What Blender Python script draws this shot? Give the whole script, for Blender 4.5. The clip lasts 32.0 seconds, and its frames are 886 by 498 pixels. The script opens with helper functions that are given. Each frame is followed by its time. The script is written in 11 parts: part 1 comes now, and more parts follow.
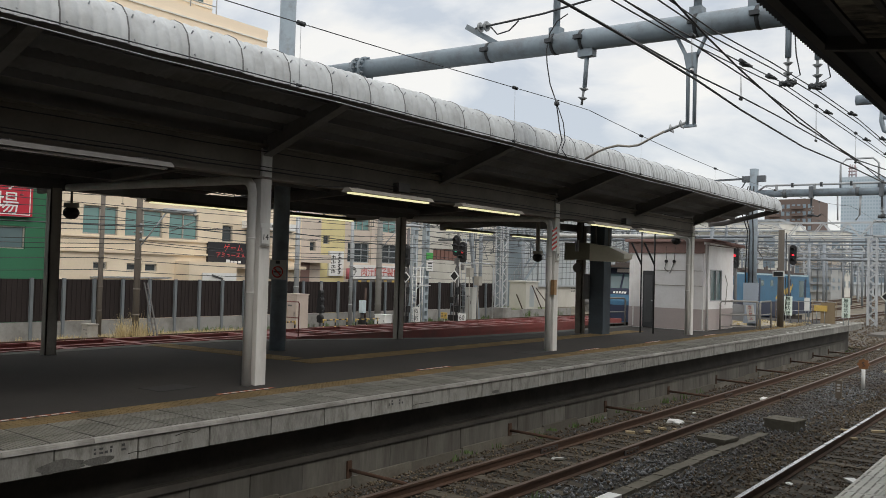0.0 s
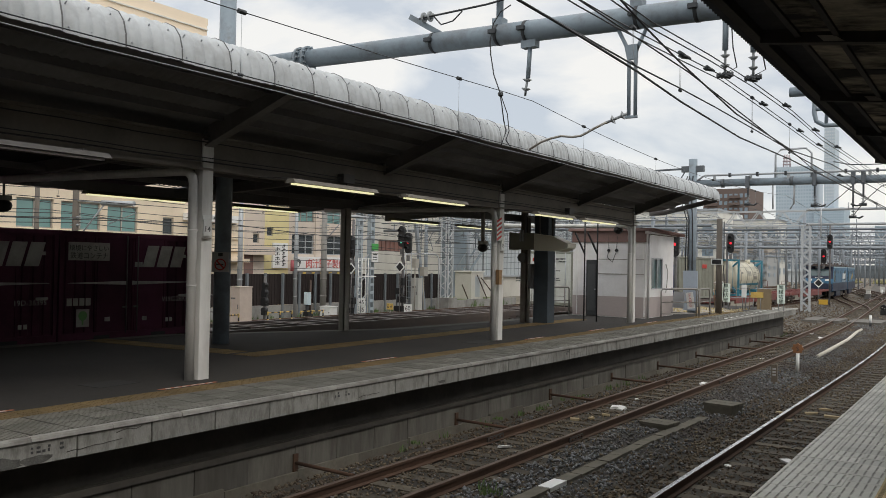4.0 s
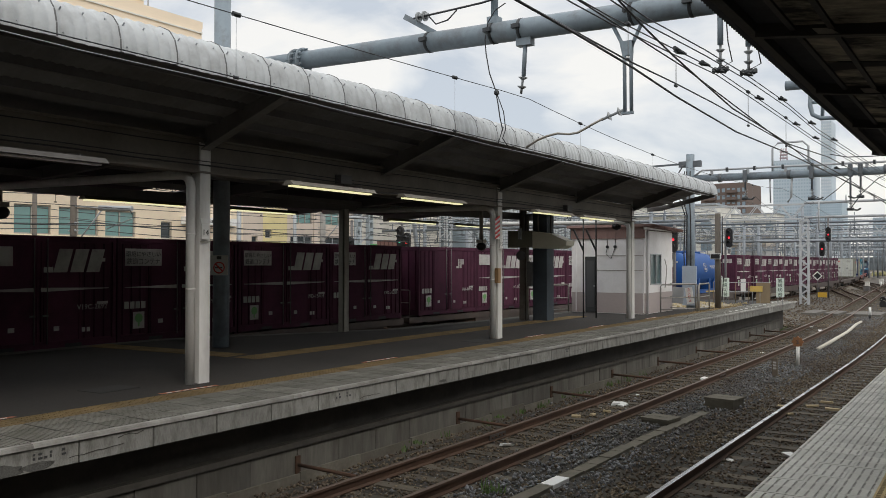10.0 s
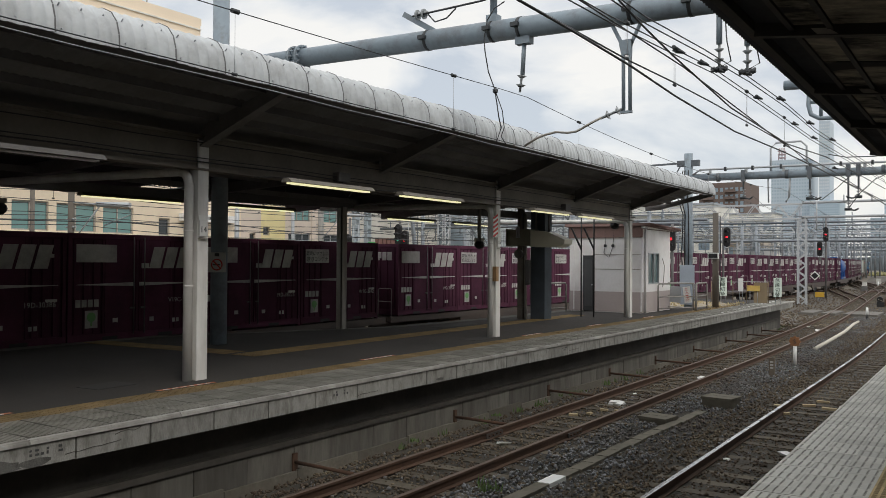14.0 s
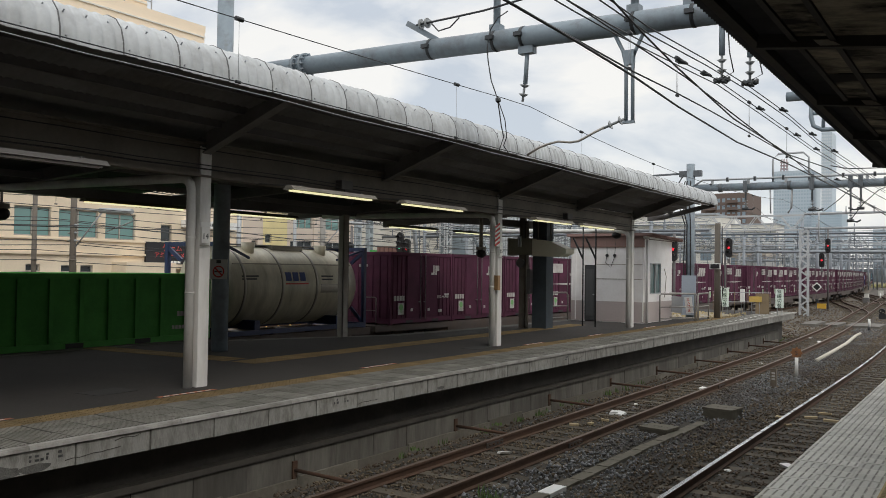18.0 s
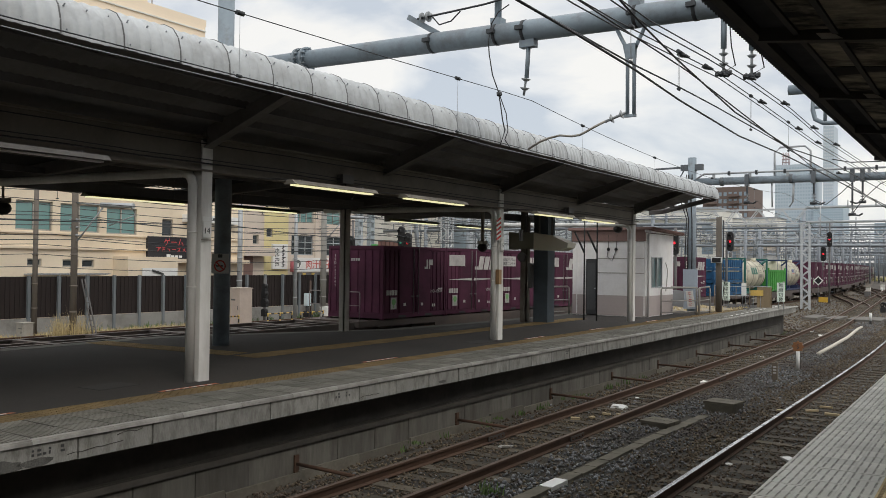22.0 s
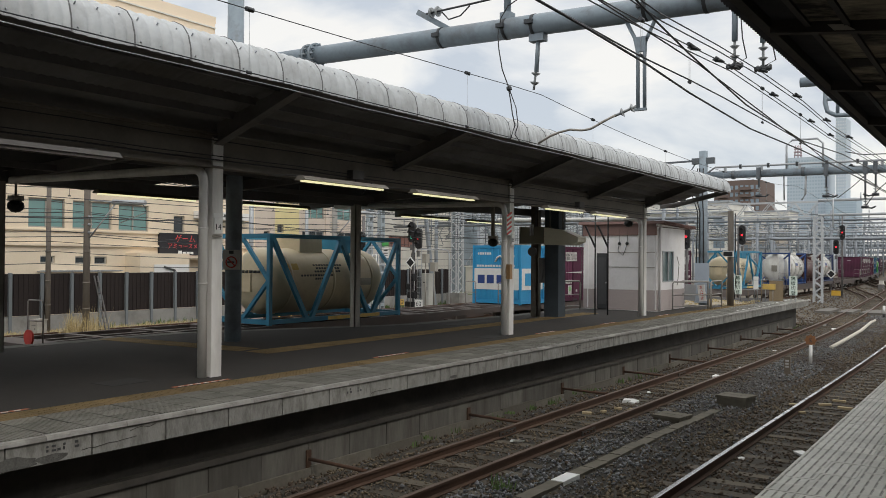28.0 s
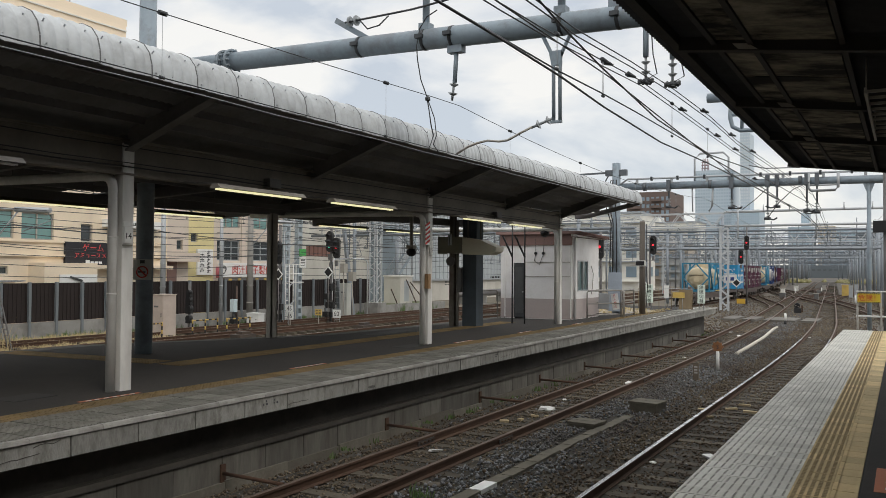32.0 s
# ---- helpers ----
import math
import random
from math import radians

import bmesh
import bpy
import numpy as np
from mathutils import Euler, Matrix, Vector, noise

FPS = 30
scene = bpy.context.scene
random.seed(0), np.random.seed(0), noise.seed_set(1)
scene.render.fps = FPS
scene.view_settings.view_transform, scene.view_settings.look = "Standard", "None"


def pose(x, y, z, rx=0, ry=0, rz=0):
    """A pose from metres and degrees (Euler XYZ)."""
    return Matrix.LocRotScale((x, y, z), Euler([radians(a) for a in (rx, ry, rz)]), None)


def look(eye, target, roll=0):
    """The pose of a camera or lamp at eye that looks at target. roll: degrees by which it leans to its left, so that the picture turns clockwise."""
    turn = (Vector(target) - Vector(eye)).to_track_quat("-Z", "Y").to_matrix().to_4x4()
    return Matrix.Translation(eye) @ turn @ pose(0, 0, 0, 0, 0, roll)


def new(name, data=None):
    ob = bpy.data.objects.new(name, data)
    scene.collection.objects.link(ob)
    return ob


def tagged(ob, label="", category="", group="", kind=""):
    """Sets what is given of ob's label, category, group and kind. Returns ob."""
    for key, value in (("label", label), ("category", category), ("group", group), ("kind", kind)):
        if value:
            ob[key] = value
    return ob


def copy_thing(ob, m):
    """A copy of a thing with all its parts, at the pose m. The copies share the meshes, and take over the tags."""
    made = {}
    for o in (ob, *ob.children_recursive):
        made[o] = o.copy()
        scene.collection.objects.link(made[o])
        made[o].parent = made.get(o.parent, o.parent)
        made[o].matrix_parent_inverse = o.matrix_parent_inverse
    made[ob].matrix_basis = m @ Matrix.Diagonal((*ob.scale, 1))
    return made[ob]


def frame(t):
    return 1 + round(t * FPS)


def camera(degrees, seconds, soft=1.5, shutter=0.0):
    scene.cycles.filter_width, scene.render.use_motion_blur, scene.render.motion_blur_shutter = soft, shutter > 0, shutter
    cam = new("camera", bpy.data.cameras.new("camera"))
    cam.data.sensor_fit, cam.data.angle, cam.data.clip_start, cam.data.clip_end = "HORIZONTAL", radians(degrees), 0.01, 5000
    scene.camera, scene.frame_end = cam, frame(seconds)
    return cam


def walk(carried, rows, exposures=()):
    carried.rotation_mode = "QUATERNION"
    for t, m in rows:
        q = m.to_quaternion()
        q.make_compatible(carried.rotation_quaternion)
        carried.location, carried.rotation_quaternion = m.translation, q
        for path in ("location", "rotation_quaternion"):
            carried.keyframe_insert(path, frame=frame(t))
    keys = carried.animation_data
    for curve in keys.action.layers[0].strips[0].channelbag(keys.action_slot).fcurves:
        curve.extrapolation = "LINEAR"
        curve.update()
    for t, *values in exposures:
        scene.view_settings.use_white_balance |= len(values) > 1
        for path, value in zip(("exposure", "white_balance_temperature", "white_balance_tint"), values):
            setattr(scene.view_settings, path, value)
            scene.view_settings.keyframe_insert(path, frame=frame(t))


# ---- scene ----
cam = camera(55.5, 32.0, soft=0.75)
EYE = (0.0, 0.0, 1.86)
# seconds, yaw, pitch, roll of the hand-held camera
TURNS = [
    (0, 37.23, 1.53, -1.59),
    (0.5, 36.38, 1.70, -1.47),
    (1, 36.83, 1.48, -1.21),
    (1.5, 37.14, 0.83, -1.04),
    (2, 36.13, 0.67, -0.91),
    (2.5, 34.53, 0.87, -0.99),
    (3, 33.51, 1.04, -1.09),
    (3.5, 33.45, 1.04, -1.11),
    (5.5, 34.17, 0.78, -0.55),
    (6, 34.21, 0.96, -0.36),
    (6.5, 34.16, 1.12, -0.33),
    (7, 34.11, 1.22, -0.23),
    (7.5, 34.02, 1.30, -0.09),
    (8, 33.79, 1.33, 0.07),
    (8.5, 33.61, 1.34, 0.05),
    (9, 33.65, 1.24, 0.05),
    (9.5, 33.57, 1.10, -0.05),
    (10, 33.45, 0.94, -0.07),
    (10.5, 33.64, 0.74, -0.08),
    (11, 33.96, 0.57, 0.01),
    (11.5, 33.96, 0.52, -0.01),
    (12, 33.80, 0.59, -0.05),
    (12.5, 33.51, 0.65, -0.08),
    (13, 33.39, 0.71, -0.08),
    (13.5, 33.37, 0.73, -0.18),
    (14, 33.31, 0.81, -0.34),
    (14.5, 33.18, 0.94, -0.38),
    (16.5, 33.38, 1.54, -0.66),
    (17, 33.33, 1.45, -0.66),
    (17.5, 33.38, 1.37, -0.72),
    (18, 33.42, 1.39, -0.76),
    (18.5, 33.45, 1.30, -0.74),
    (19, 33.49, 1.20, -0.79),
    (19.5, 33.54, 1.07, -0.80),
    (20, 33.60, 1.00, -0.74),
    (20.5, 33.61, 1.02, -0.64),
    (21, 33.76, 1.02, -0.60),
    (21.5, 33.66, 1.05, -0.71),
    (22, 33.51, 0.99, -0.70),
    (22.5, 33.51, 0.92, -0.65),
    (23, 33.61, 0.93, -0.67),
    (23.5, 33.66, 0.91, -0.67),
    (24, 33.69, 0.81, -0.63),
    (24.5, 33.72, 0.81, -0.50),
    (25, 33.76, 0.84, -0.54),
    (25.5, 33.84, 0.79, -0.60),
    (27.5, 34.20, 0.66, -0.36),
    (28, 34.23, 0.65, -0.41),
    (28.5, 33.93, 0.70, -0.50),
    (29, 33.56, 0.77, -0.47),
    (29.5, 32.92, 0.95, -0.33),
    (30, 32.38, 1.15, -0.35),
    (30.5, 32.20, 1.17, -0.39),
    (31, 31.72, 1.05, -0.39),
    (31.5, 30.49, 1.15, -0.27),
    (32, 28.69, 1.34, -0.37),
]
walk(cam, [(t, pose(*EYE, 90 + p, r, y)) for t, y, p, r in TURNS], exposures=[(0, 0.03, 6720, 10), (1, -0.2, 6720, 10), (2, -0.08, 6720, 10), (3, -0.02, 6720, 10), (6, 0.03, 6720, 10), (32, 0.03, 6720, 10)])

# ---------------------------------------------------------------- world and sun
world = bpy.data.worlds.new("world")
scene.world = world
world.use_nodes = True
wn, wl = world.node_tree.nodes, world.node_tree.links
wn.clear()
w_out = wn.new("ShaderNodeOutputWorld")
sky = wn.new("ShaderNodeTexSky")
sky.sky_type, sky.sun_disc = "NISHITA", False
sky.sun_elevation, sky.sun_rotation = radians(43), radians(118)
b_sky, b_cloud, w_mix = wn.new("ShaderNodeBackground"), wn.new("ShaderNodeBackground"), wn.new("ShaderNodeMixShader")
b_sky.inputs[1].default_value = 0.12
wl.new(sky.outputs[0], b_sky.inputs[0])
w_co, w_map = wn.new("ShaderNodeTexCoord"), wn.new("ShaderNodeMapping")
w_map.inputs["Scale"].default_value = (1.0, 1.0, 2.3)
w_noise, w_ramp = wn.new("ShaderNodeTexNoise"), wn.new("ShaderNodeValToRGB")
w_noise.inputs["Scale"].default_value, w_noise.inputs["Detail"].default_value = 4.2, 10.0
w_noise.inputs["Roughness"].default_value, w_noise.inputs["Distortion"].default_value = 0.52, 0.35
wl.new(w_co.outputs["Generated"], w_map.inputs[0])
wl.new(w_map.outputs[0], w_noise.inputs[0])
wl.new(w_noise.outputs[0], w_ramp.inputs[0])
w_ramp.color_ramp.elements[0].position, w_ramp.color_ramp.elements[0].color = 0.37, (0.58, 0.64, 0.72, 1)
w_ramp.color_ramp.elements[1].position, w_ramp.color_ramp.elements[1].color = 0.57, (0.95, 0.945, 0.92, 1)
mid = w_ramp.color_ramp.elements.new(0.47)
mid.color = (0.79, 0.82, 0.85, 1)
wl.new(w_ramp.outputs[0], b_cloud.inputs[0])
w_sep, w_gain = wn.new("ShaderNodeSeparateXYZ"), wn.new("ShaderNodeMapRange")        # an overcast sky is brighter overhead
wl.new(w_co.outputs["Generated"], w_sep.inputs[0])
wl.new(w_sep.outputs["Z"], w_gain.inputs[0])
w_gain.inputs[1].default_value, w_gain.inputs[2].default_value = 0.28, 1.0
w_gain.inputs[3].default_value, w_gain.inputs[4].default_value = 1.04, 1.95
wl.new(w_gain.outputs[0], b_cloud.inputs[1])
w_mix.inputs[0].default_value = 0.86
wl.new(b_sky.outputs[0], w_mix.inputs[1])
wl.new(b_cloud.outputs[0], w_mix.inputs[2])
wl.new(w_mix.outputs[0], w_out.inputs[0])

sun = new("sun", bpy.data.lights.new("sun", "SUN"))
sun.data.energy, sun.data.angle, sun.data.color = 0.8, radians(18), (1.0, 0.95, 0.87)
sun.matrix_world = look((0, 0, 0), (-0.75, 0.40, -0.80))

# ---------------------------------------------------------------- materials
MATS = {}


def mat(name, color, rough=0.7, metal=0.0, var=0.12, scale=6.0, grain=60.0, bump=0.15, dirt=None, dirt_amount=0.0,
        dirt_scale=1.2, emit=0.0, stretch=(1, 1, 1), rand=0.0, gloss_var=0.1, edge=(0.42, 0.72), spec=0.5):
    """Colour with large blotches, fine grain, stains and relief; sizes follow the object's metres."""
    if name in MATS:
        return MATS[name]
    m = bpy.data.materials.new(name)
    m.use_nodes = True
    n, l = m.node_tree.nodes, m.node_tree.links
    bsdf = n["Principled BSDF"]
    co, mp = n.new("ShaderNodeTexCoord"), n.new("ShaderNodeMapping")
    mp.inputs["Scale"].default_value = stretch
    info = n.new("ShaderNodeObjectInfo")
    addv = n.new("ShaderNodeVectorMath")
    addv.operation = "MULTIPLY_ADD"
    l.new(info.outputs["Random"], addv.inputs[0])
    addv.inputs[1].default_value = (37.0, 19.0, 53.0)
    l.new(co.outputs["Object"], addv.inputs[2])
    l.new(addv.outputs[0], mp.inputs[0])
    big, fine = n.new("ShaderNodeTexNoise"), n.new("ShaderNodeTexNoise")
    big.inputs["Scale"].default_value, big.inputs["Detail"].default_value = scale * 0.25, 5
    fine.inputs["Scale"].default_value, fine.inputs["Detail"].default_value = grain * 0.25, 4
    l.new(mp.outputs[0], big.inputs[0])
    l.new(mp.outputs[0], fine.inputs[0])
    mul = n.new("ShaderNodeMath")
    mul.operation = "MULTIPLY_ADD"
    l.new(big.outputs[0], mul.inputs[0])
    mul.inputs[1].default_value = 2.2 * var
    mul.inputs[2].default_value = 1 - 1.1 * var
    mul2 = n.new("ShaderNodeMath")
    mul2.operation = "MULTIPLY_ADD"
    l.new(fine.outputs[0], mul2.inputs[0])
    mul2.inputs[1].default_value = 1.6 * var
    mul2.inputs[2].default_value = 1 - 0.8 * var
    val = n.new("ShaderNodeMath")
    val.operation = "MULTIPLY"
    l.new(mul.outputs[0], val.inputs[0])
    l.new(mul2.outputs[0], val.inputs[1])
    if rand:
        rr = n.new("ShaderNodeMath")
        rr.operation = "MULTIPLY_ADD"
        l.new(info.outputs["Random"], rr.inputs[0])
        rr.inputs[1].default_value, rr.inputs[2].default_value = 2 * rand, 1 - rand
        v2 = n.new("ShaderNodeMath")
        v2.operation = "MULTIPLY"
        l.new(val.outputs[0], v2.inputs[0])
        l.new(rr.outputs[0], v2.inputs[1])
        val = v2
    sc = n.new("ShaderNodeVectorMath")
    sc.operation = "SCALE"
    sc.inputs[0].default_value = color[:3]
    l.new(val.outputs[0], sc.inputs["Scale"])
    col = sc.outputs[0]
    if dirt:
        dn, dr, mx = n.new("ShaderNodeTexNoise"), n.new("ShaderNodeMapRange"), n.new("ShaderNodeMix")
        dn.inputs["Scale"].default_value, dn.inputs["Detail"].default_value, dn.inputs["Roughness"].default_value = dirt_scale, 7, 0.65
        l.new(mp.outputs[0], dn.inputs[0])
        l.new(dn.outputs[0], dr.inputs[0])
        dr.inputs[1].default_value, dr.inputs[2].default_value = edge
        dr.inputs[4].default_value = dirt_amount
        mx.data_type = "RGBA"
        l.new(dr.outputs[0], mx.inputs[0])
        l.new(col, mx.inputs[6])
        mx.inputs[7].default_value = (*dirt, 1)
        col = mx.outputs[2]
    l.new(col, bsdf.inputs["Base Color"])
    rg = n.new("ShaderNodeMath")
    rg.operation = "MULTIPLY_ADD"
    l.new(big.outputs[0], rg.inputs[0])
    rg.inputs[1].default_value, rg.inputs[2].default_value = gloss_var * 2, rough - gloss_var
    l.new(rg.outputs[0], bsdf.inputs["Roughness"])
    bsdf.inputs["Metallic"].default_value = metal
    bsdf.inputs["Specular IOR Level"].default_value = spec
    if bump:
        bp = n.new("ShaderNodeBump")
        bp.inputs["Strength"].default_value, bp.inputs["Distance"].default_value = bump, 0.01
        l.new(fine.outputs[0], bp.inputs["Height"])
        l.new(bp.outputs[0], bsdf.inputs["Normal"])
    if emit:
        bsdf.inputs["Emission Color"].default_value = (*color[:3], 1)
        bsdf.inputs["Emission Strength"].default_value = emit
    MATS[name] = m
    return m


def glass(name, color, rough=0.08):
    if name in MATS:
        return MATS[name]
    m = bpy.data.materials.new(name)
    m.use_nodes = True
    b = m.node_tree.nodes["Principled BSDF"]
    b.inputs["Base Color"].default_value = (*color, 1)
    b.inputs["Roughness"].default_value = rough
    b.inputs["Specular IOR Level"].default_value = 0.8
    MATS[name] = m
    return m


ASPHALT = mat("asphalt", (0.053, 0.050, 0.048), 0.92, spec=0.15, var=0.35, scale=3, grain=240, bump=0.4, dirt=(0.070, 0.065, 0.060), dirt_amount=0.6, dirt_scale=0.45)
CONCRETE = mat("concrete", (0.30, 0.295, 0.28), 0.88, var=0.18, scale=4, grain=90, bump=0.25, dirt=(0.10, 0.09, 0.08), dirt_amount=0.75, dirt_scale=0.9)
COPING = mat("coping_paint", (0.27, 0.265, 0.245), 0.9, spec=0.2, var=0.3, scale=20, grain=200, bump=0.5, dirt=(0.115, 0.108, 0.095), dirt_amount=0.75, dirt_scale=5.5, rand=0.16, edge=(0.47, 0.68), stretch=(1, 1.5, 0.55))
NOSING = mat("nosing_concrete", (0.36, 0.35, 0.325), 0.85, spec=0.25, var=0.2, scale=9, grain=120, rand=0.12, dirt=(0.13, 0.12, 0.105), dirt_amount=0.7, dirt_scale=2.6)
GROUND = mat("dirt_ground", (0.15, 0.13, 0.098), 0.95, var=0.4, scale=1.5, grain=40, bump=0.5, dirt=(0.24, 0.21, 0.155), dirt_amount=0.7, dirt_scale=0.35)
BALLAST = mat("ballast_bed", (0.045, 0.038, 0.029), 0.95, var=0.5, scale=6, grain=90, bump=1.0, dirt=(0.022, 0.018, 0.014), dirt_amount=0.8, dirt_scale=0.7)
RAIL = mat("rail_rust", (0.075, 0.040, 0.024), 0.9, metal=0.0, var=0.35, scale=8, grain=80)
RAIL_TOP = mat("rail_polished", (0.52, 0.515, 0.52), 0.27, metal=1.0, var=0.08, scale=4, grain=60, bump=0.05)
RAIL_TOP_DULL = mat("rail_dull", (0.16, 0.115, 0.092), 0.55, metal=0.6, var=0.2, scale=4, grain=60)
SLEEPER = mat("sleeper", (0.095, 0.08, 0.058), 0.92, var=0.3, scale=5, grain=70, bump=0.5, rand=0.35, dirt=(0.045, 0.036, 0.026), dirt_amount=0.8)
COL_WHITE = mat("column_white", (0.76, 0.75, 0.72), 0.55, var=0.08, scale=5, grain=60, dirt=(0.3, 0.28, 0.25), dirt_amount=0.5, dirt_scale=2, stretch=(1, 1, 0.3))
STEEL_GREY = mat("steel_grey", (0.38, 0.36, 0.32), 0.6, var=0.14, scale=5, grain=70, dirt=(0.15, 0.125, 0.095), dirt_amount=0.5)
STEEL_DARK = mat("steel_dark", (0.15, 0.145, 0.145), 0.6, var=0.2, scale=5, grain=60, dirt=(0.06, 0.05, 0.042), dirt_amount=0.5)
ROOF_UNDER = mat("roof_underside", (0.21, 0.21, 0.21), 0.85, spec=0.25, var=0.25, scale=3, grain=40, dirt=(0.12, 0.11, 0.10), dirt_amount=0.8, dirt_scale=0.8)
GIRDER = mat("girder_tan", (0.20, 0.178, 0.148), 0.65, var=0.2, scale=3, grain=60, dirt=(0.08, 0.065, 0.05), dirt_amount=0.6, dirt_scale=1.2)
FASCIA = mat("roof_edge_sheet", (0.50, 0.525, 0.54), 0.5, var=0.13, scale=5, grain=50, dirt=(0.24, 0.24, 0.24), dirt_amount=0.7, dirt_scale=2.4)
PIPE_BLUE = mat("gantry_blue_grey", (0.25, 0.305, 0.35), 0.5, var=0.16, scale=3, grain=60, dirt=(0.15, 0.155, 0.16), dirt_amount=0.6, dirt_scale=2.5, edge=(0.48, 0.64))
GALV = mat("galvanised", (0.40, 0.42, 0.44), 0.5, metal=0.3, var=0.12, scale=4, grain=60)
WIRE = mat("wire_dark", (0.04, 0.042, 0.045), 0.5, metal=0.4, var=0.1)
HUT_WALL = mat("hut_white", (0.86, 0.845, 0.84), 0.5, var=0.08, scale=3, grain=60, dirt=(0.58, 0.54, 0.51), dirt_amount=0.45)
HUT_BAND = mat("hut_mauve", (0.45, 0.39, 0.375), 0.55, var=0.1, scale=3, grain=60)
BROWN_ROOF = mat("brown_roof", (0.20, 0.12, 0.105), 0.7, var=0.15, scale=4)
GRIT_YELLOW = mat("tactile_yellow", (0.60, 0.41, 0.11), 0.75, var=0.18, scale=6, grain=80, rand=0.14, dirt=(0.25, 0.19, 0.09), dirt_amount=0.5, dirt_scale=1.8)
TILE_GREY = mat("platform_tile", (0.65, 0.64, 0.59), 0.8, var=0.14, scale=5, grain=110, rand=0.12, dirt=(0.40, 0.385, 0.34), dirt_amount=0.5, dirt_scale=1.2)
BLACK = mat("black", (0.015, 0.015, 0.016), 0.55, var=0.1)
WHITE = mat("white_paint", (0.78, 0.78, 0.76), 0.5, var=0.06)
MAROON = mat("container_maroon", (0.098, 0.033, 0.060), 0.82, spec=0.12, var=0.16, scale=3, grain=40, rand=0.22, dirt=(0.042, 0.020, 0.028), dirt_amount=0.65, dirt_scale=1.0)
LOGO = mat("logo_white", (0.50, 0.485, 0.465), 0.85, spec=0.15, var=0.15, dirt=(0.20, 0.17, 0.17), dirt_amount=0.65, dirt_scale=2.0)
LAMP_ON = mat("tube_light", (0.95, 0.92, 0.55), 0.4, var=0.0, bump=0.0, emit=0.85)
FENCE = mat("fence_brown", (0.034, 0.027, 0.026), 0.8, spec=0.2, var=0.2, scale=4)
CREAM = mat("wall_cream", (0.80, 0.68, 0.52), 0.85, var=0.09, scale=1.5, grain=60, dirt=(0.50, 0.41, 0.31), dirt_amount=0.45, dirt_scale=0.4)
WINDOW = glass("window_glass", (0.10, 0.16, 0.17), 0.12)

# ---------------------------------------------------------------- mesh tools
def box(bm, x0, x1, y0, y1, z0, z1, mi=0):
    v = [bm.verts.new((x, y, z)) for z in (z0, z1) for y in (y0, y1) for x in (x0, x1)]
    for f in ((0, 2, 3, 1), (4, 5, 7, 6), (0, 1, 5, 4), (2, 6, 7, 3), (0, 4, 6, 2), (1, 3, 7, 5)):
        bm.faces.new([v[i] for i in f]).material_index = mi


def slab(bm, corners, z0, z1, mi=0):
    """A prism over a plan outline, counter-clockwise."""
    a = [bm.verts.new((x, y, z0)) for x, y in corners]
    b = [bm.verts.new((x, y, z1)) for x, y in corners]
    bm.faces.new(b).material_index = mi
    bm.faces.new(a[::-1]).material_index = mi
    for i in range(len(a)):
        j = (i + 1) % len(a)
        bm.faces.new((a[i], a[j], b[j], b[i])).material_index = mi


def tube(bm, p0, p1, r, seg=10, r1=None, caps=True, mi=0, smooth=True):
    p0, p1 = Vector(p0), Vector(p1)
    d = (p1 - p0).normalized()
    u = d.orthogonal().normalized()
    w = d.cross(u)
    r1 = r if r1 is None else r1
    rings = []
    for p, q in ((p0, r), (p1, r1)):
        rings.append([bm.verts.new(p + (u * math.cos(a) + w * math.sin(a)) * q) for a in (2 * math.pi * i / seg for i in range(seg))])
    for i in range(seg):
        j = (i + 1) % seg
        f = bm.faces.new((rings[0][i], rings[0][j], rings[1][j], rings[1][i]))
        f.smooth, f.material_index = smooth, mi
    if caps:
        bm.faces.new(rings[0][::-1]).material_index = mi
        bm.faces.new(rings[1]).material_index = mi


def path_tube(bm, pts, r, seg=6, mi=0):
    """A round bar along points."""
    pts = [Vector(p) for p in pts]
    rings = []
    for i, p in enumerate(pts):
        d = (pts[min(i + 1, len(pts) - 1)] - pts[max(i - 1, 0)]).normalized()
        up = Vector((0, 0, 1)) if abs(d.z) < 0.95 else Vector((1, 0, 0))
        u = d.cross(up).normalized()
        w = u.cross(d)
        rings.append([bm.verts.new(p + (u * math.cos(a) + w * math.sin(a)) * r) for a in (2 * math.pi * k / seg for k in range(seg))])
    for a, b in zip(rings, rings[1:]):
        for i in range(seg):
            j = (i + 1) % seg
            f = bm.faces.new((a[i], a[j], b[j], b[i]))
            f.smooth, f.material_index = True, mi
    bm.faces.new(rings[0][::-1]).material_index = mi
    bm.faces.new(rings[-1]).material_index = mi


def beam(bm, p0, p1, w, h, mi=0):
    """A square bar between two points, w wide and h high."""
    p0, p1 = Vector(p0), Vector(p1)
    d = (p1 - p0).normalized()
    up = Vector((0, 0, 1)) if abs(d.z) < 0.95 else Vector((0, 1, 0))
    u = d.cross(up).normalized() * (w / 2)
    v = u.cross(d).normalized() * (h / 2)
    c = [bm.verts.new(p + s * u + t * v) for p in (p0, p1) for s, t in ((-1, -1), (1, -1), (1, 1), (-1, 1))]
    for f in ((3, 2, 1, 0), (4, 5, 6, 7), (0, 1, 5, 4), (1, 2, 6, 5), (2, 3, 7, 6), (3, 0, 4, 7)):
        bm.faces.new([c[i] for i in f]).material_index = mi


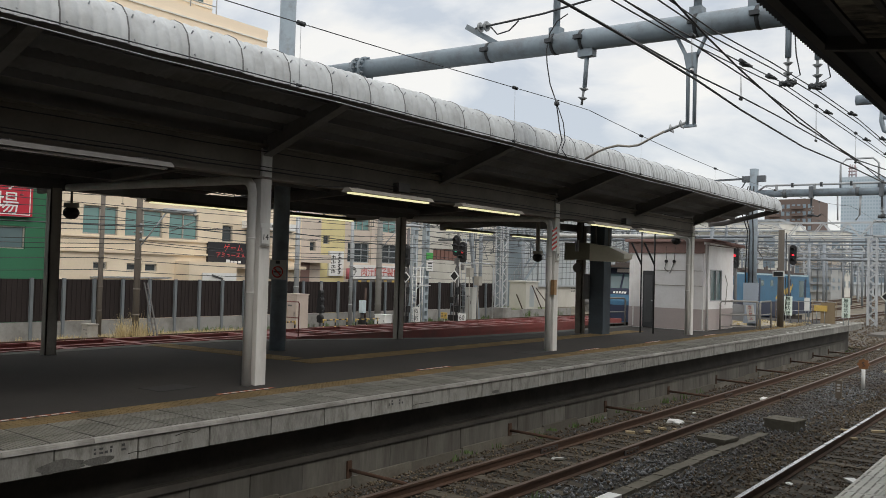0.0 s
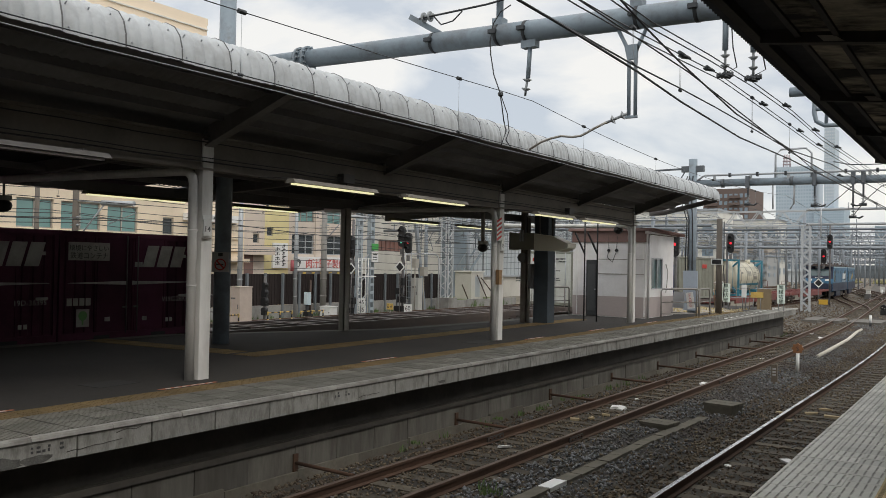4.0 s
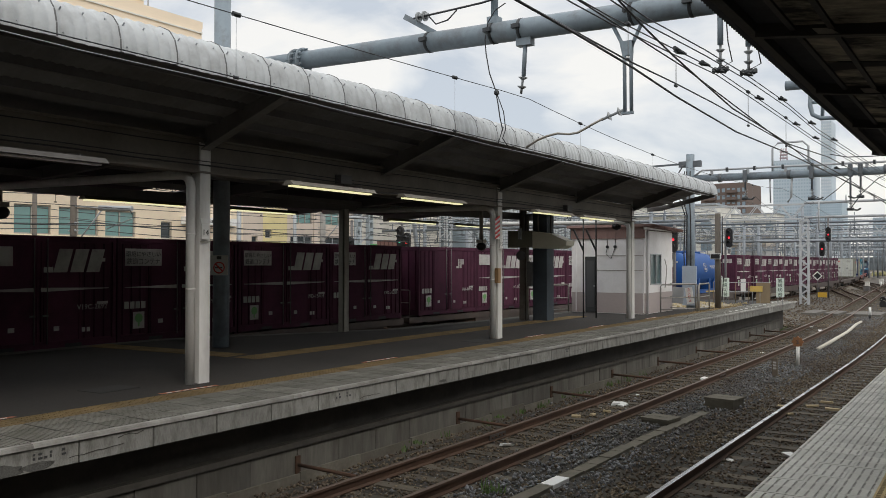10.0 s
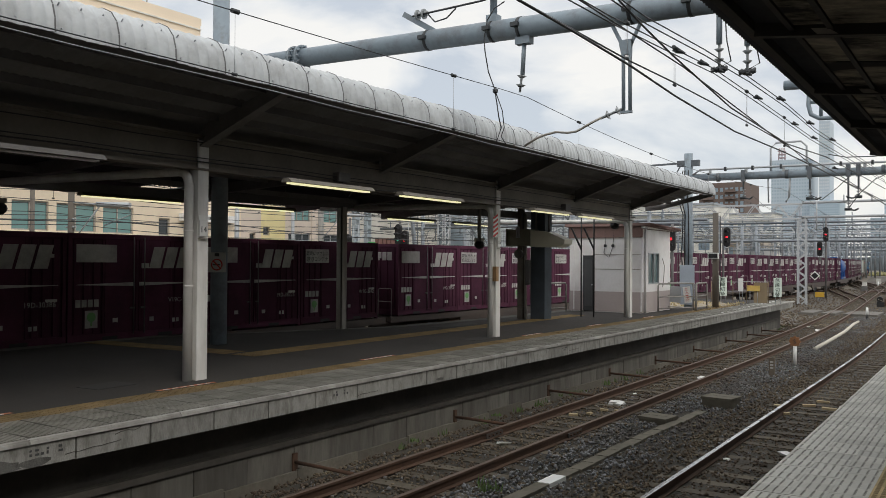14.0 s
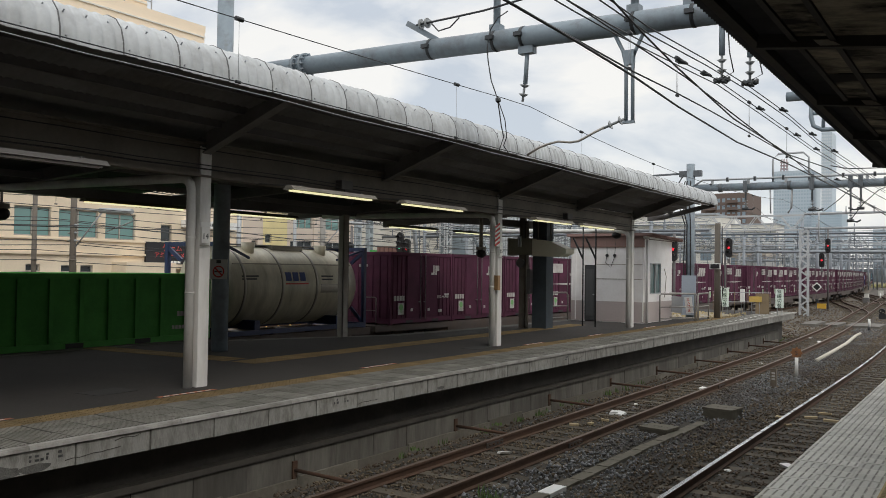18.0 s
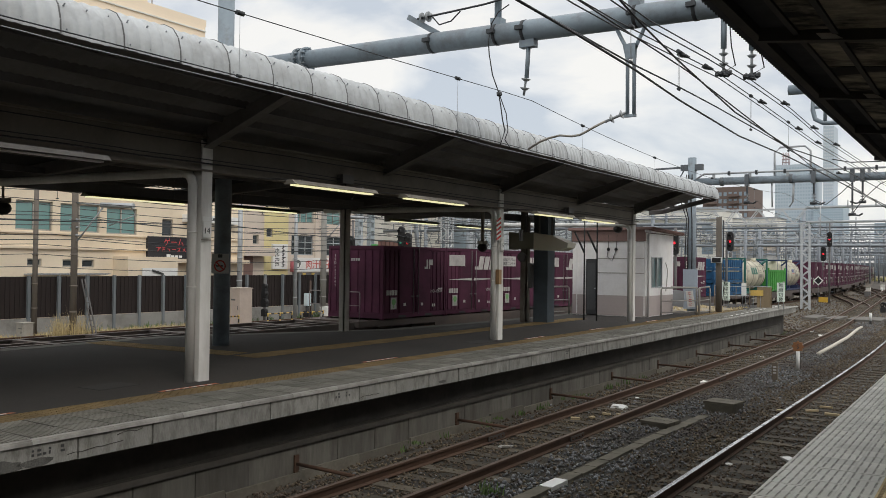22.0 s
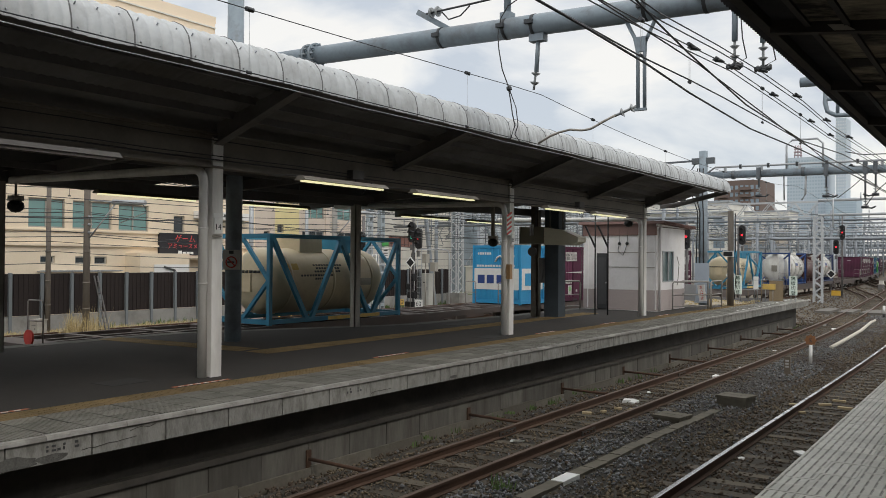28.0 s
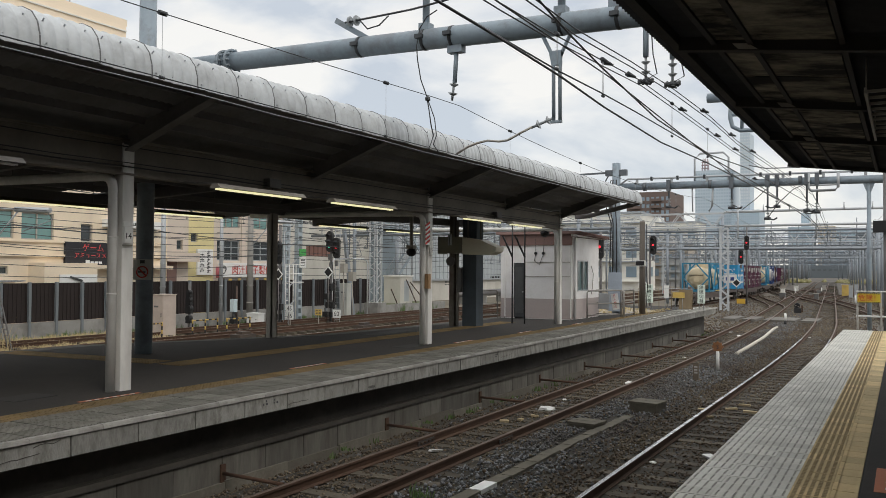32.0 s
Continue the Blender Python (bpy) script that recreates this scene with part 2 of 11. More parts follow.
def sweep(bm, prof, pts, mi=0, closed=True, smooth=False):
    """A profile of (side, height) pairs carried along points on the ground plan; side is to the right of the way."""
    rings = []
    for i, p in enumerate(pts):
        p = Vector(p)
        d = Vector(pts[min(i + 1, len(pts) - 1)]) - Vector(pts[max(i - 1, 0)])
        d.z = 0
        d.normalize()
        s = Vector((d.y, -d.x, 0))
        rings.append([bm.verts.new(p + s * a + Vector((0, 0, b))) for a, b in prof])
    k = len(prof)
    for a, b in zip(rings, rings[1:]):
        for i in range(k if closed else k - 1):
            j = (i + 1) % k
            f = bm.faces.new((a[i], b[i], b[j], a[j]))
            f.material_index, f.smooth = mi, smooth
    if closed:
        bm.faces.new(rings[0]).material_index = mi
        bm.faces.new(rings[-1][::-1]).material_index = mi


def finish(bm, mats, name):
    bmesh.ops.recalc_face_normals(bm, faces=bm.faces)
    me = bpy.data.meshes.new(name)
    bm.to_mesh(me)
    bm.free()
    for m in mats if isinstance(mats, (list, tuple)) else [mats]:
        me.materials.append(m)
    return me


def part(name, bm, mats, parent=None, label="", at=None):
    """One mesh object, under its thing."""
    ob = new(name, finish(bm, mats, name))
    if parent is not None:
        ob.parent = parent
    if at is not None:
        ob.matrix_basis = at
    if label:
        ob["label"] = label
    return ob


def share(name, me, parent, at, label=""):
    """One more object on a mesh that is there already."""
    ob = new(name, me)
    ob.parent = parent
    ob.matrix_basis = at
    if label:
        ob["label"] = label
    return ob


def thing(name, label, category, group="", at=None, kind=""):
    ob = new(name)
    ob.empty_display_size = 0.2
    if at is not None:
        ob.matrix_basis = at
    return tagged(ob, label, category, group, kind)


def solid(name, bm, mats, label, category, group="", kind="", at=None):
    """A thing that is one mesh."""
    ob = new(name, finish(bm, mats, name))
    if at is not None:
        ob.matrix_basis = at
    return tagged(ob, label, category, group, kind)


def B():
    return bmesh.new()


def boxpart(name, dims, mats, parent, label=""):
    bm = B()
    box(bm, *dims)
    return part(name, bm, mats, parent, label)


def words(name, text, size, m, parent, at, label="", depth=0.004):
    """Flat lettering in the built-in font, its baseline's middle at the pose, turned into a mesh."""
    cu = bpy.data.curves.new(name, "FONT")
    cu.body, cu.size, cu.align_x, cu.resolution_u, cu.extrude = text, size, "CENTER", 2, depth
    tmp = bpy.data.objects.new(name, cu)
    me = bpy.data.meshes.new_from_object(tmp)
    bpy.data.objects.remove(tmp)
    bpy.data.curves.remove(cu)
    me.materials.clear()
    me.materials.append(m)
    return share(name, me, parent, at, label)

# ---------------------------------------------------------------- plan: tracks, platforms, ground
RAIL_Z = -1.07
EDGE_X = -8.25          # edge of the platform across the tracks
OWN_X = -1.70           # edge of the platform underfoot
TRACK_A, TRACK_B = -6.80, -3.13


def bend(y):
    """How far the lines swing to the left beyond the platforms."""
    return 0.0 if y < 25 else -0.00105 * (y - 25) ** 2 if y < 57 else -1.075 - 0.0672 * (y - 57)


FREIGHT_Y = (-700.0, 22.0, 35.0, 50.0, 65.0, 80.0, 95.0, 110.0, 125.0, 145.0, 180.0, 250.0, 620.0)
FREIGHT_X = (-18.47, -18.47, -18.0, -17.03, -16.35, -16.15, -16.2, -16.6, -17.6, -19.3, -22.6, -29.8, -68.0)


def freight_x(y):
    """The freight line's centre, smooth from knot to knot."""
    ys, xs = FREIGHT_Y, FREIGHT_X
    if y <= ys[1]:
        return xs[1]
    for i in range(1, len(ys) - 1):
        if y <= ys[i + 1]:
            break
    h = ys[i + 1] - ys[i]
    g0 = (xs[i + 1] - xs[i - 1]) / (ys[i + 1] - ys[i - 1])
    g1 = (xs[i + 2] - xs[i]) / (ys[i + 2] - ys[i]) if i + 2 < len(ys) else (xs[i + 1] - xs[i]) / h
    t = (y - ys[i]) / h
    return (2 * t**3 - 3 * t**2 + 1) * xs[i] + (t**3 - 2 * t**2 + t) * h * g0 + (3 * t**2 - 2 * t**3) * xs[i + 1] + (t**3 - t**2) * h * g1


def line_pts(fx, y0, y1, step, z):
    n = int((y1 - y0) / step)
    return [(fx(y0 + i * step), y0 + i * step, z) for i in range(n + 1)]


bm = B()
n, R_OUT = 24, 2400.0
rings = []
for r in (8, 30, 90, 260, 800, R_OUT):
    rings.append([bm.verts.new((-15 + r * math.cos(a), 20 + r * math.sin(a), -1.42)) for a in (2 * math.pi * i / n for i in range(n))])
bm.faces.new(rings[0])
for a, b in zip(rings, rings[1:]):
    for i in range(n):
        bm.faces.new((a[i], b[i], b[(i + 1) % n], a[(i + 1) % n]))
ground = solid("ground", bm, GROUND, "dry earth and gravel railway ground with weeds", "ground", kind="structure")


def bed(name, fx, half, y0, y1, z, label, m=None):
    """A low bank of ballast, rough on top."""
    bm = B()
    pts = line_pts(fx, y0, y1, 1.0, 0)
    offs = [(-half - 0.35, -1.415), (-half, z - 0.02), (-half * 0.5, z + 0.01), (0, z), (half * 0.5, z + 0.01), (half, z - 0.02), (half + 0.35, -1.415)]
    sweep(bm, offs, pts, closed=False)
    return solid(name, bm, m or BALLAST, label, "ballast", kind="structure")


def mid_line(y):
    return (TRACK_A + TRACK_B) / 2 + bend(y)


bed("ballast", mid_line, 3.20, -12, 260, -1.245, "dark crushed stone ballast under two tracks")
bed("ballast", lambda y: -2.0 + bend(y), 11.5, 46, 420, -1.262, "brown ballast field of the station throat", mat("throat_ballast", (0.075, 0.066, 0.056), 0.95, var=0.5, scale=3, grain=60, bump=1.0, dirt=(0.15, 0.135, 0.115), dirt_amount=0.8, dirt_scale=0.22, stretch=(1.6, 0.35, 1)))
YARD_BALLAST = mat("yard_ballast", (0.125, 0.105, 0.082), 0.95, var=0.5, scale=6, grain=90, bump=1.0, dirt=(0.25, 0.225, 0.185), dirt_amount=0.7, dirt_scale=0.9)
bed("ballast", freight_x, 2.0, -60, 300, -1.25, "brown ballast under the freight line", YARD_BALLAST)


def rail_mesh(fx, side, y0, y1, step, top):
    bm = B()
    pts = line_pts(lambda y: fx(y) + side * 0.566, y0, y1, step, RAIL_Z)
    web = [(-0.0325, -0.04), (-0.0325, -0.006), (0.0325, -0.006), (0.0325, -0.04), (0.009, -0.05), (0.009, -0.125), (0.062, -0.14),
           (0.062, -0.153), (-0.062, -0.153), (-0.062, -0.14), (-0.009, -0.125), (-0.009, -0.05)]
    sweep(bm, web, pts)
    sweep(bm, [(-0.0325, -0.006), (-0.026, 0.0), (0.026, 0.0), (0.0325, -0.006)], pts, mi=1, closed=False)
    return bm


def track(label, fx, y0, y1, step, top, sleepers=(0, 0), pitch=0.6, far_ties=None, dull_from=None):
    tr = thing("railway_track", label, "track", group="railway tracks", kind="structure")
    for s in (-1, 1):
        part("rail", rail_mesh(fx, s, y0, dull_from or y1, step, top), [RAIL, top], tr)
        # same rail further on, in a duller colour to imitate its fading glint
        if dull_from:
            part("rail", rail_mesh(fx, s, dull_from, y1, step, top), [RAIL, RAIL_TOP_DULL], tr)
    if far_ties:
        bm = B()
        y = far_ties[0]
        while y < far_ties[1]:
            d = Vector((1, fx(y - 0.5) - fx(y + 0.5), 0)).normalized() * random.uniform(0.95, 1.1)
            p = Vector((fx(y), y, RAIL_Z - 0.2 + random.uniform(-0.02, 0.015)))
            beam(bm, p - d, p + d, 0.22, 0.10)
            y += 0.64
        tagged(part("sleeper_run", bm, SLEEPER, tr), kind="stuff")
    if sleepers[1] > sleepers[0]:
        bm = B()
        box(bm, -1.0, 1.0, -0.11, 0.11, -0.12, 0.0)
        me = finish(bm, SLEEPER, "sleeper")
        y = sleepers[0]
        while y < sleepers[1]:
            a = math.atan2(-(fx(y + 0.5) - fx(y - 0.5)), 1)
            share("sleeper", me, tr, pose(fx(y) + random.uniform(-0.03, 0.03), y, RAIL_Z - 0.153 + random.uniform(-0.012, 0.004), 0, 0, math.degrees(a) + random.uniform(-1, 1)))
            y += pitch
    return tr


def line_a(y):
    return TRACK_A + bend(y)


def line_b(y):
    return TRACK_B + bend(y)


track("rusty track beside the far platform, two rails on sleepers", line_a, -10, 260, 1.0, RAIL_TOP_DULL, (4, 70), far_ties=(70, 175))
track("track in use with a bright worn rail head", line_b, -10, 260, 1.0, RAIL_TOP, (3, 70), far_ties=(70, 190), dull_from=40)
track("freight line running behind the far platform", freight_x, -60, 600, 1.5, RAIL_TOP, (10, 60))
for x0, lab in ((-22.8, "outer goods track beside the boundary fence"), (-26.6, "siding track on brown ballast"), (-30.0, "loop track close to the boundary fence")):
    track(lab, lambda y, x0=x0: x0 + 0.25 * (freight_x(y) - FREIGHT_X[0]) if y < 110 else x0 + 0.25 * (freight_x(110) - FREIGHT_X[0]) - 0.07 * (y - 110), -40, 260, 2.0, RAIL_TOP_DULL, (14, 60), 0.75)


def crossover(fa, fb, y0, y1):
    """A line that leaves one track and joins another along an S."""
    def f(y):
        t = min(1.0, max(0.0, (y - y0) / (y1 - y0)))
        t = t * t * (3 - 2 * t)
        return fa(y) * (1 - t) + fb(y) * t
    return f


def branch(y):
    """The line that comes in from behind the near platform and joins the track in use."""
    return line_b(y) + 4.4 * (1 - min(1.0, max(0.0, (y - 40) / 56)) ** 1.7)


track("branch track coming in from behind the near platform", branch, 44, 96, 1.0, RAIL_TOP_DULL, far_ties=(46, 92))
track("turnout track from the branch to the outer line", crossover(branch, lambda y: line_b(y) + 3.8, 52, 92), 52, 92, 1.0, RAIL_TOP_DULL, far_ties=(54, 92))
for fa, fb, ya, yb in ((line_b, line_a, 80, 112), (line_a, line_b, 96, 130), (line_b, line_a, 118, 150), (line_a, line_b, 134, 170)):
    track("crossover track in the station throat", crossover(fa, fb, ya, yb), ya, yb, 1.0, RAIL_TOP_DULL, far_ties=(ya + 8, yb - 8))
for ya, yb in ((70, 118), (92, 150), (112, 165)):
    track("crossover track towards the freight line", crossover(line_a, freight_x, ya, yb), ya, yb, 1.0, RAIL_TOP_DULL, far_ties=(ya + 6, yb - 4))
track("neighbouring running track beyond the platform end", lambda y: line_b(y) + 3.8, 92, 260, 1.5, RAIL_TOP_DULL, far_ties=(92, 170))
track("turnout track curving off beyond the platform end", crossover(line_b, lambda y: line_b(y) + 3.8, 98, 134), 98, 134, 1.0, RAIL_TOP_DULL, far_ties=(104, 134))
track("outer running track beyond the platform end", lambda y: line_b(y) + 7.6, 105, 260, 1.5, RAIL_TOP_DULL, far_ties=(105, 170))
track("turnout track to the outer line", crossover(lambda y: line_b(y) + 3.8, lambda y: line_b(y) + 7.6, 105, 140), 105, 140, 1.0, RAIL_TOP_DULL, far_ties=(108, 140))

# ---------------------------------------------------------------- the platform across the tracks
REAR = [(-17.05, -120.0), (-17.05, 13.3), (-14.35, 18.9), (-13.9, 24.0), (-13.75, 44.2)]


FAR_END = 43.5
bm = B()
pts = [(EDGE_X - 0.52, -120.0), (EDGE_X - 0.52, FAR_END), (REAR[-1][0], FAR_END)] + REAR[-2::-1]
slab(bm, pts, -0.30, 0.0)
far_platform = solid("far_platform", bm, ASPHALT, "dark asphalt island platform with worn yellow lines", "platform", kind="structure")
# wall set under the edge; the overhang's shade is put into its dark colour
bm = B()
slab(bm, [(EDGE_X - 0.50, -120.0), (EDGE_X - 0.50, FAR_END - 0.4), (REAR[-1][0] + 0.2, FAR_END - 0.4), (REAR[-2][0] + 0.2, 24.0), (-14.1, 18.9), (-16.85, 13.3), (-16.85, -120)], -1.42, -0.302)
solid("platform_wall", bm, mat("recess_shade", (0.055, 0.05, 0.044), 0.9, var=0.35, scale=3, grain=50, dirt=(0.11, 0.10, 0.085), dirt_amount=0.6, dirt_scale=1.5), "stained concrete platform wall above the track, darkened for the overhang's shade", "wall", kind="structure")

KERB_OLD = mat("old_kerb", (0.12, 0.115, 0.105), 0.9, spec=0.2, var=0.25, scale=5, grain=90, dirt=(0.06, 0.056, 0.05), dirt_amount=0.7, dirt_scale=1.6)
rim = thing("rear_kerb", "grey worn concrete kerb along the rear of the far platform", "kerb", kind="structure")
for (xa, ya), (xb, yb) in zip(REAR[1:], REAR[2:]):
    bm = B()
    slab(bm, [(xa + 0.42, ya), (xb + 0.42, yb), (xb - 0.02, yb), (xa - 0.02, ya)], -0.32, 0.006)
    part("kerb_length", bm, KERB_OLD, rim)
bm = B()
box(bm, -17.07, -16.63, -30, 13.3, -0.32, 0.006)
part("kerb_length", bm, KERB_OLD, rim)

# ---------------------------------------------------------------- the platform underfoot
OWN_END = 29.8
bm = B()
box(bm, 0.02, 6.5, -120, OWN_END, -0.35, 0.0)
own_platform = solid("near_platform", bm, ASPHALT, "dark asphalt platform surface behind tactile paving", "platform", kind="structure")
bm = B()
box(bm, OWN_X + 0.45, 6.4, -120, OWN_END - 0.05, -1.42, -0.352)
solid("near_platform_wall", bm, CONCRETE, "concrete wall below the near platform", "wall", kind="structure")

# ---------------------------------------------------------------- canopy of the far platform
CAN_END = 30.4
BAYS = [-18.6, -9.4, -0.3, 8.85, 18.1, 27.15]
canopy = thing("platform_canopy", "long steel platform canopy with corrugated edge sheets and a dark underside", "canopy", kind="structure")


def roof_z(x):
    """Underside of the roof sheets over the platform's width."""
    k = ((-8.7, 4.50), (-10.35, 3.98), (-12.5, 3.80), (-18.2, 3.46))
    for (xa, za), (xb, zb) in zip(k, k[1:]):
        if x >= xb:
            return za + (zb - za) * (x - xa) / (xb - xa)
    return k[-1][1]


def roof_rear(y):
    return -17.65 if y < 24.6 else min(-10.9, -17.65 + (y - 24.6) * 6.0)


OPEN_LAPS = ((9.6, 10.1), (12.4, 13.3), (15.9, 16.7), (19.4, 20.5))      # slits where rear sheets stand apart
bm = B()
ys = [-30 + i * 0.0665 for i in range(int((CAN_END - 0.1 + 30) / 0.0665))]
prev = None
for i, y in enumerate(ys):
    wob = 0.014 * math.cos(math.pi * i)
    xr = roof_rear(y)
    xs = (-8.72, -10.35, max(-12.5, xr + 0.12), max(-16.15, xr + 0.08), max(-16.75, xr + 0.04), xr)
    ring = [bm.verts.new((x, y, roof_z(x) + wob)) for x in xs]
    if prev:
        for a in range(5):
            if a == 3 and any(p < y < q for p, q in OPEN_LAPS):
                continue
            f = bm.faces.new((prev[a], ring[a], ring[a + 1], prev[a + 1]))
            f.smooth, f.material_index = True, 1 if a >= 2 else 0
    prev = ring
# faces behind x -12.5 use a darker copy: shade under the rear roof, painted in
roof = part("roof_sheet", bm, [ROOF_UNDER, mat("roof_rear_shade", (0.075, 0.073, 0.072), 0.9, spec=0.2, var=0.3, scale=3, dirt=(0.03, 0.03, 0.03), dirt_amount=0.6)], canopy, "dark corrugated roof sheeting")
# unseen run of roof behind the camera, added to keep sky light off the train
bm = B()
prev = None
for y in (-120.0, -30.0):
    ring = [bm.verts.new((x, y, roof_z(x))) for x in (-8.38, -8.72, -10.35, -12.5, -17.65)]
    if prev:
        for a in range(4):
            bm.faces.new((prev[a], ring[a], ring[a + 1], prev[a + 1]))
    prev = ring
sm = part("roof_sheet", bm, ROOF_UNDER, canopy).modifiers.new("thick", "SOLIDIFY")
sm.thickness, sm.offset = 0.02, 1
sm = roof.modifiers.new("thick", "SOLIDIFY")
sm.thickness, sm.offset = 0.02, 1

# curled edge sheets, each lapping over the next
PANEL = 0.80
bm = B()
prof = [(-9.10, 4.70), (-8.88, 4.765), (-8.68, 4.755), (-8.53, 4.69), (-8.43, 4.57), (-8.385, 4.42), (-8.375, 4.27)]
NW = 40
prev = None
for i in range(NW + 1):
    y = PANEL * i / NW
    w = 0.026 * (abs(math.cos(math.pi * 5 * i / NW)) - 0.6) + 0.016 * (i / NW)
    ring = []
    for k, (x, z) in enumerate(prof):
        nx, nz = (0.1, 1.0) if k < 2 else (0.5, 0.85) if k == 2 else (0.75, 0.6) if k == 3 else (0.95, 0.3) if k == 4 else (1.0, 0.0)
        ring.append(bm.verts.new((x + nx * w, y, z + nz * w - (0.010 * math.sin(math.pi * i / NW) if k == len(prof) - 1 else 0))))
    if prev:
        for a in range(len(prof) - 1):
            bm.faces.new((prev[a], prev[a + 1], ring[a + 1], ring[a])).smooth = True
    prev = ring
for yb in (0.10, 0.37, 0.64):
    for x, z in ((-8.40, 4.33), (-8.46, 4.60)):
        tube(bm, (x, yb, z), (x + 0.034, yb, z + (0.01 if z < 4.5 else 0.03)), 0.010, 5, smooth=False, mi=2)
for a, b in zip(prof, prof[1:]):                                 # dark open lap at the sheet's end
    d = Vector((b[0] - a[0], 0, b[1] - a[1])).normalized()
    nrm = Vector((-d.z, 0, d.x)) * (1 if -d.z > 0 or d.x > 0 else -1)
    q = [Vector((a[0], 0, a[1])), Vector((b[0], 0, b[1]))]
    beam(bm, q[0] + nrm * 0.022 + Vector((0, PANEL - 0.004, 0)), q[1] + nrm * 0.022 + Vector((0, PANEL - 0.004, 0)), 0.013, 0.018, mi=1)
edge_me = finish(bm, [FASCIA, mat("lap_seam", (0.13, 0.13, 0.13), 0.7), GALV], "edge_sheet")
y = CAN_END - PANEL
while y > -10:
    share("edge_sheet", edge_me, canopy, pose(random.uniform(-0.006, 0.006), y, random.uniform(-0.008, 0.008)), "pale grey corrugated edge sheet")
    y -= PANEL - 0.012

bm = B()
box(bm, -8.62, -8.43, -30, CAN_END, 4.272, 4.285)
part("edge_trim", bm, STEEL_DARK, canopy)
bm = B()
path_tube(bm, [(-8.40, -20 + i * 1.5, 4.20 + 0.012 * math.sin(i * 2.1)) for i in range(34)], 0.008, 5)
part("drip_cable", bm, GALV, canopy, "thin cable below the roof edge")
for x, z in ((-8.95, 4.36), (-9.45, 4.20), (-9.95, 4.04), (-11.4, 3.83), (-13.4, 3.62), (-14.6, 3.47)):
    bm = B()
    ye = CAN_END - 0.15 if x > -10 else 24.8 if x > -12 else 24.0
    box(bm, x - 0.03, x + 0.03, -30, ye, z - 0.06, z + 0.055)
    part("purlin", bm, STEEL_DARK, canopy)
RAFTER = mat("rafter_grey", (0.19, 0.185, 0.18), 0.75, spec=0.25, var=0.2, scale=4, dirt=(0.09, 0.08, 0.07), dirt_amount=0.6)
# longitudinal girders on the column heads
bm = B()
box(bm, -10.40, -10.30, -30, 27.3, 3.27, 3.75)
box(bm, -10.47, -10.23, -30, 27.3, 3.75, 3.78)
box(bm, -10.47, -10.23, -30, 27.3, 3.24, 3.27)
part("girder", bm, GIRDER, canopy, "dark longitudinal girder on the column heads")
bm = B()
beam(bm, (-16.3, -30, 3.38), (-16.3, 12.0, 3.38), 0.16, 0.22)
beam(bm, (-16.3, 12.0, 3.38), (-14.75, 17.7, 3.38), 0.16, 0.22)
beam(bm, (-14.75, 17.7, 3.38), (-12.9, 25.2, 3.38), 0.16, 0.22)
part("rear_girder", bm, STEEL_DARK, canopy)
for i, yb in enumerate(BAYS):
    for k, y in enumerate((yb, yb + 4.55)):
        if y > CAN_END - 1:
            continue
        bm = B()
        v = [bm.verts.new((x, y + q, z)) for q in (-0.012, 0.012) for x, z in ((-8.55, 4.44), (-8.55, 4.26), (-10.28, 3.62), (-10.28, 3.94))]
        for f in ((0, 1, 2, 3), (7, 6, 5, 4), (0, 4, 5, 1), (1, 5, 6, 2), (2, 6, 7, 3), (3, 7, 4, 0)):
            bm.faces.new([v[i] for i in f])
        beam(bm, (-8.55, y, 4.25), (-10.28, y, 3.61), 0.17, 0.024)
        beam(bm, (-10.30, y, 3.74), (-12.5 if y < 25 else -10.85, y, 3.62 if y < 25 else 3.71), 0.14, 0.22)
        if y < 24:
            beam(bm, (-12.5, y, 3.62), (roof_rear(y) + 0.3, y, 3.36), 0.14, 0.22)
        part("rafter", bm, RAFTER, canopy)
bm = B()
beam(bm, (-8.45, CAN_END - 0.1, 4.3), (-10.40, CAN_END - 0.1, 3.86), 0.08, 0.16)
beam(bm, (-10.40, CAN_END - 0.1, 3.86), (-10.9, CAN_END - 0.1, 3.84), 0.08, 0.16)
part("end_beam", bm, STEEL_DARK, canopy)


def front_column(y):
    c = thing("canopy_column", "white painted steel canopy column with a rain pipe", "column", "front canopy columns", pose(-10.36, y, 0))
    bm = B()
    for x0, x1, y0, y1 in ((-0.09, 0.09, -0.105, -0.09), (-0.09, 0.09, 0.09, 0.105), (-0.012, 0.012, -0.09, 0.09)):
        box(bm, x0, x1, y0, y1, 0.0, 3.72)
    box(bm, 0.062, 0.095, -0.10, 0.10, 0.0, 3.70)
    part("post", bm, COL_WHITE, c)
    bm = B()
    path_tube(bm, [(0.0, -0.202, 0.0), (0.0, -0.202, 3.02), (-0.03, -0.202, 3.12), (-0.10, -0.202, 3.19), (-0.22, -0.202, 3.22), (-5.5, -0.202, 3.30)], 0.072, 14)
    part("rain_pipe", bm, COL_WHITE, c, "white plastic rain pipe")
    for z in (1.45, 2.3):
        bm = B()
        tube(bm, (0.0, -0.202, z - 0.012), (0.0, -0.202, z + 0.012), 0.075, 14)
        box(bm, -0.015, 0.015, -0.12, -0.095, z - 0.02, z + 0.02)
        part("pipe_clip", bm, COL_WHITE, c)
    return c


for y in BAYS[1:]:
    front_column(y)
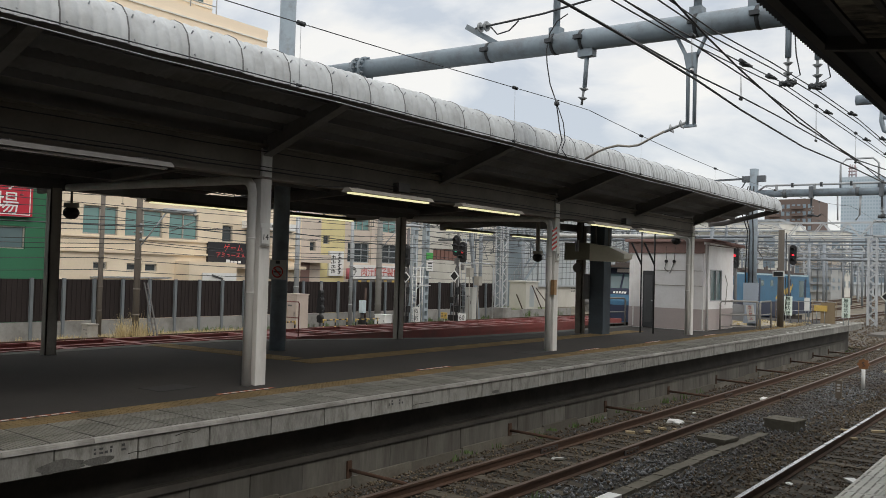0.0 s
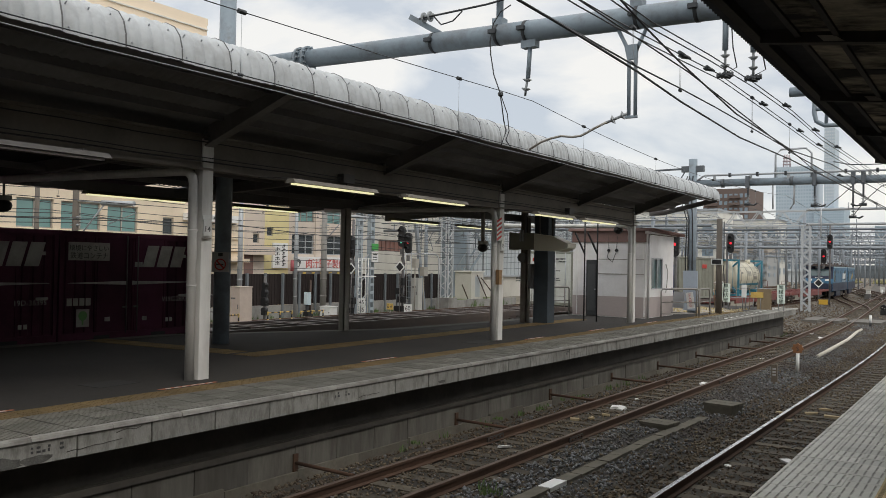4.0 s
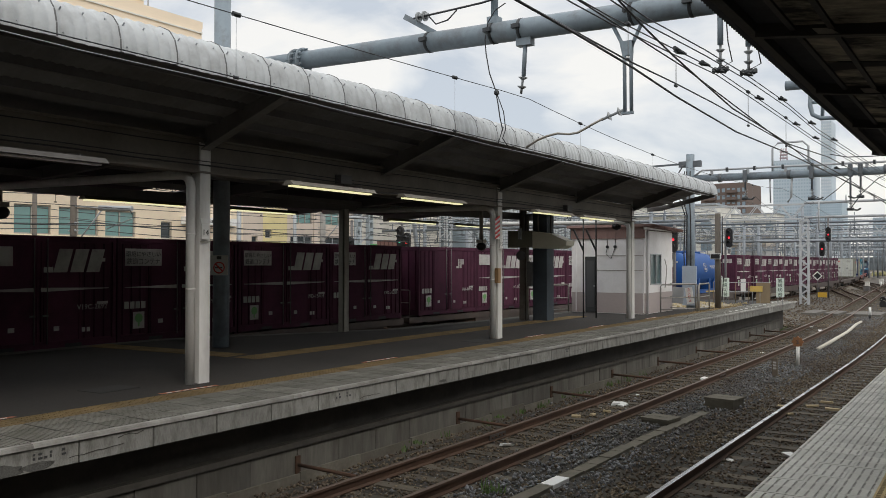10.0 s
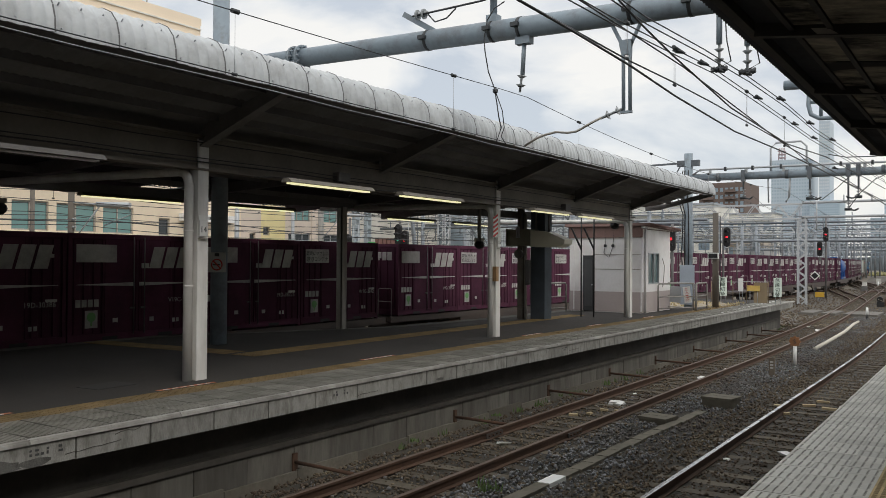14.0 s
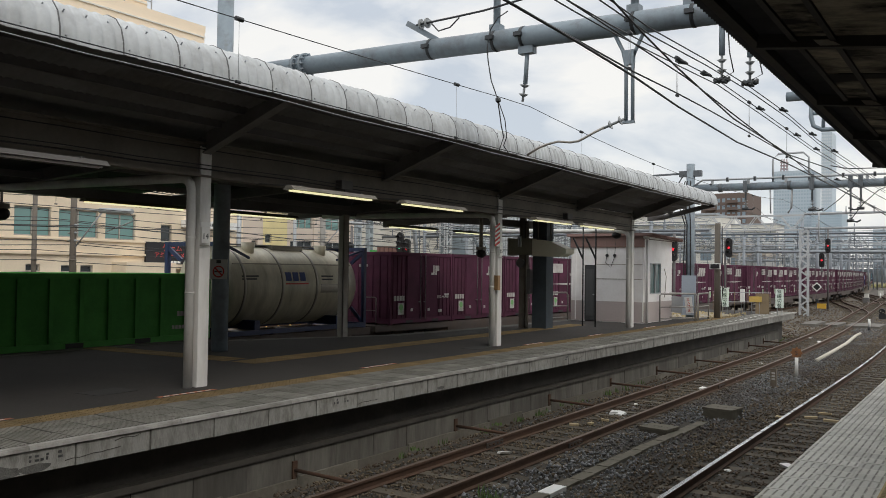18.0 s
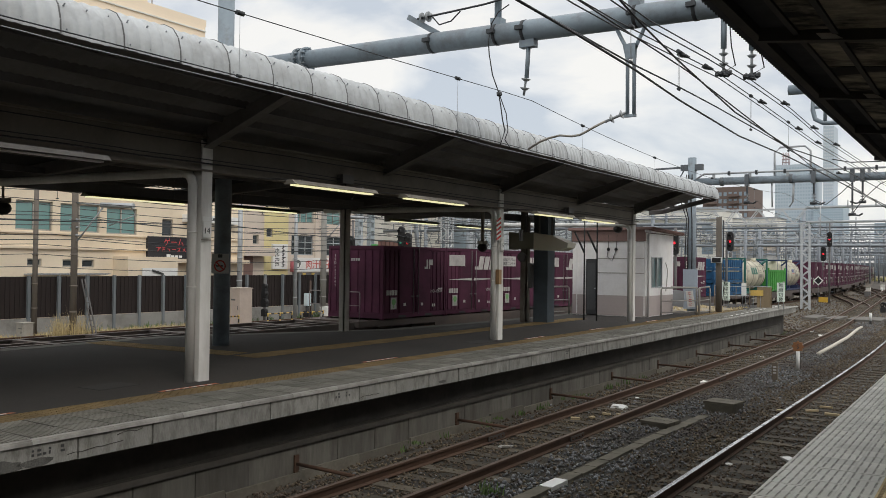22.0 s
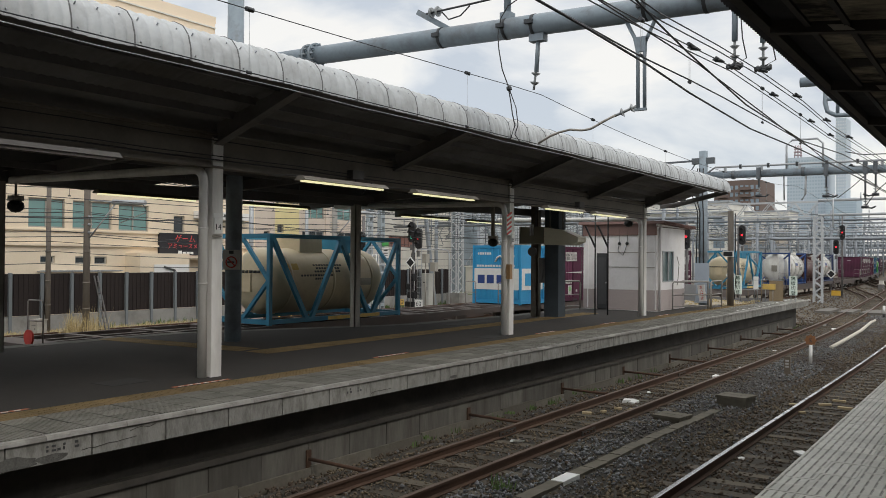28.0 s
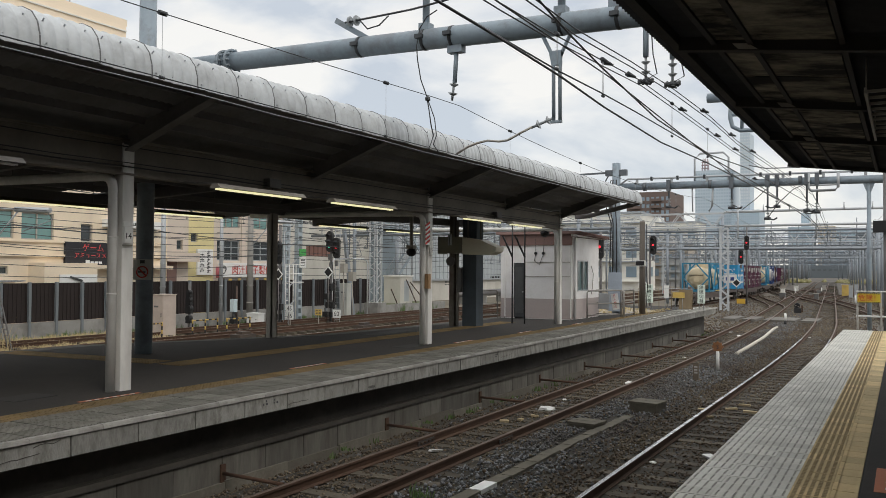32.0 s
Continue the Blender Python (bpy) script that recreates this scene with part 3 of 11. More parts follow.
for x, y in ((-16.3, -0.3), (-16.28, 8.6), (-14.77, 17.5)):
    c = thing("canopy_column", "grey painted steel column under the rear of the canopy", "column", "rear canopy columns", pose(x, y, 0))
    bm = B()
    box(bm, -0.09, 0.09, -0.11, -0.09, 0, 3.3)
    box(bm, -0.09, 0.09, 0.09, 0.11, 0, 3.3)
    box(bm, 0.06, 0.09, -0.11, 0.11, 0, 3.3)
    part("post", bm, STEEL_GREY, c)


def strip_light(x, y, z, n, on):
    f = thing("strip_light", "fluorescent strip light hanging below the canopy, " + ("lit" if on else "unlit"), "lamp", "canopy strip lights", pose(x, y, z))
    bm = B()
    v = [bm.verts.new((q, yy, zz)) for yy in (0, n) for q, zz in ((-0.125, 0.018), (-0.05, 0.085), (0.05, 0.085), (0.125, 0.018))]
    for q in ((0, 1, 2, 3), (7, 6, 5, 4), (0, 4, 5, 1), (1, 5, 6, 2), (2, 6, 7, 3), (3, 7, 4, 0)):
        bm.faces.new([v[i] for i in q])
    part("housing", bm, (STEEL_GREY if x > -10 else OLIVE_STEEL) if on else RAFTER, f)
    for dx in (-0.03, 0.03):
        bm = B()
        tube(bm, (dx, 0.05, 0.004), (dx, n - 0.05, 0.004), 0.0135, 8)
        part("tube", bm, LAMP_ON if on else WHITE, f)
    for yy in (0.3, n - 0.3):
        bm = B()
        if x > -10:
            beam(bm, (0, yy, 0.10), (-1.0, yy, 0.175), 0.04, 0.03)
        else:
            tube(bm, (0, yy, 0.08), (0, yy, roof_z(x) + 0.01 - z), 0.006, 6)
        part("bracket_arm" if x > -10 else "hanger", bm, STEEL_DARK, f)


OLIVE_STEEL = mat("lamp_olive", (0.13, 0.115, 0.07), 0.6, var=0.15)
for y, n, on in ((4.1, 2.3, False), (9.66, 2.12, True), (12.66, 2.15, True), (18.0, 2.1, True), (20.75, 2.25, True)):
    strip_light(-9.3, y, 3.065, n, on)
for y, n in ((9.6, 2.4), (13.3, 2.15), (19.3, 2.4), (22.85, 2.4)):
    strip_light(-14.6, y, 3.055, n, True)

# cables clipped along the girder and drip line
for x, z, r in ((-10.215, 3.36, 0.012), (-10.215, 3.42, 0.008), (-10.21, 3.66, 0.009)):
    bm = B()
    pts = []
    for i in range(60):
        y = -8 + i * 0.6
        pts.append((x, y, z + 0.006 * math.sin(y * 1.37) + 0.004 * math.sin(y * 3.1)))
    path_tube(bm, pts, r, 5)
    solid("canopy_cable", bm, BLACK, "black cable clipped along the canopy girder", "cable", "girder cables")
for x, y in ((-10.21, 12.1), (-10.21, 21.9)):
    c = thing("junction_box", "small dark junction box on the canopy girder", "box", "girder boxes", pose(x, y, 3.42))
    bm = B()
    box(bm, -0.09, 0.06, -0.16, 0.16, -0.09, 0.07)
    part("case", bm, STEEL_DARK, c)
    bm = B()
    path_tube(bm, [(-0.05, 0.05, -0.09), (-0.04, 0.06, -0.30), (-0.06, 0.25, -0.36), (-0.06, 0.5, -0.12)], 0.009, 5)
    part("flex", bm, BLACK, c)

# ---------------------------------------------------------------- the freight train
SPEED = 14.85           # metres per second, away along the freight line
DECK_Z = -0.06          # top of the container wagons
MOVING = []             # (thing, metres behind the train's zero mark)


def rides(ob, s):
    MOVING.append((ob, s))
    return ob


WAGON_RED = mat("wagon_red", (0.20, 0.045, 0.04), 0.6, var=0.2, scale=4, dirt=(0.09, 0.05, 0.04), dirt_amount=0.7)
WAGON_DARK = mat("wagon_dark", (0.075, 0.06, 0.055), 0.65, var=0.2, scale=4, dirt=(0.12, 0.08, 0.06), dirt_amount=0.6)
BOGIE = mat("bogie_iron", (0.06, 0.05, 0.045), 0.7, metal=0.2, var=0.25, dirt=(0.12, 0.08, 0.05), dirt_amount=0.6)
RAILING = mat("railing_pale", (0.62, 0.62, 0.58), 0.5, var=0.1)
RAIL_WORN = mat("rail_worn", (0.24, 0.21, 0.20), 0.55, var=0.2)
GREY_BOX = mat("box_grey", (0.24, 0.245, 0.205), 0.8, spec=0.2, var=0.12, scale=3, dirt=(0.14, 0.125, 0.10), dirt_amount=0.5)
GREY_DOOR = mat("box_door_grey", (0.58, 0.60, 0.56), 0.5, var=0.08, scale=3, dirt=(0.3, 0.28, 0.24), dirt_amount=0.4)
TANK_CREAM = mat("tank_cream", (0.60, 0.56, 0.44), 0.4, var=0.08, scale=2, dirt=(0.24, 0.21, 0.15), dirt_amount=0.65, dirt_scale=1.5, stretch=(1.2, 1.6, 0.35))
TANK_WHITE = mat("tank_white", (0.66, 0.655, 0.62), 0.38, var=0.08, scale=2, dirt=(0.27, 0.25, 0.21), dirt_amount=0.65, dirt_scale=1.5, stretch=(1.2, 1.6, 0.35))
TANK_BROWN = mat("tank_brown", (0.088, 0.028, 0.024), 0.4, var=0.15, scale=2, dirt=(0.03, 0.02, 0.018), dirt_amount=0.6)
TANK_BLUE = mat("tank_blue", (0.015, 0.08, 0.28), 0.5, spec=0.3, var=0.1, scale=2, dirt=(0.02, 0.07, 0.20), dirt_amount=0.5)
TANK_BEIGE = mat("tank_beige", (0.60, 0.50, 0.33), 0.4, var=0.08, scale=2, dirt=(0.3, 0.24, 0.15), dirt_amount=0.4)
FRAME_TEAL = mat("frame_teal", (0.04, 0.22, 0.30), 0.5, var=0.12, dirt=(0.05, 0.10, 0.12), dirt_amount=0.5)
FRAME_BLUE = mat("frame_blue", (0.014, 0.055, 0.19), 0.55, var=0.14, dirt=(0.02, 0.04, 0.12), dirt_amount=0.5)
FRAME_NAVY = mat("frame_navy", (0.018, 0.035, 0.11), 0.5, var=0.14, dirt=(0.02, 0.025, 0.05), dirt_amount=0.5)
FRAME_GREEN = mat("frame_green", (0.02, 0.13, 0.11), 0.5, var=0.12)
FRAME_BROWN = mat("frame_brown", (0.055, 0.022, 0.02), 0.55, var=0.15)
FRAME_AZURE = mat("frame_azure", (0.025, 0.20, 0.33), 0.5, var=0.12, dirt=(0.03, 0.14, 0.22), dirt_amount=0.5)
STEEL_BAND = mat("tank_band", (0.30, 0.28, 0.24), 0.4, metal=0.6, var=0.15)
BIN_GREEN = mat("bin_green", (0.085, 0.34, 0.075), 0.7, spec=0.25, var=0.14, scale=3, dirt=(0.04, 0.14, 0.04), dirt_amount=0.5)
RACK_BLUE = mat("rack_blue", (0.02, 0.10, 0.22), 0.75, spec=0.25, var=0.16, scale=3, dirt=(0.05, 0.05, 0.055), dirt_amount=0.5, dirt_scale=2.5)
CW_BLUE = mat("box_blue", (0.02, 0.26, 0.50), 0.5, var=0.1, scale=3)
CW_WHITE = mat("box_white", (0.70, 0.70, 0.67), 0.5, var=0.08, scale=3, dirt=(0.42, 0.40, 0.36), dirt_amount=0.4)
NAVY_MARK = mat("mark_navy", (0.02, 0.05, 0.20), 0.5, var=0.1)
RED_MARK = mat("mark_red", (0.55, 0.04, 0.03), 0.5, var=0.1)
DARK_MARK = mat("mark_dark", (0.05, 0.05, 0.05), 0.5, var=0.1)
GREEN_MARK = mat("mark_green", (0.02, 0.14, 0.10), 0.5, var=0.1)
ECO_GREEN = mat("eco_green", (0.16, 0.40, 0.14), 0.6, var=0.1)
SIDE = Matrix.Rotation(radians(90), 4, "Z") @ Matrix.Rotation(radians(90), 4, "X")     # lettering on a +X face
REAR_FACE = Matrix.Rotation(radians(90), 4, "X")                                        # lettering on a -Y face


def skew_bars(bm, y0, z0, w, h, n, x, lean=0.25, t=0.004):
    """A row of leaning blocks on a +X face."""
    # dished end rings follow the same order as the barrel
    step = w / n
    for i in range(n):
        a, b = y0 + i * step, y0 + (i + 0.82) * step
        q = [(a, z0), (b, z0), (b + lean * h, z0 + h), (a + lean * h, z0 + h)]
        v = [bm.verts.new((x + d, y, z)) for d in (0, t) for y, z in q]
        bm.faces.new(v[4:])
        for k in range(4):
            m = (k + 1) % 4
            bm.faces.new((v[k], v[m], v[4 + m], v[4 + k]))


def marks(name, rects, m, parent, x, t=0.004, label=""):
    bm = B()
    for y0, y1, z0, z1 in rects:
        box(bm, x, x + t, y0, y1, z0, z1)
    return part(name, bm, m, parent, label)


def rear_marks(name, rects, m, parent, y, t=0.004, label=""):
    bm = B()
    for x0, x1, z0, z1 in rects:
        box(bm, x0, x1, y - t, y, z0, z1)
    return part(name, bm, m, parent, label)


def small_marks(y0, z0, w, h, n, gap=0.25):
    s = w / n
    return [(y0 + i * s, y0 + (i + 1 - gap) * s, z0, z0 + h) for i in range(n)]


def corrugated(bm, axis, c, a0, a1, z0, z1, ribs, depth):
    """One folded sheet with trapezoid ribs: axis 'x' is a +X side at x = c, 'y' a -Y end at y = c."""
    step = (a1 - a0) / ribs
    fold = [(a0, 0.0)]
    for i in range(ribs):
        a, b = a0 + (i + 0.22) * step, a0 + (i + 0.78) * step
        fold += [(a - 0.02, 0.0), (a, depth), (b, depth), (b + 0.02, 0.0)]
    fold.append((a1, 0.0))
    back = -0.012
    at = (lambda p, d, z: (c + d, p, z)) if axis == "x" else (lambda p, d, z: (p, c - d, z))
    rows = [[bm.verts.new(at(p, d, z)) for p, d in fold] for z in (z0, z1)]
    bk = [[bm.verts.new(at(p, back, z)) for p in (a0, a1)] for z in (z0, z1)]
    for i in range(len(fold) - 1):
        bm.faces.new((rows[0][i], rows[0][i + 1], rows[1][i + 1], rows[1][i]))
    for k in (0, 1):
        bm.faces.new([*rows[k], bk[k][1], bk[k][0]])
    bm.faces.new((rows[0][0], rows[1][0], bk[1][0], bk[0][0]))
    bm.faces.new((rows[0][-1], rows[1][-1], bk[1][1], bk[0][1]))


def box_shell(c, L, H, m, w=1.22, z0=0.10, ribs_end=7, post=0.09):
    """Walls set in from posts and rails, so that the frame of the box stands proud."""
    h = L / 2
    bm = B()
    box(bm, -w + 0.03, w - 0.035, -h + 0.035, h - 0.03, z0, H - 0.03)
    part("body", bm, m, c)
    bm = B()
    corrugated(bm, "y", -h + 0.033, -w + 0.10, w - 0.10, z0 + 0.14, H - 0.16, ribs_end, 0.028)
    part("end_wall", bm, m, c)
    bm = B()
    for x in (-w, w - post):
        for y in (-h, h - post):
            box(bm, x, x + post, y, y + post, 0.0, H)
    for z, t in ((z0 - 0.06, 0.15), (H - 0.11, 0.11)):
        for x in (-w, w - 0.05):
            box(bm, x, x + 0.05, -h + post, h - post, z, z + t)
        for y in (-h, h - 0.05):
            box(bm, -w + post, w - post, y, y + 0.05, z, z + t)
    part("frame", bm, m, c)
    for y in (-h * 0.42, h * 0.42):
        bm = B()
        box(bm, w - 0.20, w + 0.004, y - 0.20, y + 0.20, 0.045, 0.125)
        part("fork_pocket", bm, BLACK, c)


def ribbed_door(bm, x0, x1, x2, y0, y1, z0, z1, ribs, rw):
    """A door leaf with upright ribs pressed out of the same sheet."""
    line = [(x0, y0), (x1, y0)]
    for yy in ribs:
        line += [(x1, yy), (x2, yy + 0.004), (x2, yy + rw - 0.004), (x1, yy + rw)]
    line += [(x1, y1), (x0, y1)]
    lo, hi = ([bm.verts.new((x, y, z)) for x, y in line] for z in (z0, z1))
    n = len(line)
    bm.faces.new(lo[::-1])
    bm.faces.new(hi)
    for i in range(n):
        k = (i + 1) % n
        bm.faces.new((lo[i], lo[k], hi[k], hi[i]))


def jr_template(style, number):
    c = thing("container", {"stripe": "maroon railway goods container with a white stripe and slanted emblem", "plain": "plain maroon railway goods container with a small white emblem",
                            "sheet": "maroon railway goods container with a blank white card panel and stripe"}[style], "container", "maroon railway containers")
    L, H, w = 3.715, 2.50, 1.22
    h = L / 2
    box_shell(c, L, H, MAROON)
    for y0, y1 in ((-0.98, -0.02), (0.02, 0.98)):                      # side doors
        bm = B()
        ribbed_door(bm, w - 0.035, w - 0.008, w + 0.006, y0, y1, 0.20, H - 0.13, (y0 + 0.05, y1 - 0.07), 0.025)
        d = part("side_door", bm, MAROON, c)
        bm = B()
        yr = y1 - 0.13 if y0 < -0.5 else y0 + 0.13
        tube(bm, (w + 0.012, yr, 0.14), (w + 0.012, yr, H - 0.06), 0.014, 6)
        box(bm, w + 0.0, w + 0.03, yr - 0.11, yr + 0.02, 0.74, 0.78)
        part("lock_rod", bm, STEEL_DARK, d)
    for y0 in (-h + 0.10, 1.01):                                        # ribbed sheets beside the doors
        bm = B()
        corrugated(bm, "x", w - 0.034, y0, y0 + 0.74, 0.22, H - 0.15, 3, 0.026)
        part("side_wall", bm, MAROON, c)
    if style != "plain":
        bm = B()
        for a, b, za, zb, zc, zd in ((-h + 0.2, -0.15, 1.325, 1.335, 1.28, 1.37), (0.0, h - 0.2, 1.28, 1.37, 1.325, 1.34)):
            v = [bm.verts.new((w + 0.008 + d, y, z)) for d in (0, 0.004) for y, z in ((a, za), (b, zc), (b, zd), (a, zb))]
            bm.faces.new(v[4:])
            bm.faces.new(v[3::-1])
            for k in range(4):
                m = (k + 1) % 4
                bm.faces.new((v[k], v[m], v[4 + m], v[4 + k]))
        part("stripe", bm, LOGO, c, "white tapering stripe")
        bm = B()
        skew_bars(bm, 0.28, 1.70, 1.20, 0.52, 3, w + 0.008, 0.28)
        box(bm, w + 0.008, w + 0.012, 0.06, 0.28, 1.70, 1.82)
        box(bm, w + 0.008, w + 0.012, 1.35, 1.56, 1.94, 2.02)
        part("emblem", bm, LOGO, c, "slanted white emblem")
        bm = B()
        box(bm, w + 0.008, w + 0.016, -h + 0.19, -h + 1.23, 1.84, 2.25)
        b = part("sign_board", bm, LOGO, c, "white slogan board" if style == "stripe" else "blank white card panel")
        if style == "stripe":
            words("lettering", "環境にやさしい", 0.142, DARK_MARK, b, Matrix.Translation((w + 0.019, -h + 0.71, 2.07)) @ SIDE, depth=0.002)
            words("lettering", "鉄道コンテナ", 0.16, DARK_MARK, b, Matrix.Translation((w + 0.019, -h + 0.71, 1.89)) @ SIDE, depth=0.002)
        rear_marks("end_emblem", [(0.15, 0.40, 1.93, 2.0), (0.30, 0.48, 2.0, 2.22), (0.52, 0.70, 1.93, 2.22), (0.74, 0.94, 1.93, 2.22)], LOGO, c, -h + 0.002)
    else:
        bm = B()
        box(bm, w + 0.008, w + 0.012, 0.62, 0.70, 1.72, 2.06)
        box(bm, w + 0.008, w + 0.012, 0.50, 0.62, 1.72, 1.80)
        box(bm, w + 0.008, w + 0.012, 0.76, 0.84, 1.72, 2.06)
        box(bm, w + 0.008, w + 0.012, 0.84, 1.0, 1.86, 2.06)
        part("emblem", bm, LOGO, c, "small white emblem")
        rear_marks("end_emblem", small_marks(-0.2, 1.98, 0.42, 0.09, 4), LOGO, c, -h + 0.002)
    marks("company_mark", small_marks(-h + 0.18, 0.82, 0.62, 0.17, 4, 0.2), LOGO, c, w + 0.008)
    words("number", number, 0.165, LOGO, c, Matrix.Translation((w + 0.012, h - 0.62, 0.86)) @ SIDE, depth=0.002)
    marks("number_frame", [(h - 0.50, h - 0.22, 0.97, 1.03)], LOGO, c, w + 0.008)
    e = marks("eco_label", [(-h + 0.42, -h + 0.74, 0.34, 0.74)], LOGO, c, w + 0.008)
    bm = B()
    tube(bm, (w + 0.012, -h + 0.58, 0.59), (w + 0.016, -h + 0.58, 0.59), 0.11, 12)
    box(bm, w + 0.012, w + 0.016, -h + 0.56, -h + 0.60, 0.39, 0.50)
    part("eco_tree", bm, ECO_GREEN, e)
    for q in ((-0.72, -0.58, 0.44, 0.54), (0.30, 0.43, 0.42, 0.52), (0.98, 1.06, 0.36, 0.46), (1.10, 1.18, 0.36, 0.46)):
        marks("plate", [q], LOGO, c, w + 0.008)
    tall = number
    for k, ch in enumerate(tall):
        words("end_number", ch, 0.135, LOGO, c, Matrix.Translation((-0.92, -h + 0.0, 2.12 - 0.13 * k)) @ REAR_FACE, depth=0.002)
    return c


LOADS = {}


def jr(s0, style="stripe", number="19D-38725"):
    """A 3.7 m container whose front end lies s0 metres behind the zero mark."""
    key = (style, number)
    if key not in LOADS:
        LOADS[key] = ob = jr_template(style, number)
    else:
        ob = copy_thing(LOADS[key], pose(0, 0, 0))
    rides(ob, s0 + 1.86)


NUMS = ("19D-38725", "V19C-2692", "19D-36395", "19D-20397", "19D-30386", "19D-15404")
PLAIN = ("19D-46948", "19D-44970", "19D-45644")
CONSIST = {
    44.9: "ttsts", 65.0: "ttstt", 105.2: "tttsp", 125.0: "tttst", 145.1: "tttst", 165.7: "tttts",
    185.6: "tsstp", 205.5: "tptps", 225.6: "ssppp", 285.5: "tstsp", 366.4: "ttst",
}
k = 0
for first, kinds in CONSIST.items():
    for i, ch in enumerate(kinds):
        k += 1
        if ch == "p":
            jr(first + 3.755 * i, "plain", PLAIN[k % 3])
        else:
            jr(first + 3.755 * i, "sheet" if ch == "s" else "stripe", NUMS[k % 6] if ch == "t" else NUMS[k % 2])
jr(84.55, "stripe", NUMS[2])
jr(99.5, "stripe", NUMS[0])
jr(272.8, "stripe", NUMS[3])


def long_container(s0):
    c = thing("container", "long maroon railway goods container with white markings", "container", "long maroon container")
    L, H, w = 6.05, 2.5, 1.22
    h = L / 2
    box_shell(c, L, H, MAROON)
    for i in range(4):
        bm = B()
        y0 = -2.0 + i
        ribbed_door(bm, w - 0.035, w - 0.008, w + 0.006, y0 + 0.02, y0 + 0.98, 0.2, H - 0.13, (y0 + 0.08, y0 + 0.88), 0.02)
        part("side_door", bm, MAROON, c)
    bm = B()
    skew_bars(bm, 1.55, 1.6, 0.95, 0.45, 3, w + 0.008, 0.28)
    part("emblem", bm, LOGO, c, "slanted white emblem")
    b = marks("sign_board", [(-h + 0.15, -h + 1.05, 1.72, 2.14)], LOGO, c, w + 0.008)
    marks("stripe", [(-h + 0.15, -h + 1.2, 1.22, 1.27), (-1.6, 2.6, 1.23, 1.26)], LOGO, c, w + 0.008)
    marks("company_mark", small_marks(-h + 0.2, 0.55, 0.8, 0.24, 4, 0.2), LOGO, c, w + 0.008)
    words("number", "30C-18", 0.17, LOGO, c, Matrix.Translation((w + 0.012, h - 0.9, 0.92)) @ SIDE, depth=0.002)
    rear_marks("end_emblem", [(0.34, 0.46, 1.9, 2.14), (0.50, 0.62, 1.9, 2.14), (0.66, 0.80, 1.9, 2.14)], LOGO, c, -h + 0.002)
    rides(c, s0 + L / 2)


long_container(278.0)


def grey_container(s0):
    c = thing("container", "grey corrugated sea container with double end doors and lock rods", "container", "grey sea containers")
    L, H, w = 6.06, 2.59, 1.22
    h = L / 2
    bm = B()
    box(bm, -w + 0.04, w - 0.08, -h + 0.06, h - 0.05, 0.10, H - 0.03)
    corrugated(bm, "x", w - 0.05, -h + 0.15, h - 0.12, 0.16, H - 0.12, 22, 0.022)
    part("body", bm, GREY_BOX, c)
    bm = B()
    for x in (-w, w - 0.11):
        for y in (-h, h - 0.11):
            box(bm, x, x + 0.11, y, y + 0.11, 0.0, H)
    for z, t in ((0.04, 0.12), (H - 0.10, 0.10)):
        for x in (-w, w - 0.06):
            box(bm, x, x + 0.06, -h + 0.11, h - 0.11, z, z + t)
        box(bm, -w + 0.11, w - 0.11, -h, -h + 0.06, z, z + t)
    part("frame", bm, GREY_BOX, c)
    for x0, x1 in ((-w + 0.11, -0.01), (0.01, w - 0.11)):
        bm = B()
        box(bm, x0, x1, -h + 0.015, -h + 0.06, 0.17, H - 0.11)
        for z0, z1 in ((0.28, 0.78), (0.90, 1.40), (1.52, 2.02), (2.12, 2.40)):
            box(bm, x0 + 0.12, x1 - 0.12, -h + 0.003, -h + 0.016, z0, z1)
        d = part("end_door", bm, GREY_DOOR, c, "pale grey end door")
        for xx in (x0 + 0.28, x1 - 0.28):
            bm = B()
            tube(bm, (xx, -h - 0.012, 0.12), (xx, -h - 0.012, H - 0.05), 0.017, 7)
            for z in (0.5, 1.25, 2.1):
                box(bm, xx - 0.04, xx + 0.04, -h - 0.03, -h + 0.006, z, z + 0.05)
            box(bm, xx - 0.16, xx + 0.02, -h - 0.045, -h - 0.02, 0.98, 1.02)
            part("lock_rod", bm, GALV, d)
    rear_marks("company_mark", [(-0.98, -0.86, 2.12, 2.28), (-0.83, -0.71, 2.12, 2.28), (-0.68, -0.58, 2.12, 2.28), (-0.55, -0.49, 2.12, 2.28)], RED_MARK, c, -h - 0.001, label="red company mark")
    marks("side_mark", [(0.9, 1.1, 1.92, 2.16), (1.14, 1.34, 1.92, 2.16), (1.38, 1.56, 1.92, 2.16), (1.6, 1.7, 1.92, 2.16)], RED_MARK, c, w + 0.002, label="red company mark")
    rear_marks("number", small_marks(0.3, 2.2, 0.55, 0.07, 8) + small_marks(0.45, 2.08, 0.35, 0.07, 5) + [(0.28, 0.55, 1.2, 1.24), (0.28, 0.5, 1.28, 1.32), (0.28, 0.55, 1.65, 1.69), (-0.95, -0.75, 1.22, 1.42), (-0.62, -0.42, 1.22, 1.42)], DARK_MARK, c, -h + 0.001)
    rides(c, s0 + L / 2)


grey_container(4.1)
grey_container(17.0)


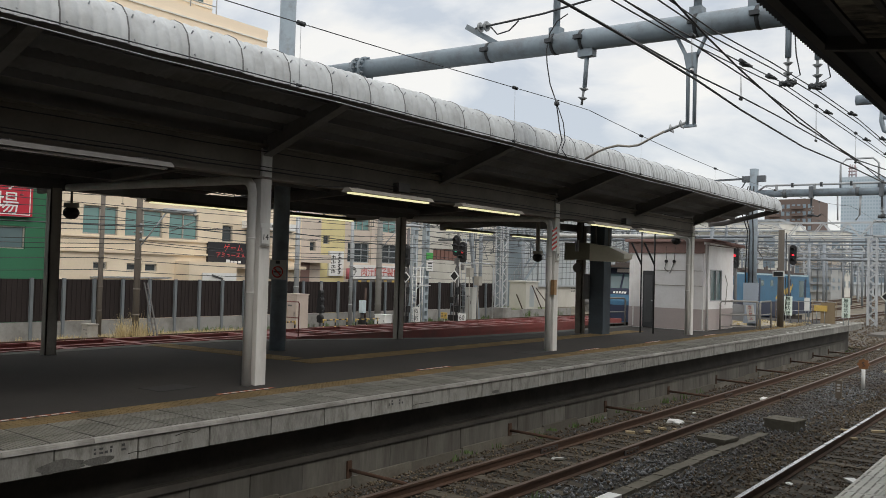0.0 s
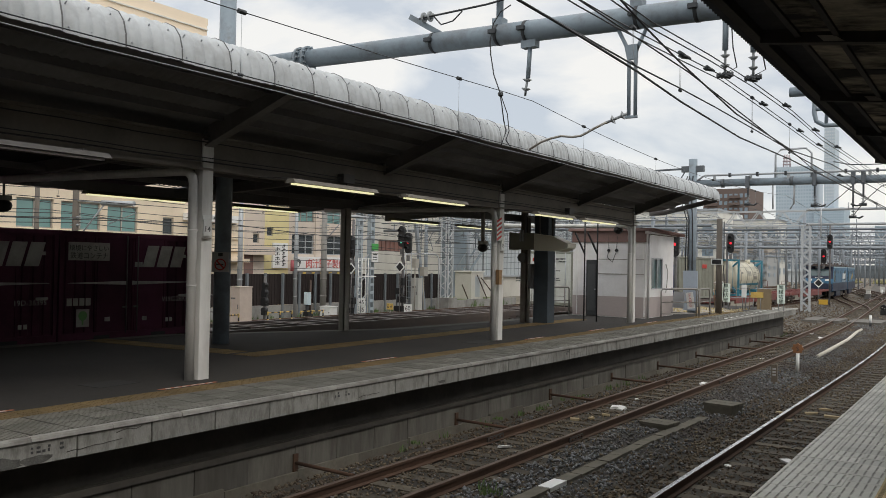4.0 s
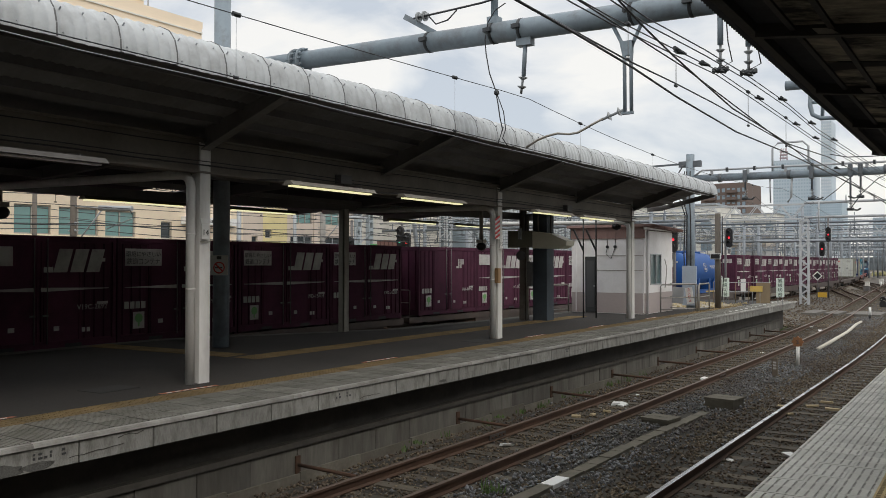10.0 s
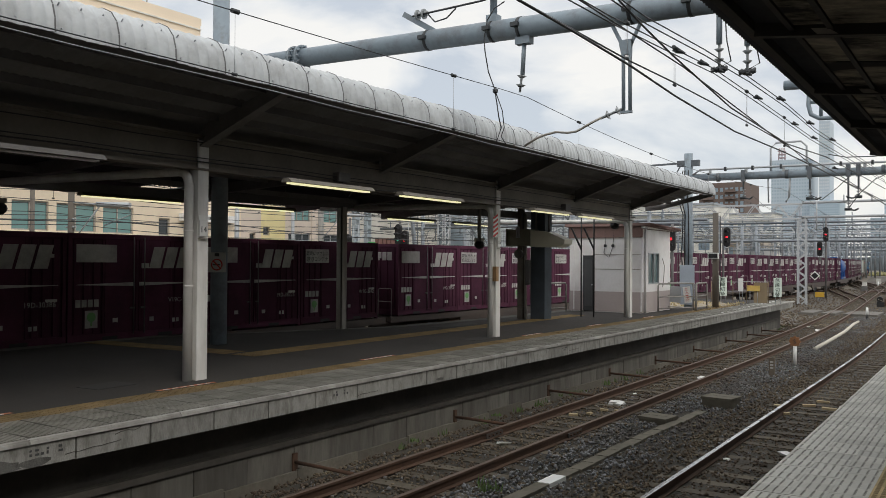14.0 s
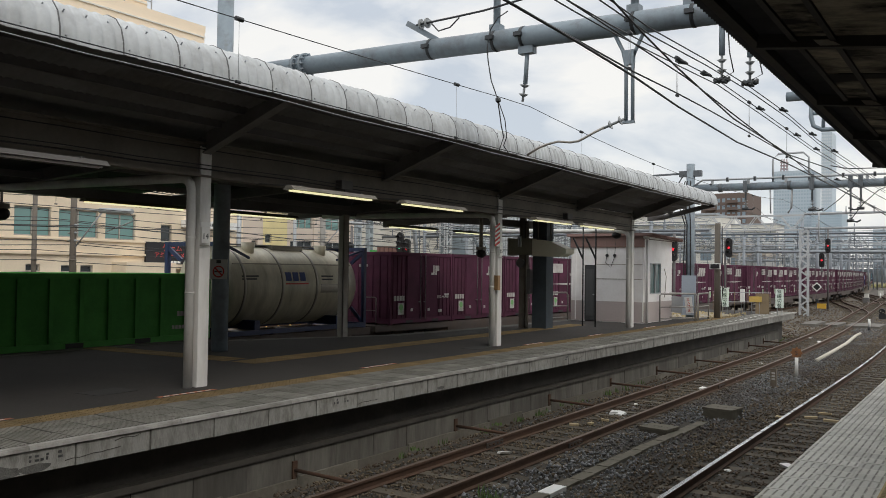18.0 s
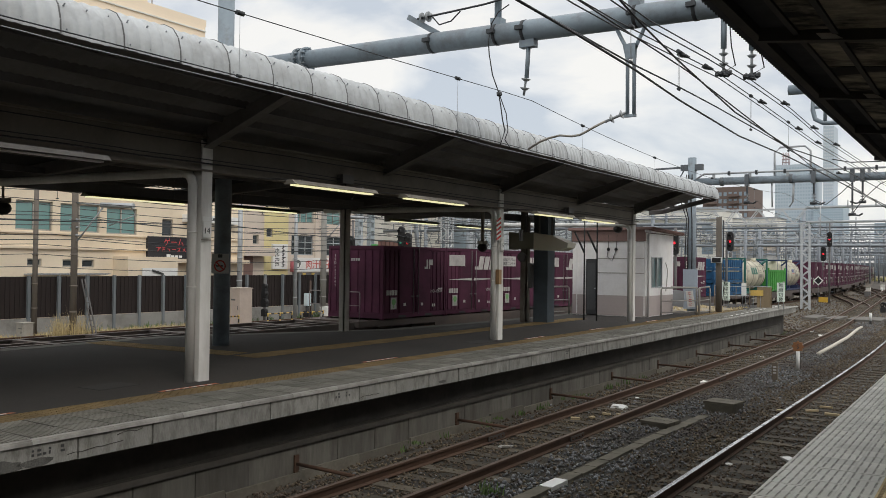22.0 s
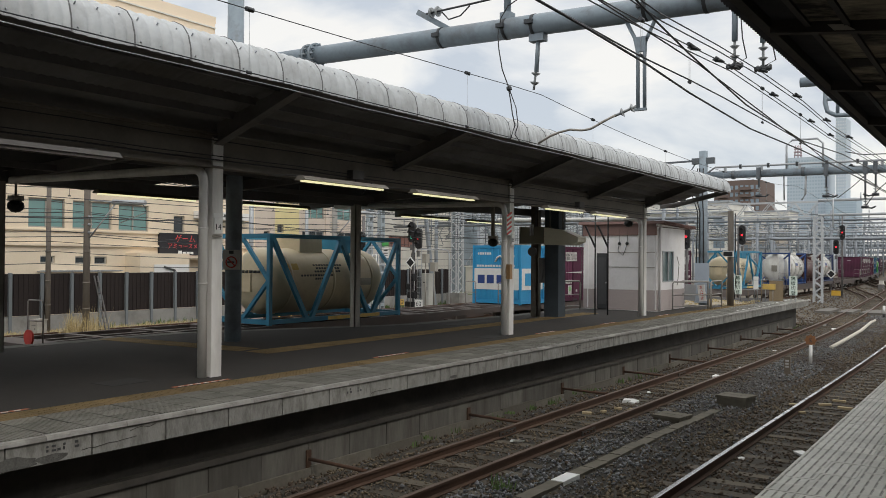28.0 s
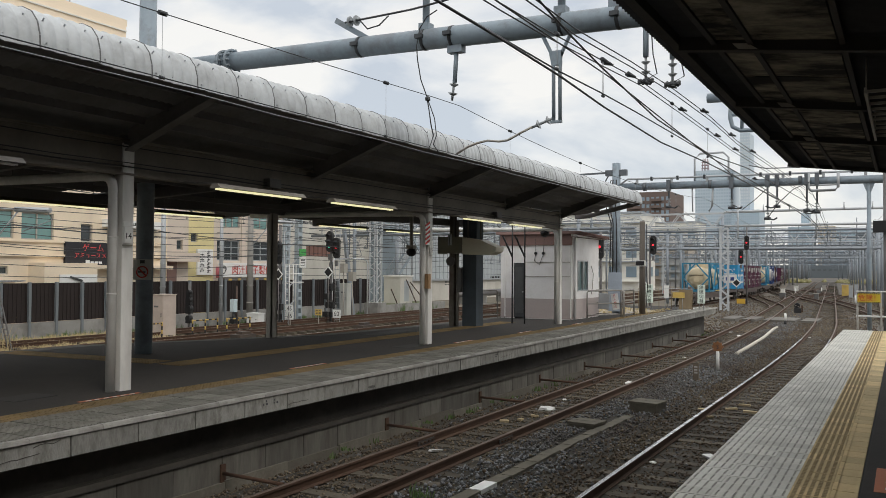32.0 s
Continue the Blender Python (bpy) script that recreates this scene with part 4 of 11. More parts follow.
def barrel(bm, y0, y1, z, r, dish=0.35, seg=40, rows=5):
    """A lying cylinder with dished ends."""
    prof = [(y0, 0.03)]
    for i in range(1, rows + 1):
        a = i / rows * math.pi / 2
        prof.append((y0 + dish * (1 - math.cos(a)), r * math.sin(a)))
    prof += [(y0 + (y1 - y0) * i / 4, r) for i in (1, 2, 3)]
    for i in range(rows, 0, -1):
        a = i / rows * math.pi / 2
        prof.append((y1 - dish * (1 - math.cos(a)), r * math.sin(a)))
    prof.append((y1, 0.03))
    prev = None
    for y, q in prof:
        ring = [bm.verts.new((q * math.cos(2 * math.pi * i / seg), y, z + q * math.sin(2 * math.pi * i / seg))) for i in range(seg)]
        if prev:
            for i in range(seg):
                bm.faces.new((prev[i], prev[(i + 1) % seg], ring[(i + 1) % seg], ring[i])).smooth = True
        else:
            bm.faces.new(ring)
        prev = ring
    bm.faces.new(prev[::-1])


def hoop(bm, y, z, r, w=0.09, t=0.012, seg=40):
    pts = []
    for yy, rr in ((y - w / 2, r), (y - w / 2, r + t), (y + w / 2, r + t), (y + w / 2, r)):
        pts.append([bm.verts.new((rr * math.cos(2 * math.pi * i / seg), yy, z + rr * math.sin(2 * math.pi * i / seg))) for i in range(seg)])
    for a, b in ((0, 1), (1, 2), (2, 3)):
        for i in range(seg):
            bm.faces.new((pts[a][i], pts[a][(i + 1) % seg], pts[b][(i + 1) % seg], pts[b][i])).smooth = True


def arc_patch(bm, y0, y1, z, r, a0, a1, n=6, t=0.004):
    """A thin label wrapped on the +X side of a barrel; angles in degrees above level."""
    prev = None
    for i in range(n + 1):
        a = radians(a0 + (a1 - a0) * i / n)
        q = [bm.verts.new(((r + d) * math.cos(a), y, z + (r + d) * math.sin(a))) for d in (0.001, t) for y in (y0, y1)]
        if prev:
            bm.faces.new((prev[2], q[2], q[3], prev[3]))
            bm.faces.new((prev[0], q[0], q[2], prev[2]))
            bm.faces.new((prev[1], prev[3], q[3], q[1]))
        else:
            bm.faces.new((q[0], q[1], q[3], q[2]))
        prev = q
    bm.faces.new((prev[0], prev[2], prev[3], prev[1]))


def tank_container(s0, label, shell, frame_m, r=1.16, L=6.06, H=2.59, mark=None, truss=False, bands=4, walkway=True, group="tank containers", belt=None):
    c = thing("tank_container", label, "tank container", group)
    h, w = L / 2, 1.22
    zc = 0.16 + r + 0.04 if not truss else 1.22
    y0, y1 = (-h + 0.10, h - 0.10) if not truss else (-h + 0.24, h - 0.30)
    bm = B()
    barrel(bm, y0, y1, zc, r, 0.42 if not truss else 0.55)
    part("tank_shell", bm, shell, c)
    for i in range(bands):
        bm = B()
        hoop(bm, y0 + (y1 - y0) * (i + 0.5) / bands, zc, r)
        part("band", bm, STEEL_BAND if not truss else shell, c)
    for y, s in ((-h, 1), (h - 0.12, -1)):                                # end frames
        bm = B()
        for x in (-w, w - 0.12):
            box(bm, x, x + 0.12, y, y + 0.12, 0.0, H)
        box(bm, -w + 0.12, w - 0.12, y + 0.02, y + 0.10, 0.02, 0.16)
        box(bm, -w + 0.12, w - 0.12, y + 0.02, y + 0.10, H - 0.12, H)
        f = part("end_frame", bm, frame_m, c)
        yy = y + 0.06
        q = 0.62
        if truss:                                                        # a lozenge of four struts
            for sx in (-1, 1):
                for z0 in (H - 0.10, 0.12):
                    bm = B()
                    beam(bm, (sx * 0.05, yy, z0), (sx * (w - 0.08), yy, zc + 0.05), 0.09, 0.10)
                    part("strut", bm, frame_m, f)
        for sx in (-1, 1) if not truss else ():
            for z0, sz in ((H - 0.15, 1), (0.15, -1)):
                bm = B()
                beam(bm, (sx * (w - 0.08), yy, z0), (sx * q * r, yy + s * 0.12, zc + sz * q * r), 0.10, 0.10)
                part("brace", bm, frame_m, f)
    bm = B()
    for x in (-w, w - 0.10):
        box(bm, x, x + 0.10, -h + 0.12, h - 0.12, 0.03, 0.16)
        if truss:
            box(bm, x, x + 0.10, -h + 0.12, h - 0.12, H - 0.12, H)
    part("side_rail", bm, frame_m, c)
    if truss:
        for x in (-w + 0.05, w - 0.05):
            bm = B()
            for ya, yb in ((-h + 0.15, -h + 1.55), (-h + 3.05, -h + 1.75), (-h + 3.05, -h + 4.4), (h - 0.15, -h + 4.6)):
                beam(bm, (x, ya, H - 0.1), (x, yb, 0.12), 0.11, 0.13)
            part("diagonal", bm, frame_m, c)
        for y in (-0.6, 1.2):
            bm = B()
            box(bm, -0.5, 0.5, y - 0.5, y + 0.5, zc + r - 0.12, H - 0.06)
            part("hatch_box", bm, shell if y < 0 else frame_m, c)
        marks("yellow_edge", [(-0.6, 1.9, 0.04, 0.15)], GRIT_YELLOW, c, w + 0.002)
    else:
        bm = B()
        for y in (-h + 0.12, h - 1.2):
            beam(bm, (w - 0.07, y if y < 0 else h - 0.12, H - 0.1), (w - 0.30, y + 1.05 if y < 0 else h - 1.15, zc + r * 0.70), 0.06, 0.06)
        part("top_brace", bm, frame_m, c)
        for y in (-h + 1.3, h - 1.3):
            bm = B()
            box(bm, -0.85, w - 0.06, y - 0.10, y + 0.10, 0.16, 0.42)
            part("saddle", bm, frame_m, c)
        for a in (34, 146):                                              # seam of the cladding along the shoulders
            bm = B()
            x, z = (r + 0.004) * math.cos(radians(a)), zc + (r + 0.004) * math.sin(radians(a))
            beam(bm, (x, y0 + 0.42, z), (x, y1 - 0.42, z), 0.02, 0.03)
            part("cladding_seam", bm, STEEL_BAND, c)
        bm = B()
        box(bm, -0.5, 0.5, -0.55, 0.75, zc + r - 0.09, H - 0.05)
        part("spill_box", bm, frame_m if shell is TANK_BROWN else STEEL_BAND, c)
        for y in (-h + 1.5, h - 1.5):
            bm = B()
            tube(bm, (0.52, y, zc + r * 0.78), (0.52, y, zc + r + 0.10), 0.16, 12, 0.20)
            part("top_support", bm, shell, c)
        for dx in (-0.16, 0.16):                                         # ladder on the end frame
            bm = B()
            tube(bm, (0.62 + dx, -h - 0.01, 0.15), (0.62 + dx, -h - 0.01, H - 0.1), 0.014, 5)
            part("ladder_rail", bm, frame_m, c)
        if walkway:
            bm = B()
            box(bm, -0.28, 0.28, -h + 0.1, h - 0.1, H - 0.045, H - 0.012)
            part("walkway", bm, STEEL_DARK, c)
    if belt:
        bm = B()
        arc_patch(bm, y0 + 0.4, y1 - 0.4, zc, r, -32, -24, 3, 0.006)
        part("belt", bm, belt, c)
    if mark:
        bm = B()
        big = mark is GREEN_MARK
        for i in range(3):
            a, st = (-1.15, 0.55) if big else (-0.60, 0.30)
            arc_patch(bm, a + st * i, a + st * (i + 0.78), zc, r, 2 if big else 8, 28 if big else 21)
        part("company_mark", bm, mark, c)
        bm = B()
        arc_patch(bm, -0.62, 0.34, zc, r, 3, 5, 2)
        part("underline", bm, RED_MARK if mark is NAVY_MARK else mark, c)
    ink = DARK_MARK if shell is not TANK_BROWN else LOGO
    rows = ((14, -2.3, 7, 0.09), (10, -2.3, 6, 0.09), (14, 0.95, 6, 0.09), (9, 0.95, 5, 0.10), (22, 1.95, 5, 0.06), (12, 1.95, 5, 0.06))
    if truss:
        rows = ((27, -0.9, 11, 0.12), (21, -0.8, 9, 0.12), (15, -0.9, 10, 0.12), (8, -1.5, 12, 0.12), (2, -0.9, 6, 0.09))
    for a0, ya, n, sz in rows:
        bm = B()
        if not truss:                                                    # small lines of writing, one bar each
            arc_patch(bm, ya, ya + n * sz, zc, r, a0, a0 + 2.2, 1)
        else:
            for i in range(n):
                arc_patch(bm, ya + i * sz, ya + i * sz + sz * 0.7, zc, r, a0, a0 + 3.4, 1)
        part("writing", bm, ink, c)
    if truss:
        bm = B()
        for k in range(8):
            tube(bm, (-0.62 + 0.155 * k, y0 + 0.02, zc + 0.28), (-0.54 + 0.155 * k, y0 + 0.02, zc + 0.28), 0.055, 4)
        tagged(part("end_number", bm, DARK_MARK, c), kind="stuff")
        bm = B()
        arc_patch(bm, -2.0, -1.55, zc, r, 20, 32, 3)
        part("hazard_diamond", bm, GRIT_YELLOW, c)
    bm = B()
    arc_patch(bm, 0.9, 1.75, zc, r, -10, 3, 3)
    part("data_plate", bm, STEEL_BAND if shell is not TANK_BROWN else LOGO, c)
    bm = B()
    v = [bm.verts.new((0.55 * k, y0 + 0.20 + abs(k) * 0.05, zc + z)) for k, z in ((-0.4, -0.3), (0.4, -0.3), (0.4, 0.2), (-0.4, 0.2))]
    for q in v:
        q.co.y = y0 - 0.02
    bm.faces.new(v)
    r2 = bmesh.ops.extrude_face_region(bm, geom=bm.faces[:])
    for g in r2["geom"]:
        if isinstance(g, bmesh.types.BMVert):
            g.co.y += 0.14
    part("end_plate", bm, STEEL_BAND if not truss else shell, c)
    rides(c, s0 + L / 2)


tank_container(-7.3, "cream tank container in a teal frame with a blue belt", TANK_CREAM, FRAME_TEAL, mark=STEEL_BAND, belt=FRAME_TEAL)
tank_container(10.6, "white tank container in a dark blue frame", TANK_WHITE, FRAME_NAVY, r=1.10, mark=NAVY_MARK)
tank_container(245.7, "cream tank container in a dark blue frame", TANK_CREAM, FRAME_NAVY, mark=NAVY_MARK)
tank_container(258.4, "cream tank container in a green frame", TANK_CREAM, FRAME_GREEN, mark=GREEN_MARK)
tank_container(325.4, "white tank container in a blue frame with steel bands", TANK_WHITE, FRAME_NAVY, mark=NAVY_MARK)
tank_container(331.8, "dark brown tank container in a rusty brown frame", TANK_BROWN, FRAME_BROWN, r=1.02, mark=None)
tank_container(338.2, "white tank container in a bright blue frame", TANK_WHITE, FRAME_BLUE, mark=NAVY_MARK)
tank_container(352.4, "beige tank in a tall azure truss frame", TANK_BEIGE, FRAME_AZURE, r=0.98, truss=True, bands=3, group="beige truss tanks")
tank_container(393.0, "beige tank in an azure truss frame at the tail", TANK_BEIGE, FRAME_AZURE, r=0.98, truss=True, bands=3, group="beige truss tanks")


def blue_tank(s0):
    c = thing("tank_container", "blue bulk tank on a blue skid with white crest marks", "tank container", "blue tank")
    L, r, zc = 6.1, 1.16, 1.42
    h = L / 2
    bm = B()
    barrel(bm, -h + 0.12, h - 0.12, zc, r, 0.45)
    part("tank_shell", bm, TANK_BLUE, c)
    bm = B()
    for x in (-1.1, 0.98):
        box(bm, x, x + 0.12, -h, h, 0.02, 0.26)
    for y in (-h, -h + 1.9, 0, h - 2.0, h - 0.12):
        box(bm, -1.0, 1.0, y, y + 0.12, 0.04, 0.24)
    part("skid", bm, TANK_BLUE, c)
    for y in (-h + 1.0, -1.0, 1.0, h - 1.1):
        bm = B()
        box(bm, 0.55, 1.10, y - 0.12, y + 0.12, 0.26, 0.95)
        box(bm, -1.10, -0.55, y - 0.12, y + 0.12, 0.26, 0.95)
        part("saddle", bm, TANK_BLUE, c)
    for y in (-1.5, 0.0, 1.5):
        bm = B()
        tube(bm, (0, y, zc + r - 0.06), (0, y, zc + r + 0.10), 0.28, 16)
        part("hatch", bm, TANK_BLUE, c)
    bm = B()
    for x in (-0.45, 0.45):
        path_tube(bm, [(x, -h + 0.9, zc + r * 0.90), (x, -h + 0.95, zc + r + 0.12), (x, h - 0.95, zc + r + 0.12), (x, h - 0.9, zc + r * 0.90)], 0.02, 6)
    part("top_rail", bm, TANK_BLUE, c)
    bm = B()
    for q in (0.30, 0.27):
        loop = []
        for i in range(25):
            b = 2 * math.pi * i / 24
            a = 0.20 + q * math.sin(b) / r
            loop.append(((r + 0.003) * math.cos(a), 0.05 + q * math.cos(b), zc + (r + 0.003) * math.sin(a)))
        path_tube(bm, loop, 0.008, 4)
    arc_patch(bm, -0.12, 0.22, zc, r, 4, 9, 2)
    arc_patch(bm, -0.05, 0.02, zc, r, 9, 20, 2)
    arc_patch(bm, 0.09, 0.15, zc, r, 9, 17, 2)
    part("crest", bm, LOGO, c, "round white crest")
    bm = B()
    for i in range(10):
        arc_patch(bm, 0.95 + i * 0.145, 0.95 + i * 0.145 + 0.10, zc, r, 13, 18, 2)
    for i in range(12):
        arc_patch(bm, 1.15 + i * 0.09, 1.15 + i * 0.09 + 0.06, zc, r, 8, 11, 1)
    part("writing", bm, LOGO, c)
    bm = B()
    for z, n, s in ((0.52, 9, 0.095), (0.32, 5, 0.12), (-0.02, 3, 0.12), (-0.34, 6, 0.10)):
        for i in range(n):
            x0 = (i - n / 2) * s
            box(bm, x0, x0 + s * 0.7, -h + 0.08 + 0.10 * abs(z), -h + 0.30, zc + z, zc + z + 0.09)
    part("end_writing", bm, LOGO, c)
    marks("hazard_strip", [(0.2, 2.4, 0.05, 0.15)], GRIT_YELLOW, c, 1.102)
    rides(c, s0 + h)


blue_tank(91.3)


def green_bin(s0):
    c = thing("open_container", "bright green open-top steel bin container with ribs", "container", "green bin")
    L, H, w = 5.95, 1.72, 1.22
    h = L / 2
    bm = B()
    box(bm, -w + 0.06, w - 0.06, -h + 0.05, h - 0.05, 0.10, H - 0.06)
    part("body", bm, BIN_GREEN, c)
    bm = B()
    for x in (-w, w - 0.09):
        box(bm, x, x + 0.09, -h, h, H - 0.12, H)
        box(bm, x, x + 0.09, -h, h, 0.04, 0.18)
        for k in range(9):
            y = -h + k * (L - 0.1) / 8
            box(bm, x + 0.01, x + 0.08, y, y + 0.10, 0.18, H - 0.12)
    for y in (-h, h - 0.08):
        box(bm, -w + 0.09, w - 0.09, y, y + 0.08, H - 0.12, H)
    part("frame", bm, BIN_GREEN, c)
    for y in (-0.9, 0.9):
        bm = B()
        box(bm, w - 0.2, w + 0.004, y - 0.22, y + 0.22, 0.05, 0.16)
        part("fork_pocket", bm, BLACK, c)
    for y in (-h + 0.1, h - 0.25):
        bm = B()
        box(bm, w - 0.1, w + 0.01, y, y + 0.15, H - 0.30, H + 0.16)
        part("corner_post", bm, BIN_GREEN, c)
    marks("company_mark", small_marks(1.9, 0.66, 0.7, 0.12, 7), LOGO, c, w + 0.002)
    marks("number", small_marks(1.75, 0.34, 0.8, 0.09, 8), LOGO, c, w + 0.002)
    rides(c, s0 + h)


green_bin(252.2)


def rack_stack(s0):
    L, w = 6.06, 1.22
    h = L / 2
    for lev in range(3):
        c = thing("folded_rack", "folded blue steel flat rack, stacked in threes", "container", "stacked blue racks")
        z = lev * 0.83
        bm = B()
        box(bm, -w, w, -h, h, z + 0.02, z + 0.22)
        box(bm, -w + 0.05, w - 0.06, -h + 0.05, h - 0.05, z + 0.26, z + 0.76)
        part("base", bm, RACK_BLUE, c)
        for k in range(13):
            bm = B()
            y = -h + 0.1 + k * (L - 0.3) / 12
            box(bm, w - 0.06, w - 0.015, y, y + 0.10, z + 0.24, z + 0.74)
            part("stake", bm, RACK_BLUE, c)
        for x in (-w, w - 0.16):
            for y in (-h, h - 0.16):
                bm = B()
                box(bm, x, x + 0.16, y, y + 0.16, z, z + 0.80)
                part("corner", bm, RACK_BLUE, c)
        rear_marks("number", small_marks(-0.9, z + 0.50, 0.7, 0.10, 7), LOGO, c, -h - 0.001)
        bm = B()
        for y in (-1.2, 0.9):
            box(bm, w - 0.1, w + 0.003, y, y + 0.36, z + 0.05, z + 0.15)
        part("fork_pocket", bm, BLACK, c)
        rides(c, s0 + h)


rack_stack(265.2)


def blue_white_container(s0):
    c = thing("container", "blue and white railway container with a curved company mark", "container", "blue and white container")
    L, H, w = 3.715, 2.5, 1.22
    h = L / 2
    box_shell(c, L, H, CW_BLUE)
    bm = B()
    box(bm, w - 0.036, w - 0.014, -h + 0.095, h - 0.095, 0.62, 1.52)
    part("white_band", bm, CW_WHITE, c)
    bm = B()
    box(bm, -w + 0.095, w - 0.095, -h + 0.002, -h + 0.03, 0.62, 1.52)
    part("end_white_band", bm, CW_WHITE, c)
    for y0, y1 in ((-0.93, -0.02), (0.02, 0.93)):
        bm = B()
        for yy in (y0, y1 - 0.03):
            box(bm, w - 0.016, w + 0.006, yy, yy + 0.03, 0.22, H - 0.14)
        part("side_door", bm, CW_BLUE, c)
    marks("company_mark", small_marks(-1.50, 0.80, 1.2, 0.52, 2, 0.14) + small_marks(0.30, 0.80, 1.2, 0.52, 2, 0.14), CW_BLUE, c, w - 0.013)
    rear_marks("end_mark", [(x, x + 0.36, 0.88, 1.24) for x in (-0.95, -0.48, 0.02, 0.49)], NAVY_MARK, c, -h + 0.001)
    rear_marks("end_writing", [(-1.0 + 0.14 * i, -0.9 + 0.14 * i, 1.58, 1.67) for i in range(14)] + [(-0.95 + 0.12 * i, -0.87 + 0.12 * i, 2.1, 2.2) for i in range(6)], CW_WHITE, c, -h + 0.001)
    bm = B()
    path_tube(bm, [(-0.05, -h - 0.0, 1.80), (0.05, -h, 1.98), (0.20, -h, 2.05), (0.35, -h, 1.95), (0.48, -h, 2.03), (0.62, -h, 1.98), (0.72, -h, 1.80)], 0.045, 6)
    tube(bm, (0.85, -h + 0.01, 2.05), (0.85, -h - 0.01, 2.05), 0.06, 10)
    part("end_emblem", bm, CW_WHITE, c)
    bm = B()
    path_tube(bm, [(w, 0.52, 1.80), (w, 0.6, 1.95), (w, 0.75, 2.0), (w, 0.9, 1.92), (w, 1.02, 2.0), (w, 1.15, 1.95), (w, 1.25, 1.80)], 0.04, 6)
    part("emblem", bm, CW_WHITE, c)
    rides(c, s0 + h)


blue_white_container(381.3)


def wagon(s0, m, label, bare=False):
    """A 20 m container wagon, deck open between cross-beams."""
    L = 19.6
    h = L / 2
    c = thing("container_wagon", label, "railway wagon", "container wagons")
    bm = B()
    for x in (-1.22, 1.10):
        bm = B()
        box(bm, x, x + 0.12, -h, h, -0.22, -0.012)
        box(bm, x + 0.02, x + 0.10, -h + 4.2, h - 4.2, -0.48, -0.22)
        part("side_sill", bm, m, c)
    for x in (-0.35, 0.20):
        bm = B()
        box(bm, x, x + 0.15, -h, h, -0.42, -0.03)
        part("centre_sill", bm, m, c)
    for k in range(11):
        bm = B()
        y = -h + 0.05 + k * (L - 0.3) / 10
        box(bm, -1.1, 1.1, y, y + 0.20, -0.20, -0.014)
        part("cross_beam", bm, m, c)
    bm = B()
    box(bm, -1.25, 1.25, -h - 0.02, -h + 0.75, -0.20, -0.010)
    part("end_deck", bm, m, c)
    for yb in (-h + 3.0, h - 3.0):
        b = thing_part("bogie", c, pose(0, yb, -0.58))
        bm = B()
        for x in (-0.82, 0.74):
            box(bm, x, x + 0.10, -1.25, 1.25, -0.10, 0.14)
            box(bm, x - 0.01, x + 0.11, -0.30, 0.30, -0.22, 0.20)
        box(bm, -0.8, 0.8, -0.15, 0.15, -0.05, 0.20)
        part("bogie_frame", bm, BOGIE, b)
        for y in (-0.95, 0.95):
            bm = B()
            for x in (-0.60, 0.53):
                tube(bm, (x, y, -0.0), (x + 0.07, y, -0.0), 0.43, 24)
            tube(bm, (-0.6, y, 0), (0.6, y, 0), 0.08, 10)
            part("wheel_set", bm, BOGIE, b)
    for xa, xb in ((-1.15, -0.6), (0.55, 1.15)):
        bm = B()
        path_tube(bm, [(xa, -h + 0.12, -0.02), (xa, -h + 0.12, 0.92), (xa + 0.04, -h + 0.12, 0.95), (xb - 0.04, -h + 0.12, 0.95), (xb, -h + 0.12, 0.92), (xb, -h + 0.12, -0.02)], 0.018, 6)
        rail = part("hand_rail", bm, RAIL_WORN if not bare else WAGON_RED, c)
        bm = B()
        path_tube(bm, [(xa, -h + 0.12, 0.5), (xb, -h + 0.12, 0.5)], 0.016, 6)
        part("cross_bar", bm, RAIL_WORN if not bare else WAGON_RED, rail)
    for y in (-h - 0.28, h + 0.0):
        bm = B()
        box(bm, -0.14, 0.14, y, y + 0.28, -0.36, -0.10)
        part("coupler", bm, BOGIE, c)
    rides(c, s0 + 10.05)
    return c


def thing_part(name, parent, at):
    ob = new(name)
    ob.empty_display_size = 0.1
    ob.parent = parent
    ob.matrix_basis = at
    return ob


wagon(-36.2, WAGON_RED, "empty red container wagon with an open frame deck", True)
wagon(-16.1, WAGON_RED, "red container wagon under a single tank", True)
first_wagon = wagon(4.0, WAGON_DARK, "dark container wagon on two bogies")
for i in range(1, 20):
    last_wagon = rides(copy_thing(first_wagon, pose(0, 0, 0)), 4.0 + 20.1 * i + 10.05)
tagged(last_wagon, "dark container wagon at the tail with two red discs")

# round red discs on the last wagon
for x in (-0.95, 0.95):
    bm = B()
    tube(bm, (x, -9.90, 0.16), (x, -9.86, 0.16), 0.17, 20)
    disc = part("tail_disc", bm, RED_MARK, last_wagon, "round red tail disc")
    bm = B()
    box(bm, x - 0.03, x + 0.03, -9.86, -9.80, -0.15, 0.10)
    part("bracket", bm, BOGIE, disc)

